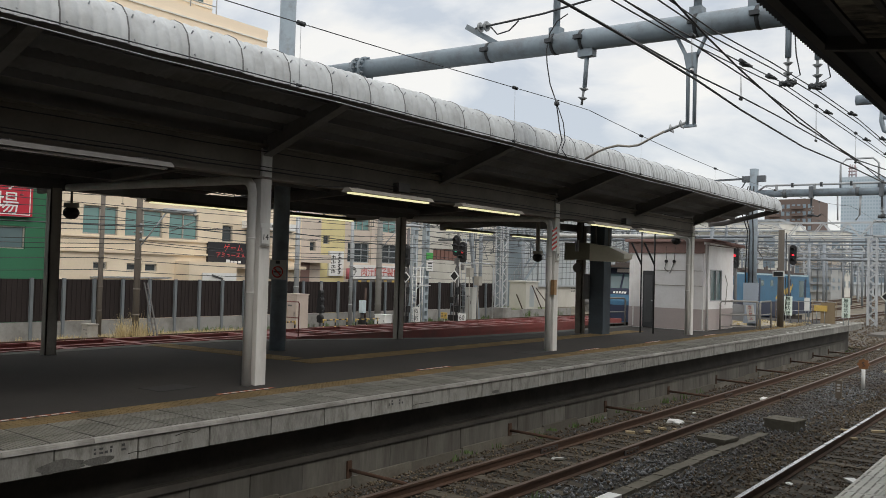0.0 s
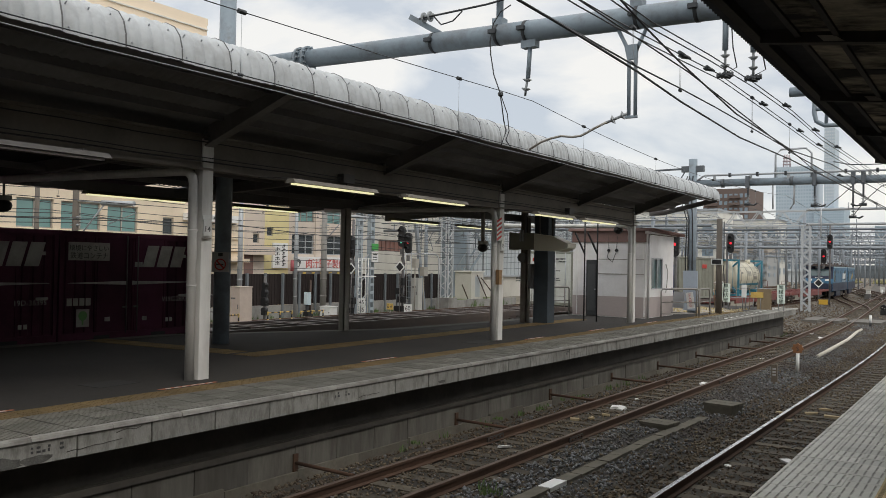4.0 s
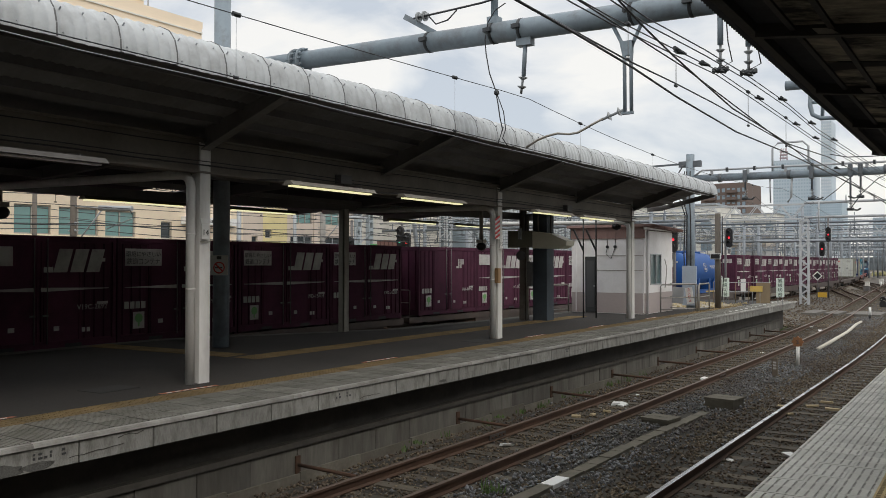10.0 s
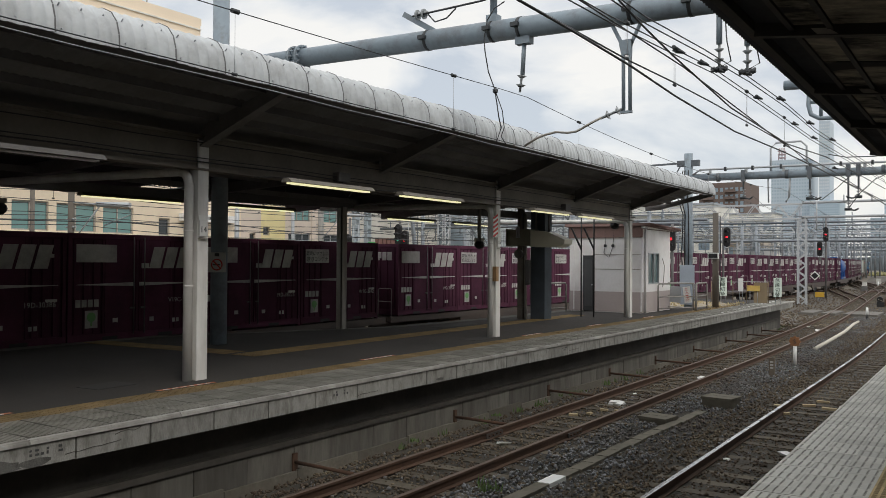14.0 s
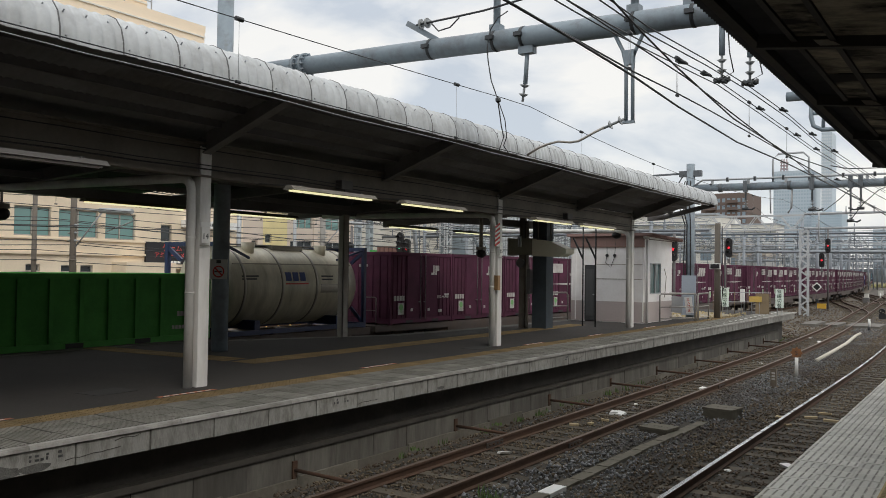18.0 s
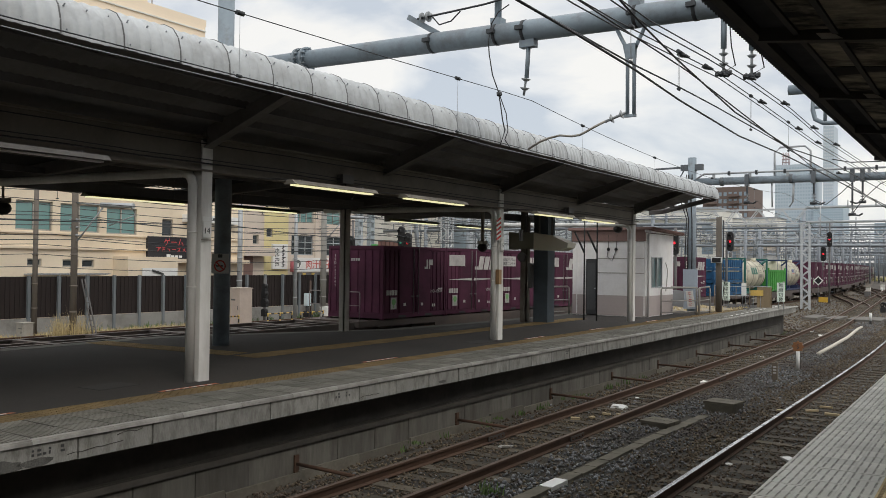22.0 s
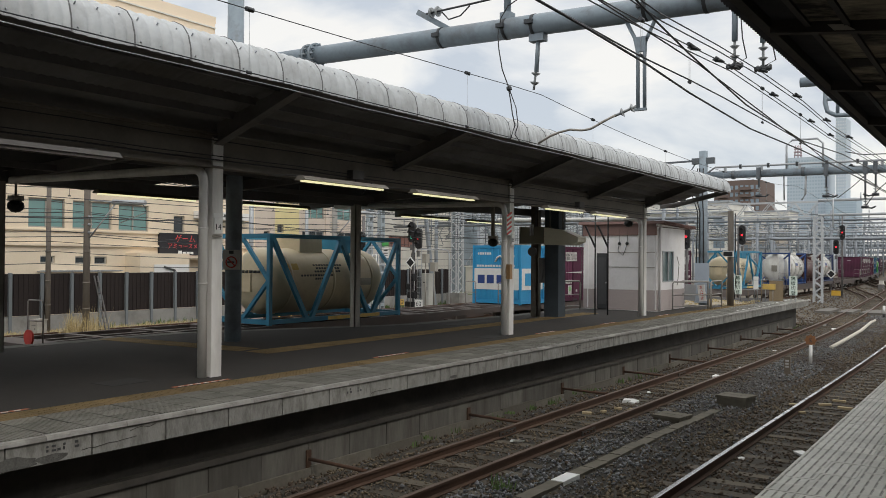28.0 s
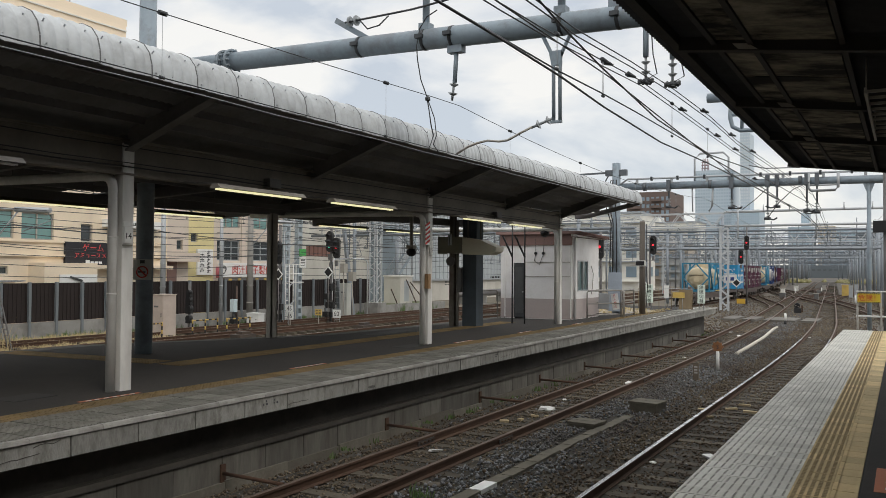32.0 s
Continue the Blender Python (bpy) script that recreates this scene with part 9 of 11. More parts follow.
for k in range(260):
    x, y = rg.uniform(-34, 6), rg.uniform(236, 268)
    if min(abs(x - f(y)) for f in (freight_x, line_a, line_b)) < 1.6:
        continue
    tube(bm, (x, y, GZ + 0.1), (x + rg.uniform(-0.3, 0.3), y, GZ + rg.uniform(0.45, 1.1)), rg.uniform(0.5, 1.2), 6, 0.15)
tagged(solid("grass_verge", bm, VERGE, "yellow-green rough grass where the lines curve away", "grass"), kind="stuff")
for x, y, w, h, m, lab in ((-6.3, 114, 0.75, 1.5, "GRIT_YELLOW", "yellow lineside equipment cabinet"), (-5.5, 110, 0.4, 1.5, "GALV", "grey lineside equipment cabinet"), (-5.0, 112, 0.4, 1.6, "GALV", "grey lineside equipment cabinet"), (-13.9, 118, 0.5, 0.8, "WHITE_WALL", "small white lineside box"), (-8.3, 99, 0.45, 0.7, "STEEL_DARK", "low dark point machine box"), (-12.3, 104, 0.6, 0.6, "STEEL_DARK", "low dark point machine box"), (-9.9, 122, 0.5, 0.6, "STEEL_DARK", "low dark point machine box"), (-14.6, 140, 0.6, 0.9, "WHITE_WALL", "small white lineside box"), (-11.4, 150, 0.5, 0.8, "STEEL_GREY", "low grey point machine box")):
    c = thing("lineside_box", lab, "box", "lineside boxes", pose(x, y, GZ + 0.12))
    boxpart("case", (-w / 2, w / 2, -0.3, 0.3, 0.08, h), {"GRIT_YELLOW": GRIT_YELLOW, "GALV": GALV, "WHITE_WALL": WHITE_WALL, "STEEL_DARK": STEEL_DARK, "STEEL_GREY": STEEL_GREY}[m], c)
    boxpart("roof", (-w / 2 - 0.04, w / 2 + 0.04, -0.34, 0.34, h, h + 0.05), STEEL_GREY, c)
    boxpart("plinth", (-w / 2 - 0.03, w / 2 + 0.03, -0.33, 0.33, 0, 0.08), CONCRETE, c)
for x, y, h in ((-4.09, 90.3, 0.8), (-13.2, 126, 0.7), (-10.6, 135, 0.7)):
    c = thing("marker_stake", "short white marker stake beside the rails", "post", "marker stakes", pose(x, y, GZ + 0.1))
    bm = B()
    tube(bm, (0, 0, 0), (0, 0, h), 0.09, 8)
    part("stake", bm, WHITE, c)
    bm = B()
    tube(bm, (0, 0, h), (0, 0, h + 0.06), 0.09, 8, 0.03)
    part("cap", bm, WHITE, c)

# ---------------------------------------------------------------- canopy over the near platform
CANOPY_STEEL = mat("canopy_steel", (0.05, 0.047, 0.045), 0.8, spec=0.25, var=0.35, scale=4, grain=60, dirt=(0.075, 0.062, 0.05), dirt_amount=0.5, dirt_scale=1.5)
CANOPY_SHEET = mat("canopy_sheet", (0.055, 0.054, 0.056), 0.85, spec=0.2, var=0.35, scale=3, grain=40, dirt=(0.02, 0.02, 0.021), dirt_amount=0.8, dirt_scale=0.8)
own = thing("near_canopy", "dark canopy over the near platform seen from below, with stained ceiling panels", "canopy", kind="structure")
OWN_CAN_END = 17.4
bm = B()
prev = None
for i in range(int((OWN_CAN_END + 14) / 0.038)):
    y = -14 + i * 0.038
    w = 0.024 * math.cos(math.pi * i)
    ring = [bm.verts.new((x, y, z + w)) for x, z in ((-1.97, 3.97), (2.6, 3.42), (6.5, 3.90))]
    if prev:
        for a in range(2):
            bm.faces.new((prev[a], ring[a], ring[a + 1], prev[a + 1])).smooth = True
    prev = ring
o = part("roof_sheet", bm, CANOPY_SHEET, own)
# unseen roof run behind the camera, added to close off light from above
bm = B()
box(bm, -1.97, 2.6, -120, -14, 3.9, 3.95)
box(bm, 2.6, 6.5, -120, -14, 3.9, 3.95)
part("roof_sheet", bm, CANOPY_SHEET, own)
sm = o.modifiers.new("thick", "SOLIDIFY")
sm.thickness, sm.offset = 0.03, 1


def under(x):
    """Height of the sheet's underside, falling from the eave to the valley."""
    return 3.945 - 0.1203 * (x + 1.97)


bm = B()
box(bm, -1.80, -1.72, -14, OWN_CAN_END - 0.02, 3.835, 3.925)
part("eave_beam", bm, CANOPY_STEEL, own)
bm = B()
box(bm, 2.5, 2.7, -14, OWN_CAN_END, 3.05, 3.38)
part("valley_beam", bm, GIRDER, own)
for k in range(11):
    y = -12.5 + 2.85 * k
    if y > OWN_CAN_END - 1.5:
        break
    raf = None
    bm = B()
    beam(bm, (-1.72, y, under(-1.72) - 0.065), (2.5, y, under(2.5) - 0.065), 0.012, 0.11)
    raf = part("rafter", bm, CANOPY_STEEL, own)
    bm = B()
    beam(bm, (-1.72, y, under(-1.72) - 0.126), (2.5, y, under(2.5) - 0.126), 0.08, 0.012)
    part("flange", bm, CANOPY_STEEL, raf)
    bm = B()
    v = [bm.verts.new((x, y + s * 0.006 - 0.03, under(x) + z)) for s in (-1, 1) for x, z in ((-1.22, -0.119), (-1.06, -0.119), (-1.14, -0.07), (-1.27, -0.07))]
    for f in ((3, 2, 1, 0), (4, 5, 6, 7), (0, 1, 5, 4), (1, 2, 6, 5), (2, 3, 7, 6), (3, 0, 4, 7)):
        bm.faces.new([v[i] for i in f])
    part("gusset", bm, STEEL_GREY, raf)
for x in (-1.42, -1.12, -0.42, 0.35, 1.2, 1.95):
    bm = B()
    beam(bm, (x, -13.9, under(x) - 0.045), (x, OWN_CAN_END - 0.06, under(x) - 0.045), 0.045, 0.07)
    part("purlin", bm, CANOPY_STEEL, own)
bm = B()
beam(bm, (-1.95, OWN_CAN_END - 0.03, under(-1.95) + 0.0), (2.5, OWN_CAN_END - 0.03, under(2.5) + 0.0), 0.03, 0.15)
part("end_board", bm, CANOPY_STEEL, own)
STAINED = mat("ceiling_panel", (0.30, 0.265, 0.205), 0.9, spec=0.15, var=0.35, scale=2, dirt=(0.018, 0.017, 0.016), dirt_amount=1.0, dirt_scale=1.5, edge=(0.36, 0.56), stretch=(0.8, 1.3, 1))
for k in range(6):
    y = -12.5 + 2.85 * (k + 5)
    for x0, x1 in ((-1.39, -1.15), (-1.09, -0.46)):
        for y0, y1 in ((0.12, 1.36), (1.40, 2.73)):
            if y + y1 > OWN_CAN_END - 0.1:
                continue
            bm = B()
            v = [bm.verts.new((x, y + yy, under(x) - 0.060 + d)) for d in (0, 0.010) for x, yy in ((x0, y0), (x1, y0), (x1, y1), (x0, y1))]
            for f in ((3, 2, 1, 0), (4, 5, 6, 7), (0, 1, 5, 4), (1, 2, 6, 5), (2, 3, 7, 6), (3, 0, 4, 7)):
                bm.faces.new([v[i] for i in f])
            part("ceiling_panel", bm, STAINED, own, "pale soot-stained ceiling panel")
rack = thing("cable_rack", "grey ladder-shaped cable rack hung under the near canopy", "cable rack")
for x in (-0.28, 0.12):
    bm = B()
    box(bm, x - 0.012, x + 0.012, 8.0, 11.0, 3.38, 3.43)
    part("rail", bm, STEEL_GREY, rack)
bm = B()
box(bm, -0.268, 0.108, -0.012, 0.012, 3.39, 3.415)
rung = finish(bm, STEEL_GREY, "rung")
for k in range(10):
    share("rung", rung, rack, pose(0, 8.05 + 0.3 * k, 0))
for y in (8.2, 10.8):
    for x in (-0.28, 0.12):
        bm = B()
        tube(bm, (x, y, 3.42), (x, y, under(x) - 0.01), 0.007, 6)
        part("hanger", bm, STEEL_GREY, rack)
for y in (-8, 1.0, 10.5):
    bm = B()
    box(bm, 2.5, 2.7, y, y + 0.2, 0, 3.05)
    part("column", bm, STEEL_GREY, own)
# unseen wall, added and kept dark to hold back light from the east
bm = B()
box(bm, 6.5, 6.8, -120, 29, 0, 9.5)
solid("wall_east", bm, mat("light_block_dark", (0.055, 0.052, 0.050), 0.85, spec=0.25, var=0.2, scale=1.0, dirt=(0.035, 0.033, 0.03), dirt_amount=0.5), "unseen dark wall added behind the near platform to hold back light", "wall", kind="structure")
bm = B()
tube(bm, (-0.52, 30.7, -1.4), (-0.52, 30.7, 5.2), 0.06, 10)
c = thing("end_post", "dark steel post with a signal box at the platform end", "post")
part("post", bm, STEEL_DARK, c)
bm = B()
box(bm, -0.87, -0.35, 30.5, 30.85, 3.13, 3.5)
part("signal_box", bm, BLACK, c)
c = thing("danger_sign", "yellow danger sign with black letters on a low white rail", "sign")
bm = B()
box(bm, -1.32, -0.66, 30.18, 30.22, 0.86, 1.16)
b = part("board", bm, mat("sign_yellow", (0.75, 0.55, 0.05), 0.5, var=0.05), c)
words("lettering", "危険！", 0.22, RED_MARK, b, pose(-0.98, 30.17, 0.935, 90))
bm = B()
for k in range(11):
    for z in (0.86, 1.13):
        box(bm, -1.32 + k * 0.06, -1.29 + k * 0.06, 30.172, 30.18, z, z + 0.03)
part("striped_border", bm, BLACK, c)
bm = B()
for x in (-1.32, -0.64):
    tube(bm, (x, 30.25, -1.4), (x, 30.25, 1.2), 0.03, 8)
part("post", bm, STEEL_GREY, c)
bm = B()
path_tube(bm, [(-1.36, 30.26, 0.42), (0.6, 30.26, 0.42)], 0.03, 8)
path_tube(bm, [(-1.36, 30.26, 1.22), (0.6, 30.26, 1.22)], 0.02, 8)
part("rail", bm, WHITE, c)

# ---------------------------------------------------------------- small things on and under the far platform
for y, txt in ((8.82, "14"), (18.08, "15")):
    c = thing("column_number", "small white number plate strapped to a column", "sign", "column number plates", pose(-10.24, y, 2.34))
    bm = B()
    box(bm, 0.0, 0.02, -0.07, 0.07, -0.12, 0.12)
    part("plate", bm, WHITE, c)
    words("lettering", txt, 0.13, DARK_MARK, c, Matrix.Translation((0.022, 0, -0.06)) @ SIDE, depth=0.002)
    bm = B()
    box(bm, -0.005, 0.014, -0.085, 0.085, 0.13, 0.20)
    part("name_strip", bm, WHITE, c)
    bm = B()
    box(bm, -0.005, 0.010, -0.09, 0.09, -0.17, -0.15)
    part("strap", bm, STEEL_GREY, c)
c = thing("no_smoking_sign", "white no-smoking sign on a dark pole", "sign", "", pose(-14.13, 12.58, 1.80, 0, 0, 30))
bm = B()
box(bm, -0.19, 0.19, -0.02, 0.0, -0.215, 0.215)
part("plate", bm, mat("plate_grey_white", (0.55, 0.55, 0.53), 0.5, var=0.08), c)
bm = B()
ring = [(0.115 * math.cos(2 * math.pi * i / 20), 0.115 * math.sin(2 * math.pi * i / 20)) for i in range(21)]
path_tube(bm, [(x, -0.022, z - 0.05) for x, z in ring], 0.016, 5)
beam(bm, (-0.09, -0.024, 0.04), (0.09, -0.024, -0.14), 0.01, 0.03)
part("ring", bm, RED_MARK, c)
bm = B()
box(bm, -0.09, 0.07, -0.023, -0.02, -0.065, -0.035)
box(bm, -0.05, 0.05, -0.023, -0.02, 0.13, 0.20)
part("cigarette", bm, DARK_MARK, c)
c = thing("hatched_guard", "red and white hatched guard plate on a column", "guard", "", pose(-10.25, 17.90, 2.70))
bm = B()
box(bm, 0.0, 0.02, -0.11, 0.11, -0.26, 0.26)
part("plate", bm, WHITE, c)
bm = B()
for k in range(5):
    beam(bm, (0.022, -0.11, -0.24 + 0.11 * k), (0.022, 0.11, -0.14 + 0.11 * k), 0.006, 0.05)
part("stripe", bm, RED_MARK, c)
for y in (17.9,):
    c = thing("switch_box", "small box clipped to the canopy column", "box", "boxes on the columns", pose(-10.27, y, 1.55 if y < 18 else 2.1))
    bm = B()
    box(bm, 0.0, 0.10, -0.06, 0.06, -0.18, 0.18)
    part("box", bm, mat("ochre_box", (0.32, 0.19, 0.09), 0.6) if y < 18 else STEEL_DARK, c)

# monitor housing, its dark column and the slim post
c = thing("square_column", "dark blue-grey square column under the canopy", "column", "", pose(-12.36, 24.62, 0))
bm = B()
box(bm, -0.25, 0.25, -0.25, 0.25, 0, 3.75)
part("shaft", bm, mat("column_slate", (0.085, 0.105, 0.125), 0.7, spec=0.3, var=0.15, dirt=(0.05, 0.05, 0.05), dirt_amount=0.5), c)
RUSTY_POST = mat("rusty_post", (0.17, 0.15, 0.125), 0.75, var=0.25, scale=4, dirt=(0.09, 0.055, 0.035), dirt_amount=0.7, dirt_scale=2.5)
c = thing("slim_post", "slim rusty post with cable boxes beside a square column", "post", "", pose(-12.93, 24.3, 0))
bm = B()
box(bm, -0.09, 0.09, -0.08, -0.064, 0, 3.6)
box(bm, -0.09, 0.09, 0.064, 0.08, 0, 3.6)
box(bm, -0.01, 0.01, -0.064, 0.064, 0, 3.6)
part("post", bm, RUSTY_POST, c)
bm = B()
tube(bm, (0.17, 0, 0), (0.17, 0, 3.4), 0.05, 10)
part("conduit", bm, STEEL_GREY, c)
bm = B()
tube(bm, (-0.02, -0.16, 2.10), (-0.02, -0.06, 2.10), 0.15, 16)
part("cable_drum", bm, STEEL_DARK, c)
bm = B()
box(bm, 0.20, 0.34, -0.1, 0.06, 1.1, 1.9)
part("cable_box", bm, STEEL_DARK, c)
c = thing("monitor_housing", "pale cream monitor housing hanging from the canopy", "monitor", "", pose(-11.98, 24.0, 2.66))
CREAM_BOX = mat("cream_box", (0.78, 0.75, 0.62), 0.5, var=0.08)
bm = B()
v = [bm.verts.new((x, y, z)) for y in (-0.30, 0.28) for x, z in ((-0.30, -0.34), (0.62, -0.36), (0.86, -0.26), (0.88, -0.12), (0.30, 0.12), (-0.30, 0.19))]
bm.faces.new(v[:6])
bm.faces.new(v[:5:-1])
for k in range(6):
    q = (k + 1) % 6
    bm.faces.new((v[k], v[6 + k], v[6 + q], v[q]))
part("housing", bm, CREAM_BOX, c, "cream tapered housing")
# left part of the cream housing; its shade is painted as olive
bm = B()
box(bm, -1.15, -0.31, -0.28, 0.25, -0.30, 0.22)
box(bm, -1.19, -1.15, -0.30, 0.27, -0.32, 0.24)
part("screen_hood", bm, mat("hood_shade_olive", (0.20, 0.19, 0.14), 0.6, var=0.15), c, "screen hood, olive to stand for the housing's shaded left part")
for x in (-0.78, -0.70):
    bm = B()
    box(bm, x - 0.02, x + 0.02, -0.33, -0.28, -0.05, 0.30)
    part("clamp", bm, GALV, c)
for x in (-0.75, -0.25, 0.2):
    bm = B()
    tube(bm, (x, 0, 0.1), (x, 0, 1.05), 0.03, 8)
    part("hanger", bm, STEEL_DARK, c)
c = thing("gate_frame", "thin black steel gate frame in front of the hut", "frame", "", pose(0, 0, 0))
for x in (-11.79, -11.33):
    bm = B()
    tube(bm, (x, 26.5, 0), (x, 26.5, 3.72), 0.026, 8)
    part("post", bm, BLACK, c)
    bm = B()
    beam(bm, (x, 26.5, 2.28), (x - 0.36, 26.5, 3.0), 0.05, 0.05)
    part("brace", bm, BLACK, c)


def loudspeaker(x, y, z, stem=0.75):
    c = thing("platform_camera", "small black camera hanging below the canopy", "camera", "cameras under the canopy", pose(x, y, z))
    bm = B()
    tube(bm, (0, 0, 0.12), (0, 0, stem), 0.025 if stem < 1 else 0.06, 8)
    part("stem", bm, STEEL_GREY, c)
    bm = B()
    bmesh.ops.create_icosphere(bm, subdivisions=2, radius=0.16, matrix=Matrix.Diagonal((1, 1, 0.85, 1)))
    part("dome", bm, BLACK, c)
    bm = B()
    box(bm, -0.12, 0.12, -0.1, 0.1, 0.10, 0.2)
    part("mount", bm, STEEL_GREY, c)


loudspeaker(-16.17, 8.9, 2.83)
loudspeaker(-13.14, 22.0, 2.36, 1.42)
loudspeaker(-10.8, 27.0, 3.1)

def cabinet(x, y, w, d, h, m, label):
    c = thing("track_cabinet", label, "cabinet", "track-side cabinets", pose(x, y, GZ))
    bm = B()
    box(bm, -w / 2, w / 2, -d / 2, d / 2, 0.06, h)
    box(bm, -w / 2 - 0.03, w / 2 + 0.03, -d / 2 - 0.03, d / 2 + 0.03, h, h + 0.04)
    box(bm, -w / 2 - 0.05, w / 2 + 0.05, -d / 2 - 0.05, d / 2 + 0.05, 0.0, 0.08)
    part("body", bm, m, c)
    bm = B()
    box(bm, -w / 2 + 0.05, w / 2 - 0.05, -d / 2 - 0.012, -d / 2, 0.15, h - 0.08)
    dr = part("door", bm, m, c)
    bm = B()
    box(bm, w / 2 - 0.14, w / 2 - 0.10, -d / 2 - 0.03, -d / 2 - 0.012, h * 0.5, h * 0.6)
    box(bm, -w / 2 + 0.14, -w / 2 + 0.42, -d / 2 - 0.016, -d / 2 - 0.012, h * 0.72, h * 0.76)
    part("handle", bm, STEEL_DARK, dr)
    return c


cabinet(-29.6, 27.62, 0.72, 0.75, 1.98, mat("cabinet_pink", (0.50, 0.42, 0.365), 0.6, var=0.1, dirt=(0.3, 0.24, 0.2), dirt_amount=0.4), "pinkish grey track-side cabinet with a door")
cabinet(-31.6, 36.1, 0.8, 0.55, 0.70, WHITE, "small white track-side box on the ballast")
c = thing("post_box", "slim pale blue box on a dark post with a timber stub", "box", "", pose(-31.08, 33.78, GZ))
boxpart("box", (-0.15, 0.15, -0.12, 0.12, 0.9, 1.58), mat("cabinet_sky", (0.52, 0.62, 0.66), 0.6), c)
boxpart("door", (-0.12, 0.12, -0.135, -0.12, 0.95, 1.53), mat("cabinet_sky_door", (0.58, 0.67, 0.70), 0.6), c)
bm = B()
tube(bm, (0, 0, 0), (0, 0, 0.9), 0.10, 10)
box(bm, -0.16, 0.16, -0.14, 0.14, 0.3, 0.62)
part("post", bm, BLACK, c)
bm = B()
tube(bm, (0.06, 0.16, 0), (0.06, 0.16, 2.25), 0.055, 8)
part("timber_stub", bm, RUSTY_STAY, c)
c = thing("repeater_post", "dark track-side signal repeater on a thick post", "signal", "", pose(-32.5, 32.02, GZ))
bm = B()
tube(bm, (0, 0, 0), (0, 0, 2.4), 0.07, 10)
part("post", bm, STEEL_DARK, c)
for z, w in ((1.95, 0.14), (1.55, 0.17), (1.1, 0.2), (0.6, 0.16)):
    bm = B()
    tube(bm, (0, -0.12, z), (0, 0.12, z), w, 12)
    box(bm, -w, w, -0.1, 0.1, z - 0.25, z - 0.1)
    part("lamp_case", bm, BLACK, c)
cabinet(-33.2, 46.9, 0.6, 0.5, 2.2, mat("cabinet_grey", (0.46, 0.46, 0.43), 0.6), "tall grey relay cabinet by the fence")
cabinet(-31.5, 18.3, 0.5, 0.4, 0.75, STEEL_GREY, "small grey box in dry grass")
for x, y, n in ((-28.6, 28.4, 3), (-28.2, 30.2, 3), (-28.4, 25.6, 2)):
    c = thing("hazard_rail", "yellow and black striped hazard rail", "barrier", "hazard rails", pose(x, y, GZ))
    for k in range(n):
        bm = B()
        for q in range(5):
            tube(bm, (0, k * 0.8, q * 0.17), (0, k * 0.8, q * 0.17 + 0.17), 0.035, 6, mi=q % 2)
        part("post", bm, [GRIT_YELLOW, BLACK], c)
    bm = B()
    for q in range(8):
        y0 = q * 0.8 * (n - 1) / 8
        tube(bm, (0, y0, 0.80), (0, y0 + 0.1 * (n - 1), 0.80), 0.03, 6, mi=q % 2)
    part("rail", bm, [GRIT_YELLOW, BLACK], c)
for x, y in ((-24.0, 20.5), (-25.2, 28.0), (-24.3, 36.0), (-23.5, 43.0), (-21.0, 30.5), (-19.9, 20.0)):
    c = thing("point_machine", "dark low point machine beside the rails", "machine", "point machines", pose(x, y, GZ))
    bm = B()
    box(bm, -0.3, 0.3, -0.5, 0.5, 0.05, 0.36)
    box(bm, -0.16, 0.16, -0.25, 0.3, 0.36, 0.48)
    part("case", bm, BOGIE, c)
    bm = B()
    tube(bm, (0.3, 0, 0.2), (1.6, 0, 0.2), 0.03, 6)
    part("rod", bm, RAIL, c)

# between and beside the near tracks
TROUGH = mat("trough_concrete", (0.135, 0.12, 0.092), 0.9, var=0.25, scale=4, dirt=(0.06, 0.055, 0.038), dirt_amount=0.8, dirt_scale=2.5)
c = thing("cable_trough", "concrete cable trough with loose lids between the tracks", "trough")
y = 6.0
bml = B()
box(bml, -0.10, 0.10, 0, 0.497, -0.14, 0.075)
lid = finish(bml, TROUGH, "trough_lid")
bmw = B()
box(bmw, -0.10, 0.10, 0, 0.497, -0.14, 0.077)
lid_white = finish(bmw, WHITE, "trough_lid")
while y < 17.2:
    x = -5.24 + 0.012 * (y - 9) if y < 14.5 else -5.17 + 0.03 * (y - 14.5)
    share("trough_lid", lid_white if 10.3 < y < 10.75 else lid, c, pose(x + random.uniform(-0.012, 0.012), y, -1.265 + random.uniform(-0.008, 0.008), random.uniform(-0.6, 0.6), 0, random.uniform(-1, 1)))
    y += 0.5
for x, y, w, d, h in ((-4.95, 18.45, 0.62, 0.55, 0.20), (-5.50, 16.0, 0.55, 0.50, 0.09)):
    c = thing("cable_pit", "low concrete cable pit with a lid between the tracks", "pit", "cable pits", pose(x, y, -1.26, 0, 0, -8))
    bm = B()
    box(bm, -w / 2, w / 2, -d / 2, d / 2, -0.1, h)
    part("body", bm, TROUGH, c)
    bm = B()
    box(bm, -w / 2 - 0.02, w / 2 + 0.02, -d / 2 - 0.02, 0.0, h, h + 0.05)
    box(bm, -w / 2 - 0.02, w / 2 + 0.02, 0.012, d / 2 + 0.02, h, h + 0.05)
    part("lid", bm, TROUGH, c)
c = thing("white_conduit", "white cloth-wrapped conduit lying on the ballast", "conduit")
bm = B()
path_tube(bm, [(-5.42, 32.4, -1.20), (-5.45, 36.0, -1.16), (-5.62, 41.0, -1.17), (-5.95, 46.5, -1.16), (-6.05, 48.8, -1.20)], 0.07, 8)
part("pipe", bm, mat("cloth_cream", (0.52, 0.49, 0.42), 0.9, var=0.12), c)
c = thing("stop_marker", "orange diamond stop marker on a short white post", "sign", "", pose(-5.05, 26.9, -1.25))
bm = B()
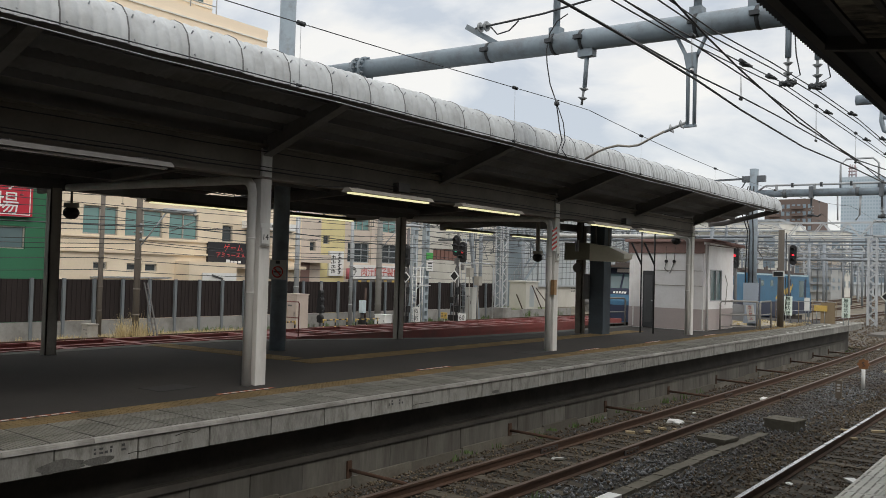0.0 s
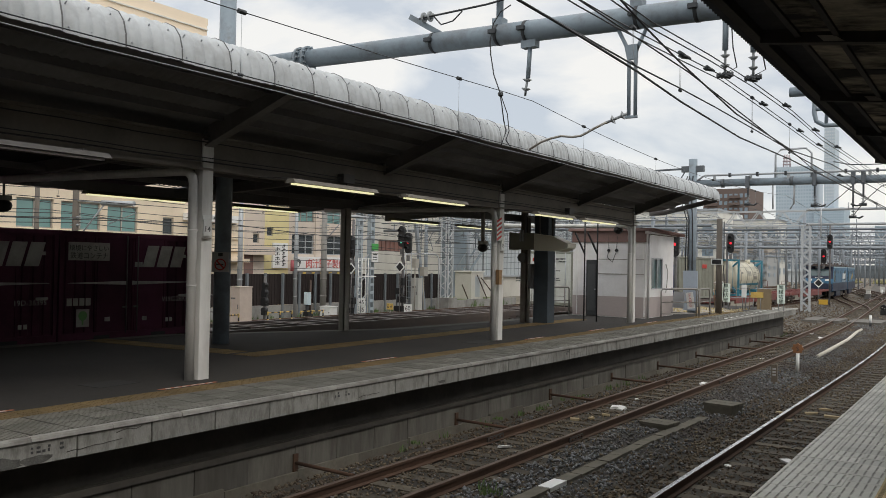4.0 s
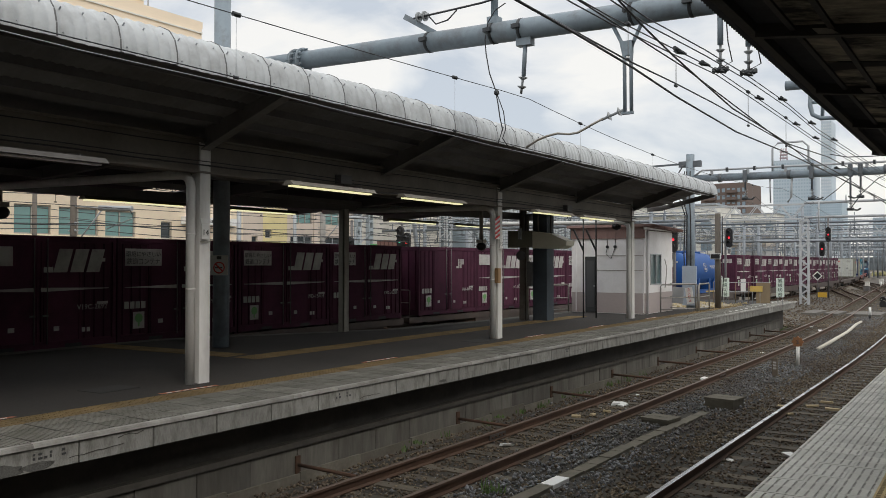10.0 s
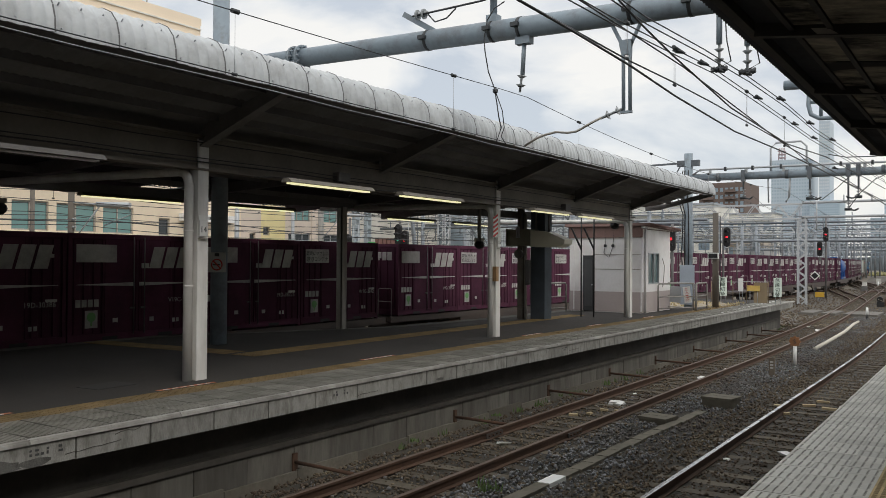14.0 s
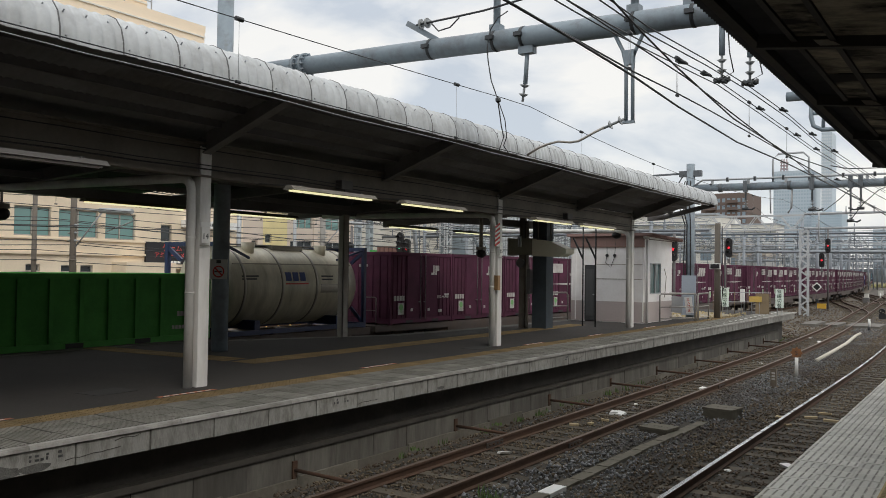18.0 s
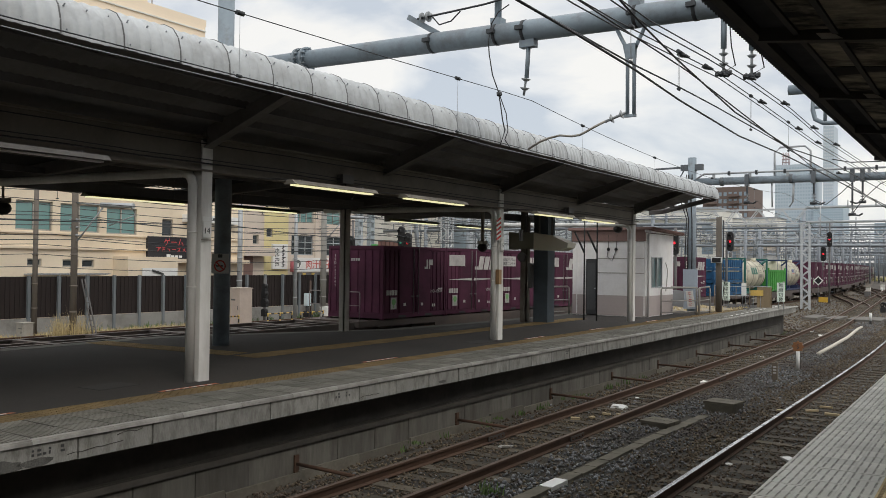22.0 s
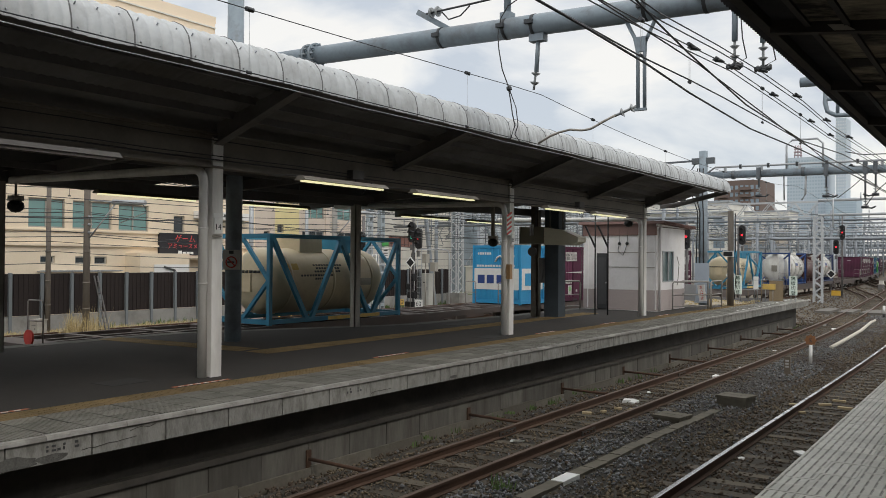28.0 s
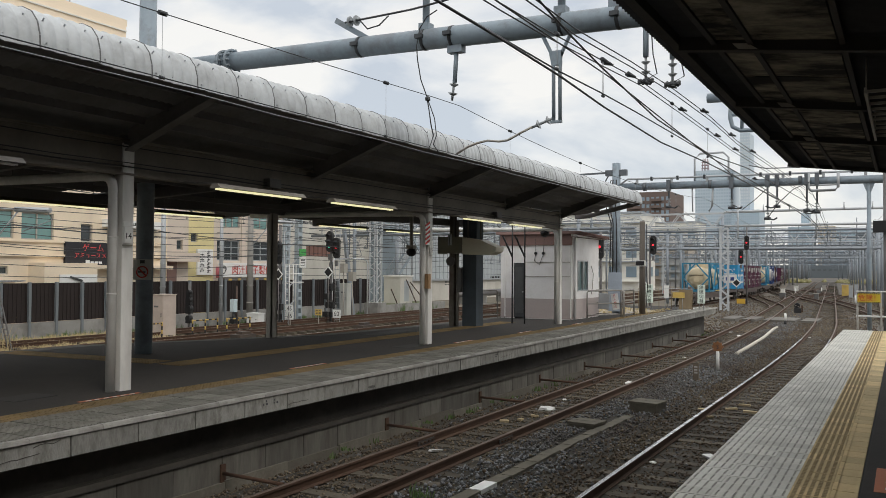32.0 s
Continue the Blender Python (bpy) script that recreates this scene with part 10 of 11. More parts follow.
tube(bm, (0, 0, 0), (0, 0, 0.62), 0.05, 10)
part("post", bm, WHITE, c)
bm = B()
for k in (0, 45):
    m4 = Matrix.Translation((0, 0, 0.76)) @ Matrix.Rotation(radians(k), 4, "Y")
    s0 = len(bm.verts)
    box(bm, -0.125, 0.125, -0.02 - 0.002 * (k > 0), 0.02, -0.125, 0.125)
    bm.verts.ensure_lookup_table()
    for v in bm.verts[s0:]:
        v.co = m4 @ v.co
part("plate", bm, mat("marker_orange", (0.30, 0.135, 0.06), 0.7, var=0.2), c)
words("lettering", "S", 0.18, DARK_MARK, c, pose(0, -0.03, 0.70, 90))
c = thing("kilometre_post", "small weathered marker board standing in the ballast", "marker", "", pose(-5.13, 24.2, -1.25))
bm = B()
box(bm, -0.075, 0.075, -0.035, 0.035, 0, 0.52)
part("board", bm, mat("board_brown", (0.16, 0.13, 0.10), 0.9, var=0.25), c)
bm = B()
for z in (0.22, 0.30, 0.38):
    box(bm, -0.045, 0.045, -0.039, -0.035, z, z + 0.05)
part("writing", bm, LOGO, c)
c = thing("dwarf_signal", "dark dwarf shunting signal with two unlit lenses", "signal", "", pose(-6.9, 67.4, -1.3))
bm = B()
box(bm, -0.24, 0.24, -0.2, 0.2, 0, 0.42)
part("base", bm, BLACK, c)
bm = B()
tube(bm, (-0.05, 0.1, 0.62), (-0.05, -0.1, 0.58), 0.20, 18)
part("head", bm, BLACK, c)
for x, z in ((-0.13, 0.60), (0.03, 0.52)):
    bm = B()
    tube(bm, (x, -0.12, z), (x, -0.10, z), 0.04, 10)
    part("lamp", bm, mat("lamp_lens", (0.35, 0.32, 0.28), 0.2, var=0, bump=0), c)
bm = B()
box(bm, 0.24, 0.34, -0.1, 0.1, 0.05, 0.62)
part("rusty_side", bm, RAIL, c)
c = thing("white_marker", "short white marker post in the ballast", "marker", "", pose(-6.0, 52.0, -1.3))
bm = B()
tube(bm, (0, 0, 0), (0, 0, 0.30), 0.07, 10)
part("base", bm, BLACK, c)
bm = B()
tube(bm, (0, 0, 0.30), (0, 0, 0.72), 0.075, 12, 0.065)
part("post", bm, WHITE, c)
c = thing("yellow_plate", "small yellow track plate on a stake", "sign", "track-side signs", pose(-12.0, 74.0, -0.78))
bm = B()
box(bm, -0.34, 0.34, -0.02, 0.02, -0.12, 0.28)
part("plate", bm, mat("plate_amber", (0.6, 0.36, 0.04), 0.6), c)
bm = B()
tube(bm, (0, 0.03, -0.75), (0, 0.03, 0.2), 0.04, 6)
part("stake", bm, STEEL_DARK, c)
PATCHED = mat("crossing_asphalt", (0.14, 0.13, 0.115), 0.9, var=0.3, scale=3, grain=120)
c = thing("crossing_deck", "asphalt service crossing between the rails", "crossing", kind="structure")
bm = B()
for x0, x1 in ((-9.0, -8.15), (-7.75, -6.95), (-6.55, -4.75), (-4.45, -3.55)):
    box(bm, x0 - 0.95, x1 - 0.95, 54.0, 57.5, -1.3, -1.09)
part("deck", bm, PATCHED, c)
for i, y in enumerate((9.17, 13.55, 17.55, 21.2, 24.81, 28.64, 32.76, 36.0, 38.6)):
    c = thing("wall_bracket", "rusty rod bracket sticking out of the platform wall", "bracket", "rod brackets", pose(-8.62, y, -1.10))
    bm = B()
    tube(bm, (0, 0, 0), (1.12, 0.0, -0.02), 0.028, 8)
    part("rod", bm, RAIL, c)
    bm = B()
    box(bm, 0.0, 0.03, -0.045, 0.045, -0.13, 0.13)
    part("plate", bm, RAIL, c)
rg = random.Random(21)
bm = B()
for k in range(16):
    y = 12.0 + rg.random() * 14 if k < 11 else 30 + rg.random() * 14
    x = line_a(y) + rg.uniform(-0.45, 0.45) if k % 3 else line_b(y) + rg.uniform(-0.5, 0.7)
    s = rg.uniform(0.05, 0.16)
    s0 = len(bm.verts)
    box(bm, -s, s, -s * 0.6, s * 0.6, 0, s * 0.35)
    bm.verts.ensure_lookup_table()
    m4 = pose(x, y, -1.225, rg.uniform(-8, 8), rg.uniform(-8, 8), rg.uniform(0, 180))
    for v in bm.verts[s0:]:
        v.co = m4 @ (v.co + Vector((rg.uniform(-0.02, 0.02), rg.uniform(-0.02, 0.02), 0)))
solid("broken_sleeper_paint", bm, WHITE, "white painted stone fragments lying on the sleepers", "rubble", kind="stuff")

SCRAPS = ((-3.37, 19.5, 0.42, 0.14, 20), (-2.94, 19.3, 0.5, 0.2, 8), (-3.2, 20.2, 0.45, 0.08, -12), (-3.9, 19.1, 0.34, 0.10, -5), (-3.57, 18.2, 0.2, 0.08, 40), (-7.09, 15.57, 0.30, 0.12, 30), (-6.87, 15.9, 0.2, 0.09, 75), (-6.79, 16.44, 0.26, 0.09, 10), (-6.51, 16.5, 0.22, 0.1, 50), (-5.68, 16.35, 0.18, 0.07, 25))
# fishplates at the rail joints and scraps of timber
for fx, side, y in ((line_a, -1, 12.83), (line_a, 1, 13.7), (line_a, -1, 22.1), (line_a, 1, 23.0)):
    c = thing("rail_joint", "dark bolted fishplate at a rail joint", "joint", "rail joints", pose(fx(y) + side * 0.566, y, RAIL_Z - 0.085))
    for d in (-0.042, 0.022):
        bm = B()
        box(bm, d, d + 0.02, -0.28, 0.28, -0.045, 0.04)
        pl = part("fishplate", bm, BOGIE, c)
        for k in range(4):
            bm = B()
            tube(bm, (d - 0.02 if d < 0 else d + 0.02, -0.2 + 0.13 * k, 0), (d if d < 0 else d + 0.045, -0.2 + 0.13 * k, 0), 0.017, 6)
            part("bolt", bm, RAIL, pl)
SCRAP = mat("scrap_timber", (0.40, 0.32, 0.19), 0.9, var=0.25, scale=6, grain=80, stretch=(1, 5, 1))
for x, y, l, w, a in SCRAPS:
    bm = B()
    box(bm, -l * 0.3, l * 0.3, -w / 2, w / 2, 0, 0.04)
    for v in bm.verts:
        if v.co.x > 0:
            v.co.y *= 0.7
    solid("timber_scrap", bm, SCRAP, "splintered pale piece of timber lying on the ballast", "timber", "timber scraps", at=pose(x, y, -1.222, random.uniform(-4, 4), random.uniform(-4, 4), a))

# ---------------------------------------------------------------- pieces of the platforms
TILE_OLD = mat("old_grooved_tile", (0.22, 0.215, 0.19), 0.9, spec=0.25, var=0.2, scale=5, grain=110, rand=0.16, dirt=(0.10, 0.096, 0.08), dirt_amount=0.7, dirt_scale=2.2)
YELLOW_OLD = mat("old_yellow_tile", (0.22, 0.155, 0.075), 0.9, spec=0.25, var=0.15, scale=6, grain=90, rand=0.16, dirt=(0.11, 0.085, 0.05), dirt_amount=0.7, dirt_scale=1.4)
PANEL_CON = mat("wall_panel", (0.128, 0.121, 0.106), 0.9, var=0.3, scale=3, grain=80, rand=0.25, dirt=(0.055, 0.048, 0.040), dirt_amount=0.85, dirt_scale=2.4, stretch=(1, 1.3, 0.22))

# edge blocks of the far platform
bm = B()
box(bm, EDGE_X - 0.50, EDGE_X - 0.012, 0.010, 0.940, -0.285, -0.052)
blk = finish(bm, COPING, "coping_block")
bm = B()
box(bm, EDGE_X - 0.075, EDGE_X + 0.012, 0.003, 0.947, -0.045, 0.006)
for e in [e for e in bm.edges if abs(e.verts[0].co.x - EDGE_X - 0.012) < 1e-4 and abs(e.verts[1].co.x - EDGE_X - 0.012) < 1e-4 and e.verts[0].co.z > 0 and e.verts[1].co.z > 0]:
    bmesh.ops.bevel(bm, geom=[e], offset=0.014, segments=2, affect="EDGES")
nose = finish(bm, NOSING, "nosing")
y = -6.0
while y < FAR_END - 0.9:
    share("coping_block", blk, far_platform, pose(random.uniform(-0.006, 0.004), y, random.uniform(-0.004, 0.003)))
    if y > 2:
        share("nosing", nose, far_platform, pose(random.uniform(-0.003, 0.003), y + 0.42, random.uniform(-0.002, 0.002)))
    y += 0.952
bm = B()
box(bm, EDGE_X - 0.52, EDGE_X - 0.08, -45, FAR_END, -0.046, -0.006)
part("tile_bed", bm, CONCRETE, far_platform)
# cracks and broken-out patches in the edge face
for y0, z0, n in ((5.3, -0.22, 9), (5.9, -0.10, 5), (10.1, -0.24, 8), (13.2, -0.19, 6), (17.9, -0.20, 9), (22.4, -0.12, 7), (27.3, -0.22, 10)):
    bm = B()
    rc = random.Random(int(y0 * 10))
    path_tube(bm, [(EDGE_X - 0.0135, y0 + 0.085 * i, z0 + rc.uniform(-0.012, 0.012) + 0.004 * i) for i in range(n)], 0.0045, 4)
    part("crack", bm, MATS["recess_shade"], far_platform)
for y0, w, h in ((4.55, 0.30, 0.08), (4.95, 0.20, 0.05), (12.5, 0.12, 0.03)):
    bm = B()
    rc = random.Random(int(y0 * 7))
    ring = [(y0 + w * math.cos(2 * math.pi * i / 14) * rc.uniform(0.75, 1.1), -0.235 + h * math.sin(2 * math.pi * i / 14) * rc.uniform(0.7, 1.1)) for i in range(14)]
    lo, hi = ([bm.verts.new((x, yy, max(-0.283, zz))) for yy, zz in ring] for x in (EDGE_X - 0.016, EDGE_X - 0.0095))
    bm.faces.new(hi)
    for i in range(14):
        k = (i + 1) % 14
        bm.faces.new((lo[i], lo[k], hi[k], hi[i]))
    part("spalled_patch", bm, mat("spalled_concrete", (0.12, 0.117, 0.108), 0.95, spec=0.15, var=0.5, scale=30, grain=200, bump=0.8), far_platform, "dark broken-out patch")
# stained face plates
bm = B()
rm = random.Random(31)
for y0, n in ((4.90, 4), (5.22, 2), (9.62, 2), (9.86, 3), (17.55, 4)):
    for k in range(n):
        for z in (-0.17, -0.125):
            if rm.random() < 0.8:
                box(bm, EDGE_X - 0.012, EDGE_X - 0.008, y0 + k * 0.062, y0 + k * 0.062 + rm.uniform(0.02, 0.05), z, z + rm.uniform(0.02, 0.036))
part("stencil_mark", bm, DARK_MARK, far_platform)
# grooved tiles behind the edge, then the yellow line
bm = B()
box(bm, 0, 0.341, 0.003, 0.472, -0.02, 0.004)
for k in range(11):
    box(bm, 0.012, 0.329, 0.016 + k * 0.041, 0.042 + k * 0.041, 0.004, 0.011, mi=1)
gro = finish(bm, [mat("groove_floor", (0.075, 0.072, 0.064), 0.95, spec=0.2, var=0.3), TILE_OLD], "grooved_tile")
bm = B()
box(bm, 0, 0.30, 0.002, 0.298, -0.02, 0.005)
for i in range(4):
    for j in range(4):
        xx, yy = 0.045 + i * 0.07, 0.045 + j * 0.07
        a = [bm.verts.new((xx + d * 0.02, yy + e * 0.02, 0.005)) for d, e in ((-1, -1), (1, -1), (1, 1), (-1, 1))]
        b = [bm.verts.new((xx + d * 0.012, yy + e * 0.012, 0.011)) for d, e in ((-1, -1), (1, -1), (1, 1), (-1, 1))]
        bm.faces.new(b)
        for k in range(4):
            bm.faces.new((a[k], a[(k + 1) % 4], b[(k + 1) % 4], b[k]))
dot_old = finish(bm, YELLOW_OLD, "tactile_tile")
bm = B()
box(bm, 0, 0.43, 0.002, 0.298, -0.02, 0.005)
for i in range(6):
    for j in range(4):
        xx, yy = 0.045 + i * 0.068, 0.045 + j * 0.07
        box(bm, xx - 0.015, xx + 0.015, yy - 0.015, yy + 0.015, 0.005, 0.010)
dot_wide = finish(bm, YELLOW_OLD, "tactile_tile")
y = 4.0
while y < 38.5:
    for k in range(3):
        share("grooved_tile", gro, far_platform, pose(EDGE_X - 0.08 - 0.344 * (k + 1), y, random.uniform(-0.002, 0.002)))
    y += 0.475
bm = B()
box(bm, EDGE_X - 1.115, EDGE_X - 0.08, -20, 3.99, -0.02, 0.004)
box(bm, EDGE_X - 1.115, EDGE_X - 0.08, 38.6, FAR_END, -0.02, 0.004)
part("edge_strip", bm, TILE_OLD, far_platform)
y = 4.0
while y < 38.0:
    share("tactile_tile", dot_wide, far_platform, pose(EDGE_X - 1.55, y, random.uniform(-0.001, 0.001)))
    y += 0.30
bm = B()
box(bm, EDGE_X - 1.55, EDGE_X - 1.12, -20, 3.99, -0.02, 0.005)
part("tactile_strip", bm, YELLOW_OLD, far_platform)
# tactile line across the platform, turning along it
a, b = Vector((-16.9, 11.20)), Vector((-12.55, 11.52))
d = (b - a).normalized()
n = int((b - a).length / 0.3)
for i in range(n):
    p = a + d * 0.3 * i
    for k in (0, 0.301):
        share("tactile_tile", dot_old, far_platform, pose(p.x - d.y * k, p.y + d.x * k, 0.002, 0, 0, math.degrees(math.atan2(d.y, d.x))))
y = 11.55
while y < 27:
    for k in (0, 0.301):
        share("tactile_tile", dot_old, far_platform, pose(-12.54 + k, y, 0.002, 0, 0, 0.2))
    y += 0.30
# dotted white line across the platform end
for k in range(14):
    t = (k + 0.15) / 14
    boxpart("white_dot", (-8.49 + -0.56 * t - 0.04, -8.49 + -0.56 * t + 0.04, 31.62 + 13.39 * t, 31.62 + 13.39 * t + 0.22, 0.004, 0.013), WHITE, far_platform)
# orange boarding marks and repaired asphalt patches
for x, y in ((-9.90, 4.6), (-9.90, 7.75), (-9.90, 12.3), (-9.88, 18.7), (-9.86, 22.6), (-9.85, 27.2)):
    c = thing("boarding_mark", "worn orange and white boarding mark painted on asphalt", "marking", "boarding marks", pose(x, y, 0.001))
    bm = B()
    box(bm, -0.05, 0.03, 0, 1.05, 0.0, 0.003)
    part("orange_bar", bm, mat("mark_orange", (0.42, 0.13, 0.06), 0.8, var=0.3, dirt=(0.08, 0.07, 0.06), dirt_amount=0.8, dirt_scale=5), c)
    bm = B()
    for k in range(6):
        box(bm, -0.01, 0.025, 0.1 + k * 0.15, 0.19 + k * 0.15, 0.003, 0.005)
    part("white_dash", bm, WHITE, c)
bm = B()
rim = [(-11.6 + 1.75 * math.cos(a) * (1 + 0.12 * math.sin(5 * a)), 36.9 + 3.4 * math.sin(a) * (1 + 0.06 * math.cos(7 * a))) for a in (2 * math.pi * i / 32 for i in range(32))]
slab(bm, rim, 0.0005, 0.006)
solid("sand_drift", bm, mat("drift_sand", (0.36, 0.31, 0.23), 0.95, var=0.3, scale=3, grain=90, dirt=(0.10, 0.09, 0.07), dirt_amount=0.8, dirt_scale=1.2), "thin sandy dirt drifted over the platform end", "sand", kind="structure")
PATCH = mat("asphalt_patch", (0.032, 0.032, 0.031), 0.9, var=0.2, scale=5, grain=200)
for x, y, w, l in ((-10.9, 7.3, 0.5, 0.7), (-13.1, 19.6, 0.5, 2.2), (-10.4, 16.9, 0.5, 0.9)):
    bm = B()
    box(bm, -w / 2, w / 2, 0, l, 0.001, 0.004)
    solid("asphalt_patch", bm, PATCH, "greyer repaired asphalt patch with straight edges", "patch", kind="structure", at=pose(x, y, 0, 0, 0, random.uniform(-4, 4)))
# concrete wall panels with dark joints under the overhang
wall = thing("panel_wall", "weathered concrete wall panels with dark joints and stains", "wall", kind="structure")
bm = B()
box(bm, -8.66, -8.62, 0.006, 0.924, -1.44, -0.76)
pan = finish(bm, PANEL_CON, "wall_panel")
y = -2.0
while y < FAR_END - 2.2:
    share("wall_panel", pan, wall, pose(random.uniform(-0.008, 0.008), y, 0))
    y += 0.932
# ledge shares the wall's dark colour, painted for shade under the edge
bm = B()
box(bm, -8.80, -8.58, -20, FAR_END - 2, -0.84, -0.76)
part("ledge", bm, MATS["recess_shade"], wall, "dark ledge under the platform edge")
bm = B()
box(bm, 0, 0.05, 0.004, 1.39, -1.45, -1.17)
foot = finish(bm, mat("wall_foot", (0.15, 0.137, 0.113), 0.9, var=0.3, scale=3, grain=80, rand=0.25, dirt=(0.10, 0.085, 0.065), dirt_amount=0.8, dirt_scale=2.0), "foot_block")
y = -2.0
while y < FAR_END - 2.5:
    share("foot_block", foot, wall, pose(-8.615 + random.uniform(-0.01, 0.01), y, random.uniform(-0.06, 0.0)))
    y += 1.398
# near platform: grooved grey tiles and yellow tactile rows
bm = B()
box(bm, 0.001, 0.278, 0.003, 0.262, -0.03, -0.003, mi=1)
box(bm, 0, 0.279, 0.002, 0.034, -0.010, 0.004)
box(bm, 0, 0.279, 0.230, 0.263, -0.010, 0.004)
for x0, x1 in ((0.0, 0.0255), (0.0445, 0.0955), (0.1145, 0.1655), (0.1845, 0.2355), (0.2545, 0.279)):
    box(bm, x0, x1, 0.034, 0.230, -0.010, 0.004)
til = finish(bm, [TILE_GREY, mat("slot_floor", (0.40, 0.39, 0.355), 0.95, var=0.25)], "slotted_tile")
y = 4.0
while y < OWN_END - 0.3:
    for k in range(3):
        share("slotted_tile", til, own_platform, pose(OWN_X + 0.004 + 0.281 * k, y, random.uniform(-0.002, 0.0015)))
    y += 0.265
bm = B()
box(bm, OWN_X, -0.86, -120, 3.99, -0.03, 0.002)
box(bm, OWN_X - 0.005, 0.018, -120, OWN_END, -0.35, -0.031)
part("edge_slab", bm, TILE_GREY, own_platform)
OWN_YELLOW = mat("tactile_worn_yellow", (0.62, 0.475, 0.245), 0.8, var=0.22, scale=7, grain=120, rand=0.22, dirt=(0.46, 0.34, 0.18), dirt_amount=0.6, dirt_scale=2.2)
# dots are coloured darker than their tile to stand for their small shadows
DOT_SHADE = mat("tactile_dot_shade", (0.30, 0.225, 0.12), 0.85, var=0.3, scale=9, grain=120)
bm = B()
box(bm, 0, 0.30, 0.004, 0.294, -0.03, 0.003)
for i in range(5):
    for j in range(5):
        xx, yy = 0.035 + i * 0.0575, 0.035 + j * 0.0575
        a = [bm.verts.new((xx + d * 0.018, yy + e * 0.018, 0.003)) for d, e in ((-1, -1), (1, -1), (1, 1), (-1, 1))]
        b = [bm.verts.new((xx + d * 0.011, yy + e * 0.011, 0.009)) for d, e in ((-1, -1), (1, -1), (1, 1), (-1, 1))]
        bm.faces.new(b)
        for k in range(4):
            bm.faces.new((a[k], a[(k + 1) % 4], b[(k + 1) % 4], b[k]))
for f in bm.faces:
    if f.calc_center_median().z > 0.0031:
        f.material_index = 1
dot = finish(bm, [OWN_YELLOW, DOT_SHADE], "tactile_tile")
bm = B()
box(bm, 0, 0.205, 0.004, 0.294, -0.03, 0.003)
box(bm, 0.012, 0.040, 0.004, 0.294, 0.003, 0.010)
bar = finish(bm, OWN_YELLOW, "line_tile")
y = 4.0
while y < OWN_END - 0.3:
    share("tactile_tile", dot, own_platform, pose(-0.855, y, random.uniform(-0.001, 0.001)))
    share("line_tile", bar, own_platform, pose(-0.551, y, random.uniform(-0.001, 0.001)))
    y += 0.30
bm = B()
box(bm, -0.855, -0.35, -120, 3.99, -0.03, 0.003)
part("tactile_strip", bm, OWN_YELLOW, own_platform)
bm = B()
box(bm, -0.342, 0.018, -120, OWN_END, -0.03, 0.0)
part("asphalt_margin", bm, ASPHALT, own_platform)
c = thing("floor_sticker", "orange floor notice with white writing on the asphalt", "sign", "", pose(0.0, 8.5, 0.001))
bm = B()
box(bm, -0.235, 0.25, -0.48, 0.50, 0, 0.003)
part("sheet", bm, mat("sticker_orange", (0.46, 0.15, 0.07), 0.7), c)
bm = B()
for z, n in ((0.28, 5), (0.08, 6), (-0.12, 5), (-0.36, 3)):
    for k in range(n):
        box(bm, -0.15 + k * 0.065, -0.11 + k * 0.065, z, z + 0.07, 0.003, 0.005)
part("writing", bm, WHITE, c)


# ---------------------------------------------------------------- loose ballast stones
def stones(name, label, spots, m, smin, smax, seed):
    rs = np.random.RandomState(seed)
    n = len(spots)
    base = np.array([(1, 0, 0), (-1, 0, 0), (0, 1, 0), (0, -1, 0), (0, 0, 0.8), (0, 0, -0.8)], float)
    tri = np.array([(0, 2, 4), (2, 1, 4), (1, 3, 4), (3, 0, 4), (2, 0, 5), (1, 2, 5), (3, 1, 5), (0, 3, 5)])
    v = base[None] * rs.uniform(0.55, 1.25, (n, 6, 1)) + rs.normal(0, 0.16, (n, 6, 3))
    v *= rs.uniform(smin, smax, (n, 1, 1)) * rs.uniform(0.7, 1.2, (n, 1, 3))
    a = rs.uniform(0, 6.28, n)
    e = rs.uniform(-0.7, 0.7, n)
    ca, sa, ce, se = np.cos(a), np.sin(a), np.cos(e), np.sin(e)
    x, y, z = v[..., 0], v[..., 1], v[..., 2]
    y, z = y * ce[:, None] - z * se[:, None], y * se[:, None] + z * ce[:, None]
    x, y = x * ca[:, None] - y * sa[:, None], x * sa[:, None] + y * ca[:, None]
    v = np.stack([x, y, z], -1) + np.array(spots)[:, None]
    f = (tri[None] + 6 * np.arange(n)[:, None, None]).reshape(-1, 3)
    me = bpy.data.meshes.new(name)
    me.vertices.add(n * 6)
    me.vertices.foreach_set("co", v.reshape(-1))
    me.loops.add(len(f) * 3)
    me.loops.foreach_set("vertex_index", f.reshape(-1).astype(np.int32))
    me.polygons.add(len(f))
    me.polygons.foreach_set("loop_start", np.arange(0, len(f) * 3, 3, dtype=np.int32))
    me.update(calc_edges=True)
    me.materials.append(m)
    ob = new(name, me)
    return tagged(ob, label, "ballast", kind="stuff")


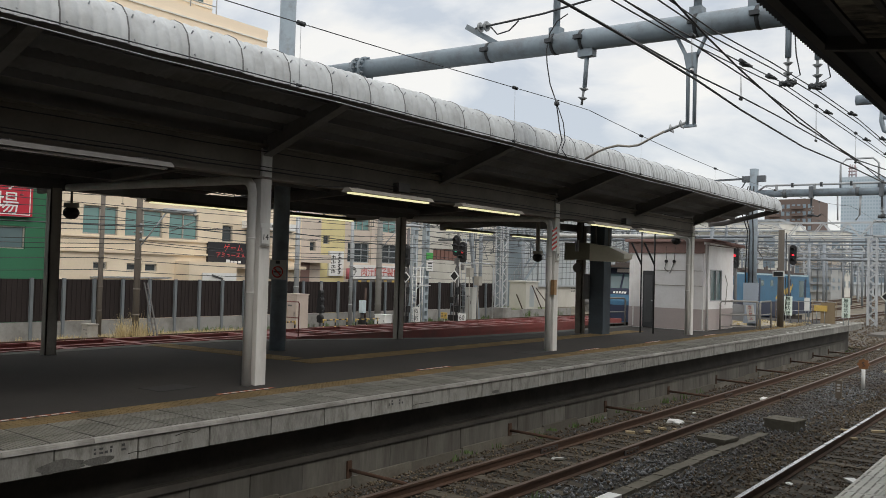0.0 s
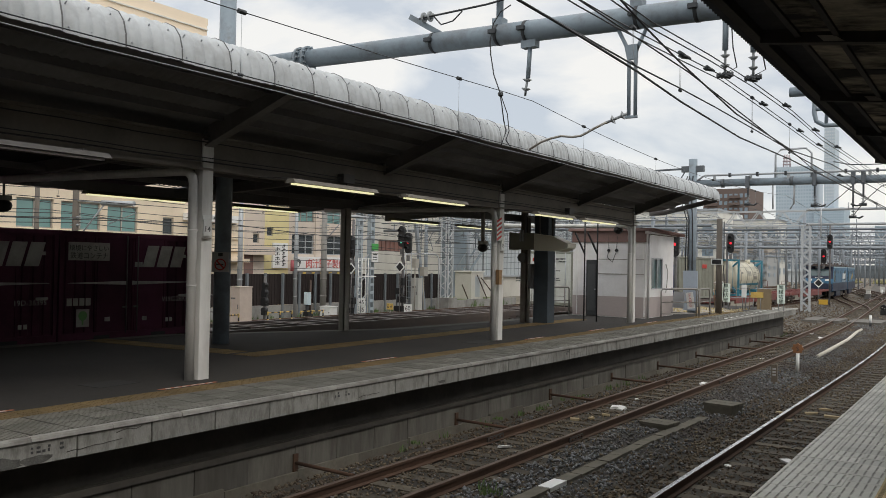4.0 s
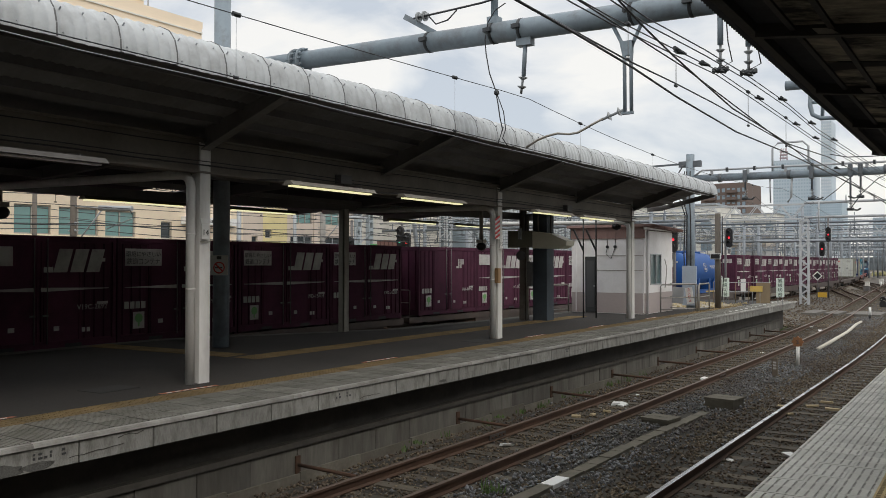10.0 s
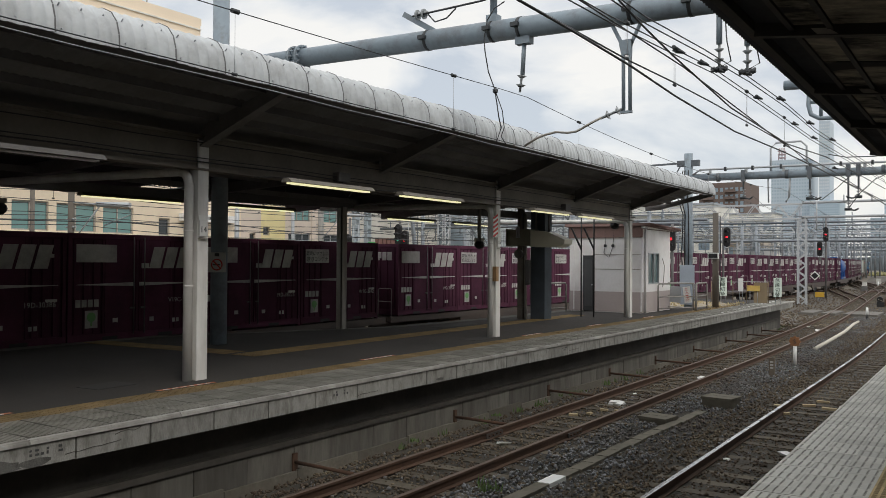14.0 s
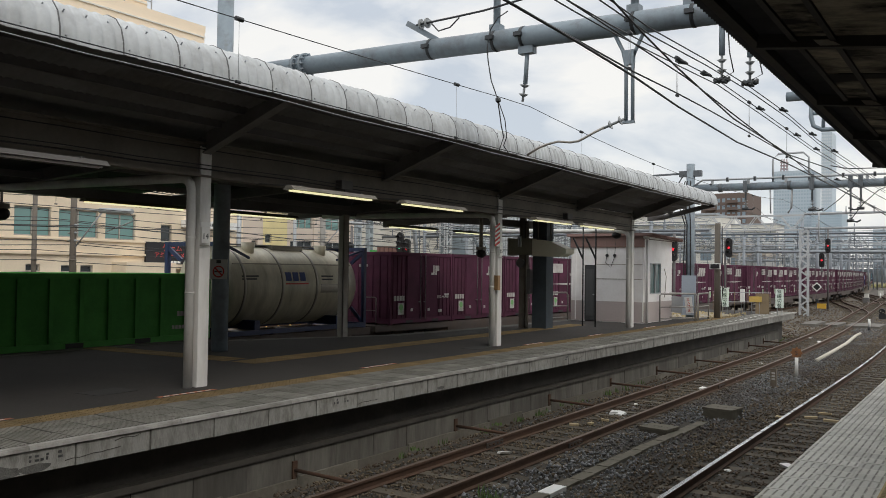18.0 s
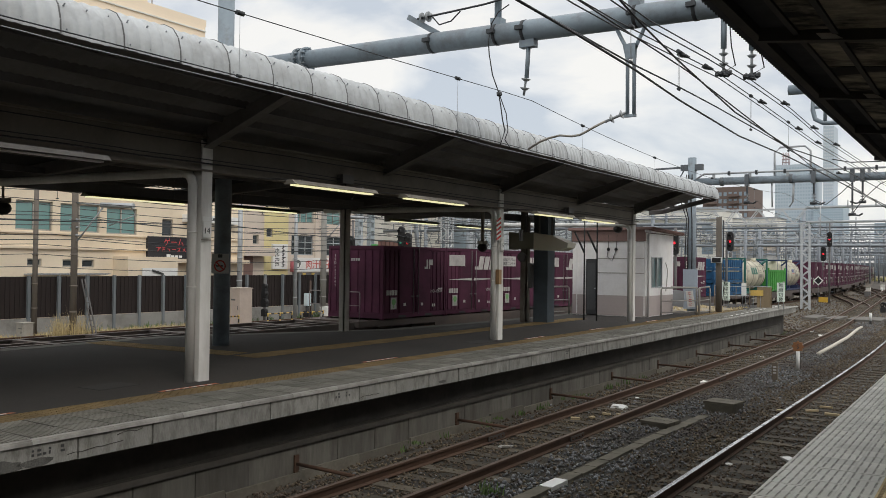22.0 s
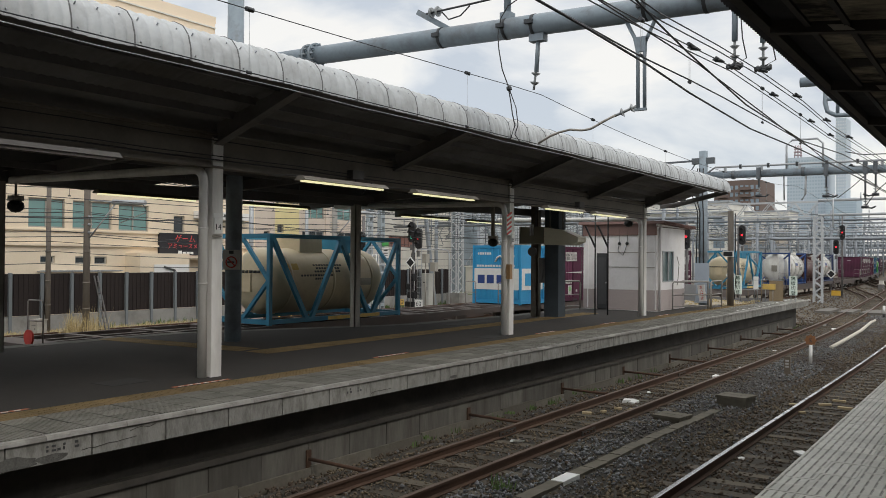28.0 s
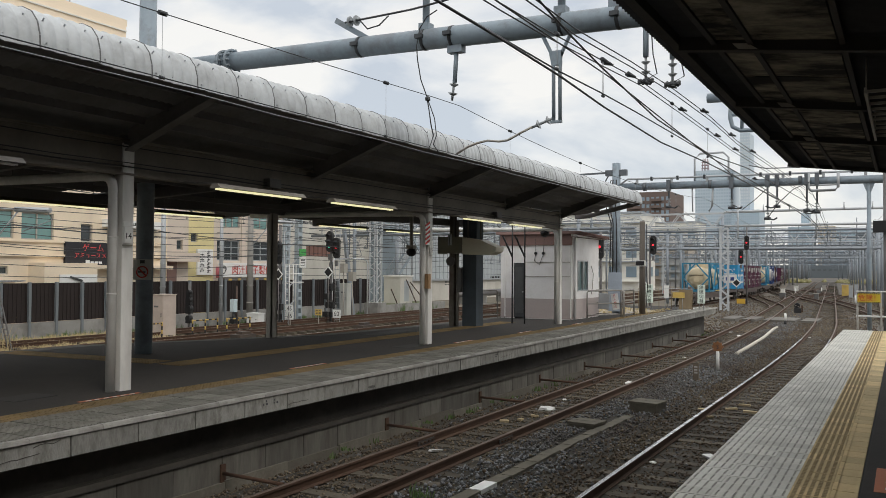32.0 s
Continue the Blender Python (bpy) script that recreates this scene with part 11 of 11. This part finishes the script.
def stone_material(name, cols):
    m = mat(name, cols[0], 0.9, var=0.25, scale=3, grain=60, bump=0.3)
    n, l = m.node_tree.nodes, m.node_tree.links
    geo, ramp = n.new("ShaderNodeNewGeometry"), n.new("ShaderNodeValToRGB")
    l.new(geo.outputs["Random Per Island"], ramp.inputs[0])
    els = ramp.color_ramp.elements
    for i, col in enumerate(cols):
        el = els[i] if i < 2 else els.new(0.5)
        el.position, el.color = i / (len(cols) - 1), (*col, 1)
    big = [q for q in n if q.type == "TEX_NOISE"][0]
    mr, mx = n.new("ShaderNodeMapRange"), n.new("ShaderNodeMix")
    patch = n.new("ShaderNodeTexNoise")
    patch.inputs["Scale"].default_value, patch.inputs["Detail"].default_value = 0.35, 4
    l.new(big.inputs[0].links[0].from_socket, patch.inputs[0])
    l.new(patch.outputs[0], mr.inputs[0])
    mr.inputs[1].default_value, mr.inputs[2].default_value, mr.inputs[4].default_value = 0.44, 0.62, 0.75
    mx.data_type = "RGBA"
    l.new(mr.outputs[0], mx.inputs[0])
    l.new(ramp.outputs[0], mx.inputs[6])
    mx.inputs[7].default_value = (0.065, 0.045, 0.033, 1)
    l.new(mx.outputs[2], n["Principled BSDF"].inputs["Base Color"])
    return m


STONES_GREY = stone_material("stones_blue_grey", [(0.05, 0.052, 0.056), (0.25, 0.255, 0.265), (0.115, 0.115, 0.113)])
STONES_BROWN = stone_material("stones_brown", [(0.045, 0.032, 0.02), (0.20, 0.158, 0.105), (0.085, 0.062, 0.041)])
STONES_PALE = stone_material("stones_pale", [(0.11, 0.088, 0.066), (0.40, 0.37, 0.31), (0.20, 0.17, 0.13)])
rs = np.random.RandomState(3)


def scatter(n, y0, y1, x_fn, power=1.6):
    u = rs.uniform(0, 1, n) ** power
    ys = y0 + (y1 - y0) * u
    return [(x_fn(y, rs.uniform(0, 1)), y) for y in ys]


grey, brown = [], []
for x, y in scatter(78000, 4.5, 60, lambda y, u: -8.5 + u * 7.0 + bend(y)):
    xa, xb = x - line_a(y), x - line_b(y)
    on_sleeper = False
    for q, s0 in ((xa, 4.0), (xb, 3.0)):
        if abs(q) < 1.0 and abs(((y - s0 + 0.3) % 0.6) - 0.3) < 0.12:
            on_sleeper = True
    if on_sleeper and rs.uniform() < (0.5 if abs(xa) < 1.0 else 0.6):
        continue
    if min(abs(xa - 0.566), abs(xa + 0.566), abs(xb - 0.566), abs(xb + 0.566)) < 0.08:
        continue
    if y < 17.4 and abs(x + 5.22) < 0.17:
        continue
    between = xa > 0.75 and xb < -0.75
    z = -1.235 + (0.02 if between else 0.0) - (0.10 if x - bend(y) < -8.0 else 0)
    dirty = rs.uniform() < (0.15 if 0.75 < xa < 1.95 else 0.45 if 1.95 <= xa < 2.3 else 0.9)
    (brown if dirty else grey).append((x, y, z + rs.uniform(-0.015, 0.02)))
stones("ballast_stones", "blue-grey crushed ballast stones between the tracks", grey, STONES_GREY, 0.016, 0.042, 1)
stones("ballast_stones", "brown rust-stained ballast stones around the sleepers", brown, STONES_BROWN, 0.015, 0.04, 2)
throat = []
for x, y in scatter(16000, 44, 110, lambda y, u: -12.5 + u * 21 + bend(y), 1.5):
    throat.append((x, y, -1.25 + rs.uniform(-0.015, 0.02)))
stones("throat_stones", "brown and grey stones over the station throat", throat, STONES_BROWN, 0.035, 0.09, 6)
far = []
for x, y in scatter(22000, 10, 60, lambda y, u: -31 + u * 14.5, 1.2):
    far.append((x, y, -1.37 if abs(x - freight_x(y)) > 2.1 else -1.24))
stones("yard_stones", "pale and brown loose stones on the goods yard ground", far, STONES_PALE, 0.025, 0.065, 4)


# ---------------------------------------------------------------- dry grass and weeds
def blades(name, label, spots, m, seed):
    rs = np.random.RandomState(seed)
    V, F = [], []
    for x, y, z, hgt in spots:
        for _ in range(9):
            a, lean, w = rs.uniform(0, 6.28), rs.uniform(0.05, 0.45) * hgt, 0.008 + 0.006 * rs.uniform()
            bx, by = x + rs.normal(0, 0.05), y + rs.normal(0, 0.05)
            dx, dy = math.cos(a), math.sin(a)
            h2 = hgt * rs.uniform(0.6, 1.1)
            k = len(V)
            V += [(bx - dy * w, by + dx * w, z), (bx + dy * w, by - dx * w, z), (bx + dx * lean * 0.4 - dy * w * 0.7, by + dy * lean * 0.4 + dx * w * 0.7, z + h2 * 0.6),
                  (bx + dx * lean * 0.4 + dy * w * 0.7, by + dy * lean * 0.4 - dx * w * 0.7, z + h2 * 0.6), (bx + dx * lean, by + dy * lean, z + h2)]
            F += [(k, k + 1, k + 3, k + 2), (k + 2, k + 3, k + 4)]
    me = bpy.data.meshes.new(name)
    me.from_pydata(V, [], F)
    me.materials.append(m)
    return tagged(new(name, me), label, "grass", kind="stuff")


DRY = mat("dry_grass", (0.52, 0.42, 0.23), 0.9, var=0.25, scale=8, bump=0)
WEED = mat("green_weed", (0.10, 0.16, 0.05), 0.9, var=0.25, scale=8, bump=0)
rs2 = np.random.RandomState(8)
dry = [(rs2.uniform(-32.5, -20.4), rs2.uniform(10, 24), GZ - 0.02, rs2.uniform(0.12, 0.4)) for _ in range(1500)]
dry += [(rs2.uniform(-33.2, -26.0), rs2.uniform(17.5, 27.5), GZ - 0.02, rs2.uniform(0.10, 0.34)) for _ in range(3200)]
dry += [(rs2.normal(-29.6, 0.25), rs2.normal(18.9, 0.35), GZ, rs2.uniform(0.7, 1.4)) for _ in range(60)]
dry += [(rs2.uniform(-24.6, -20.6), rs2.uniform(24, 52), GZ - 0.02, rs2.uniform(0.06, 0.2)) for _ in range(260)]
dry += [(rs2.uniform(-12.5, -8.6), rs2.uniform(40.7, 44), GZ, rs2.uniform(0.1, 0.3)) for _ in range(8)]
dry += [(rs2.uniform(-13.2, -9.6), rs2.uniform(35.0, 40.2), 0.0, rs2.uniform(0.03, 0.10)) for _ in range(160)]
blades("dry_grass", "dry straw-coloured grass along the goods lines", dry, DRY, 9)
weed = [(rs2.normal(-5.72, 0.05), rs2.normal(9.85, 0.05), -1.25, rs2.uniform(0.10, 0.2)) for _ in range(8)]
weed += [(rs2.uniform(-8.5, -8.25), y, -1.27, rs2.uniform(0.06, 0.16)) for y in rs2.uniform(10.2, 24, 26)]
weed += [(rs2.uniform(-37, -32.6), rs2.uniform(53, 60), GZ + 0.1, rs2.uniform(0.3, 0.6)) for _ in range(220)]
weed += [(rs2.uniform(-33.8, -33.3), rs2.uniform(22, 52), GZ, rs2.uniform(0.15, 0.4)) for _ in range(160)]
weed += [(rs2.uniform(-9.0, -8.0), rs2.uniform(41, 46), GZ, rs2.uniform(0.1, 0.3)) for _ in range(14)]
blades("green_weeds", "small green weeds at walls and posts", weed, WEED, 10)
bm = B()
path_tube(bm, [(-31.0, 26.0, -1.3), (-30.2, 33.0, -1.28), (-30.6, 39.0, -1.28), (-31.2, 46.0, -1.3)], 0.06, 6)
solid("ground_cable", bm, STEEL_DARK, "dark cable lying along the goods yard", "cable")


def motions():
    """The train leaves along the freight line at a steady pace; every wagon and load follows the curve."""
    for ob, s in MOVING:
        rows = []
        t = 0.0
        for t in TIMES:
            y = SPEED * t - s
            x = freight_x(y)
            dx = (freight_x(y + 3) - freight_x(y - 3)) / 6
            rows.append((t, pose(x, y, DECK_Z, 0, 0, math.degrees(math.atan2(-dx, 1)))))
        walk(ob, rows)


TIMES = [i * 1.0 for i in range(33)]
motions()
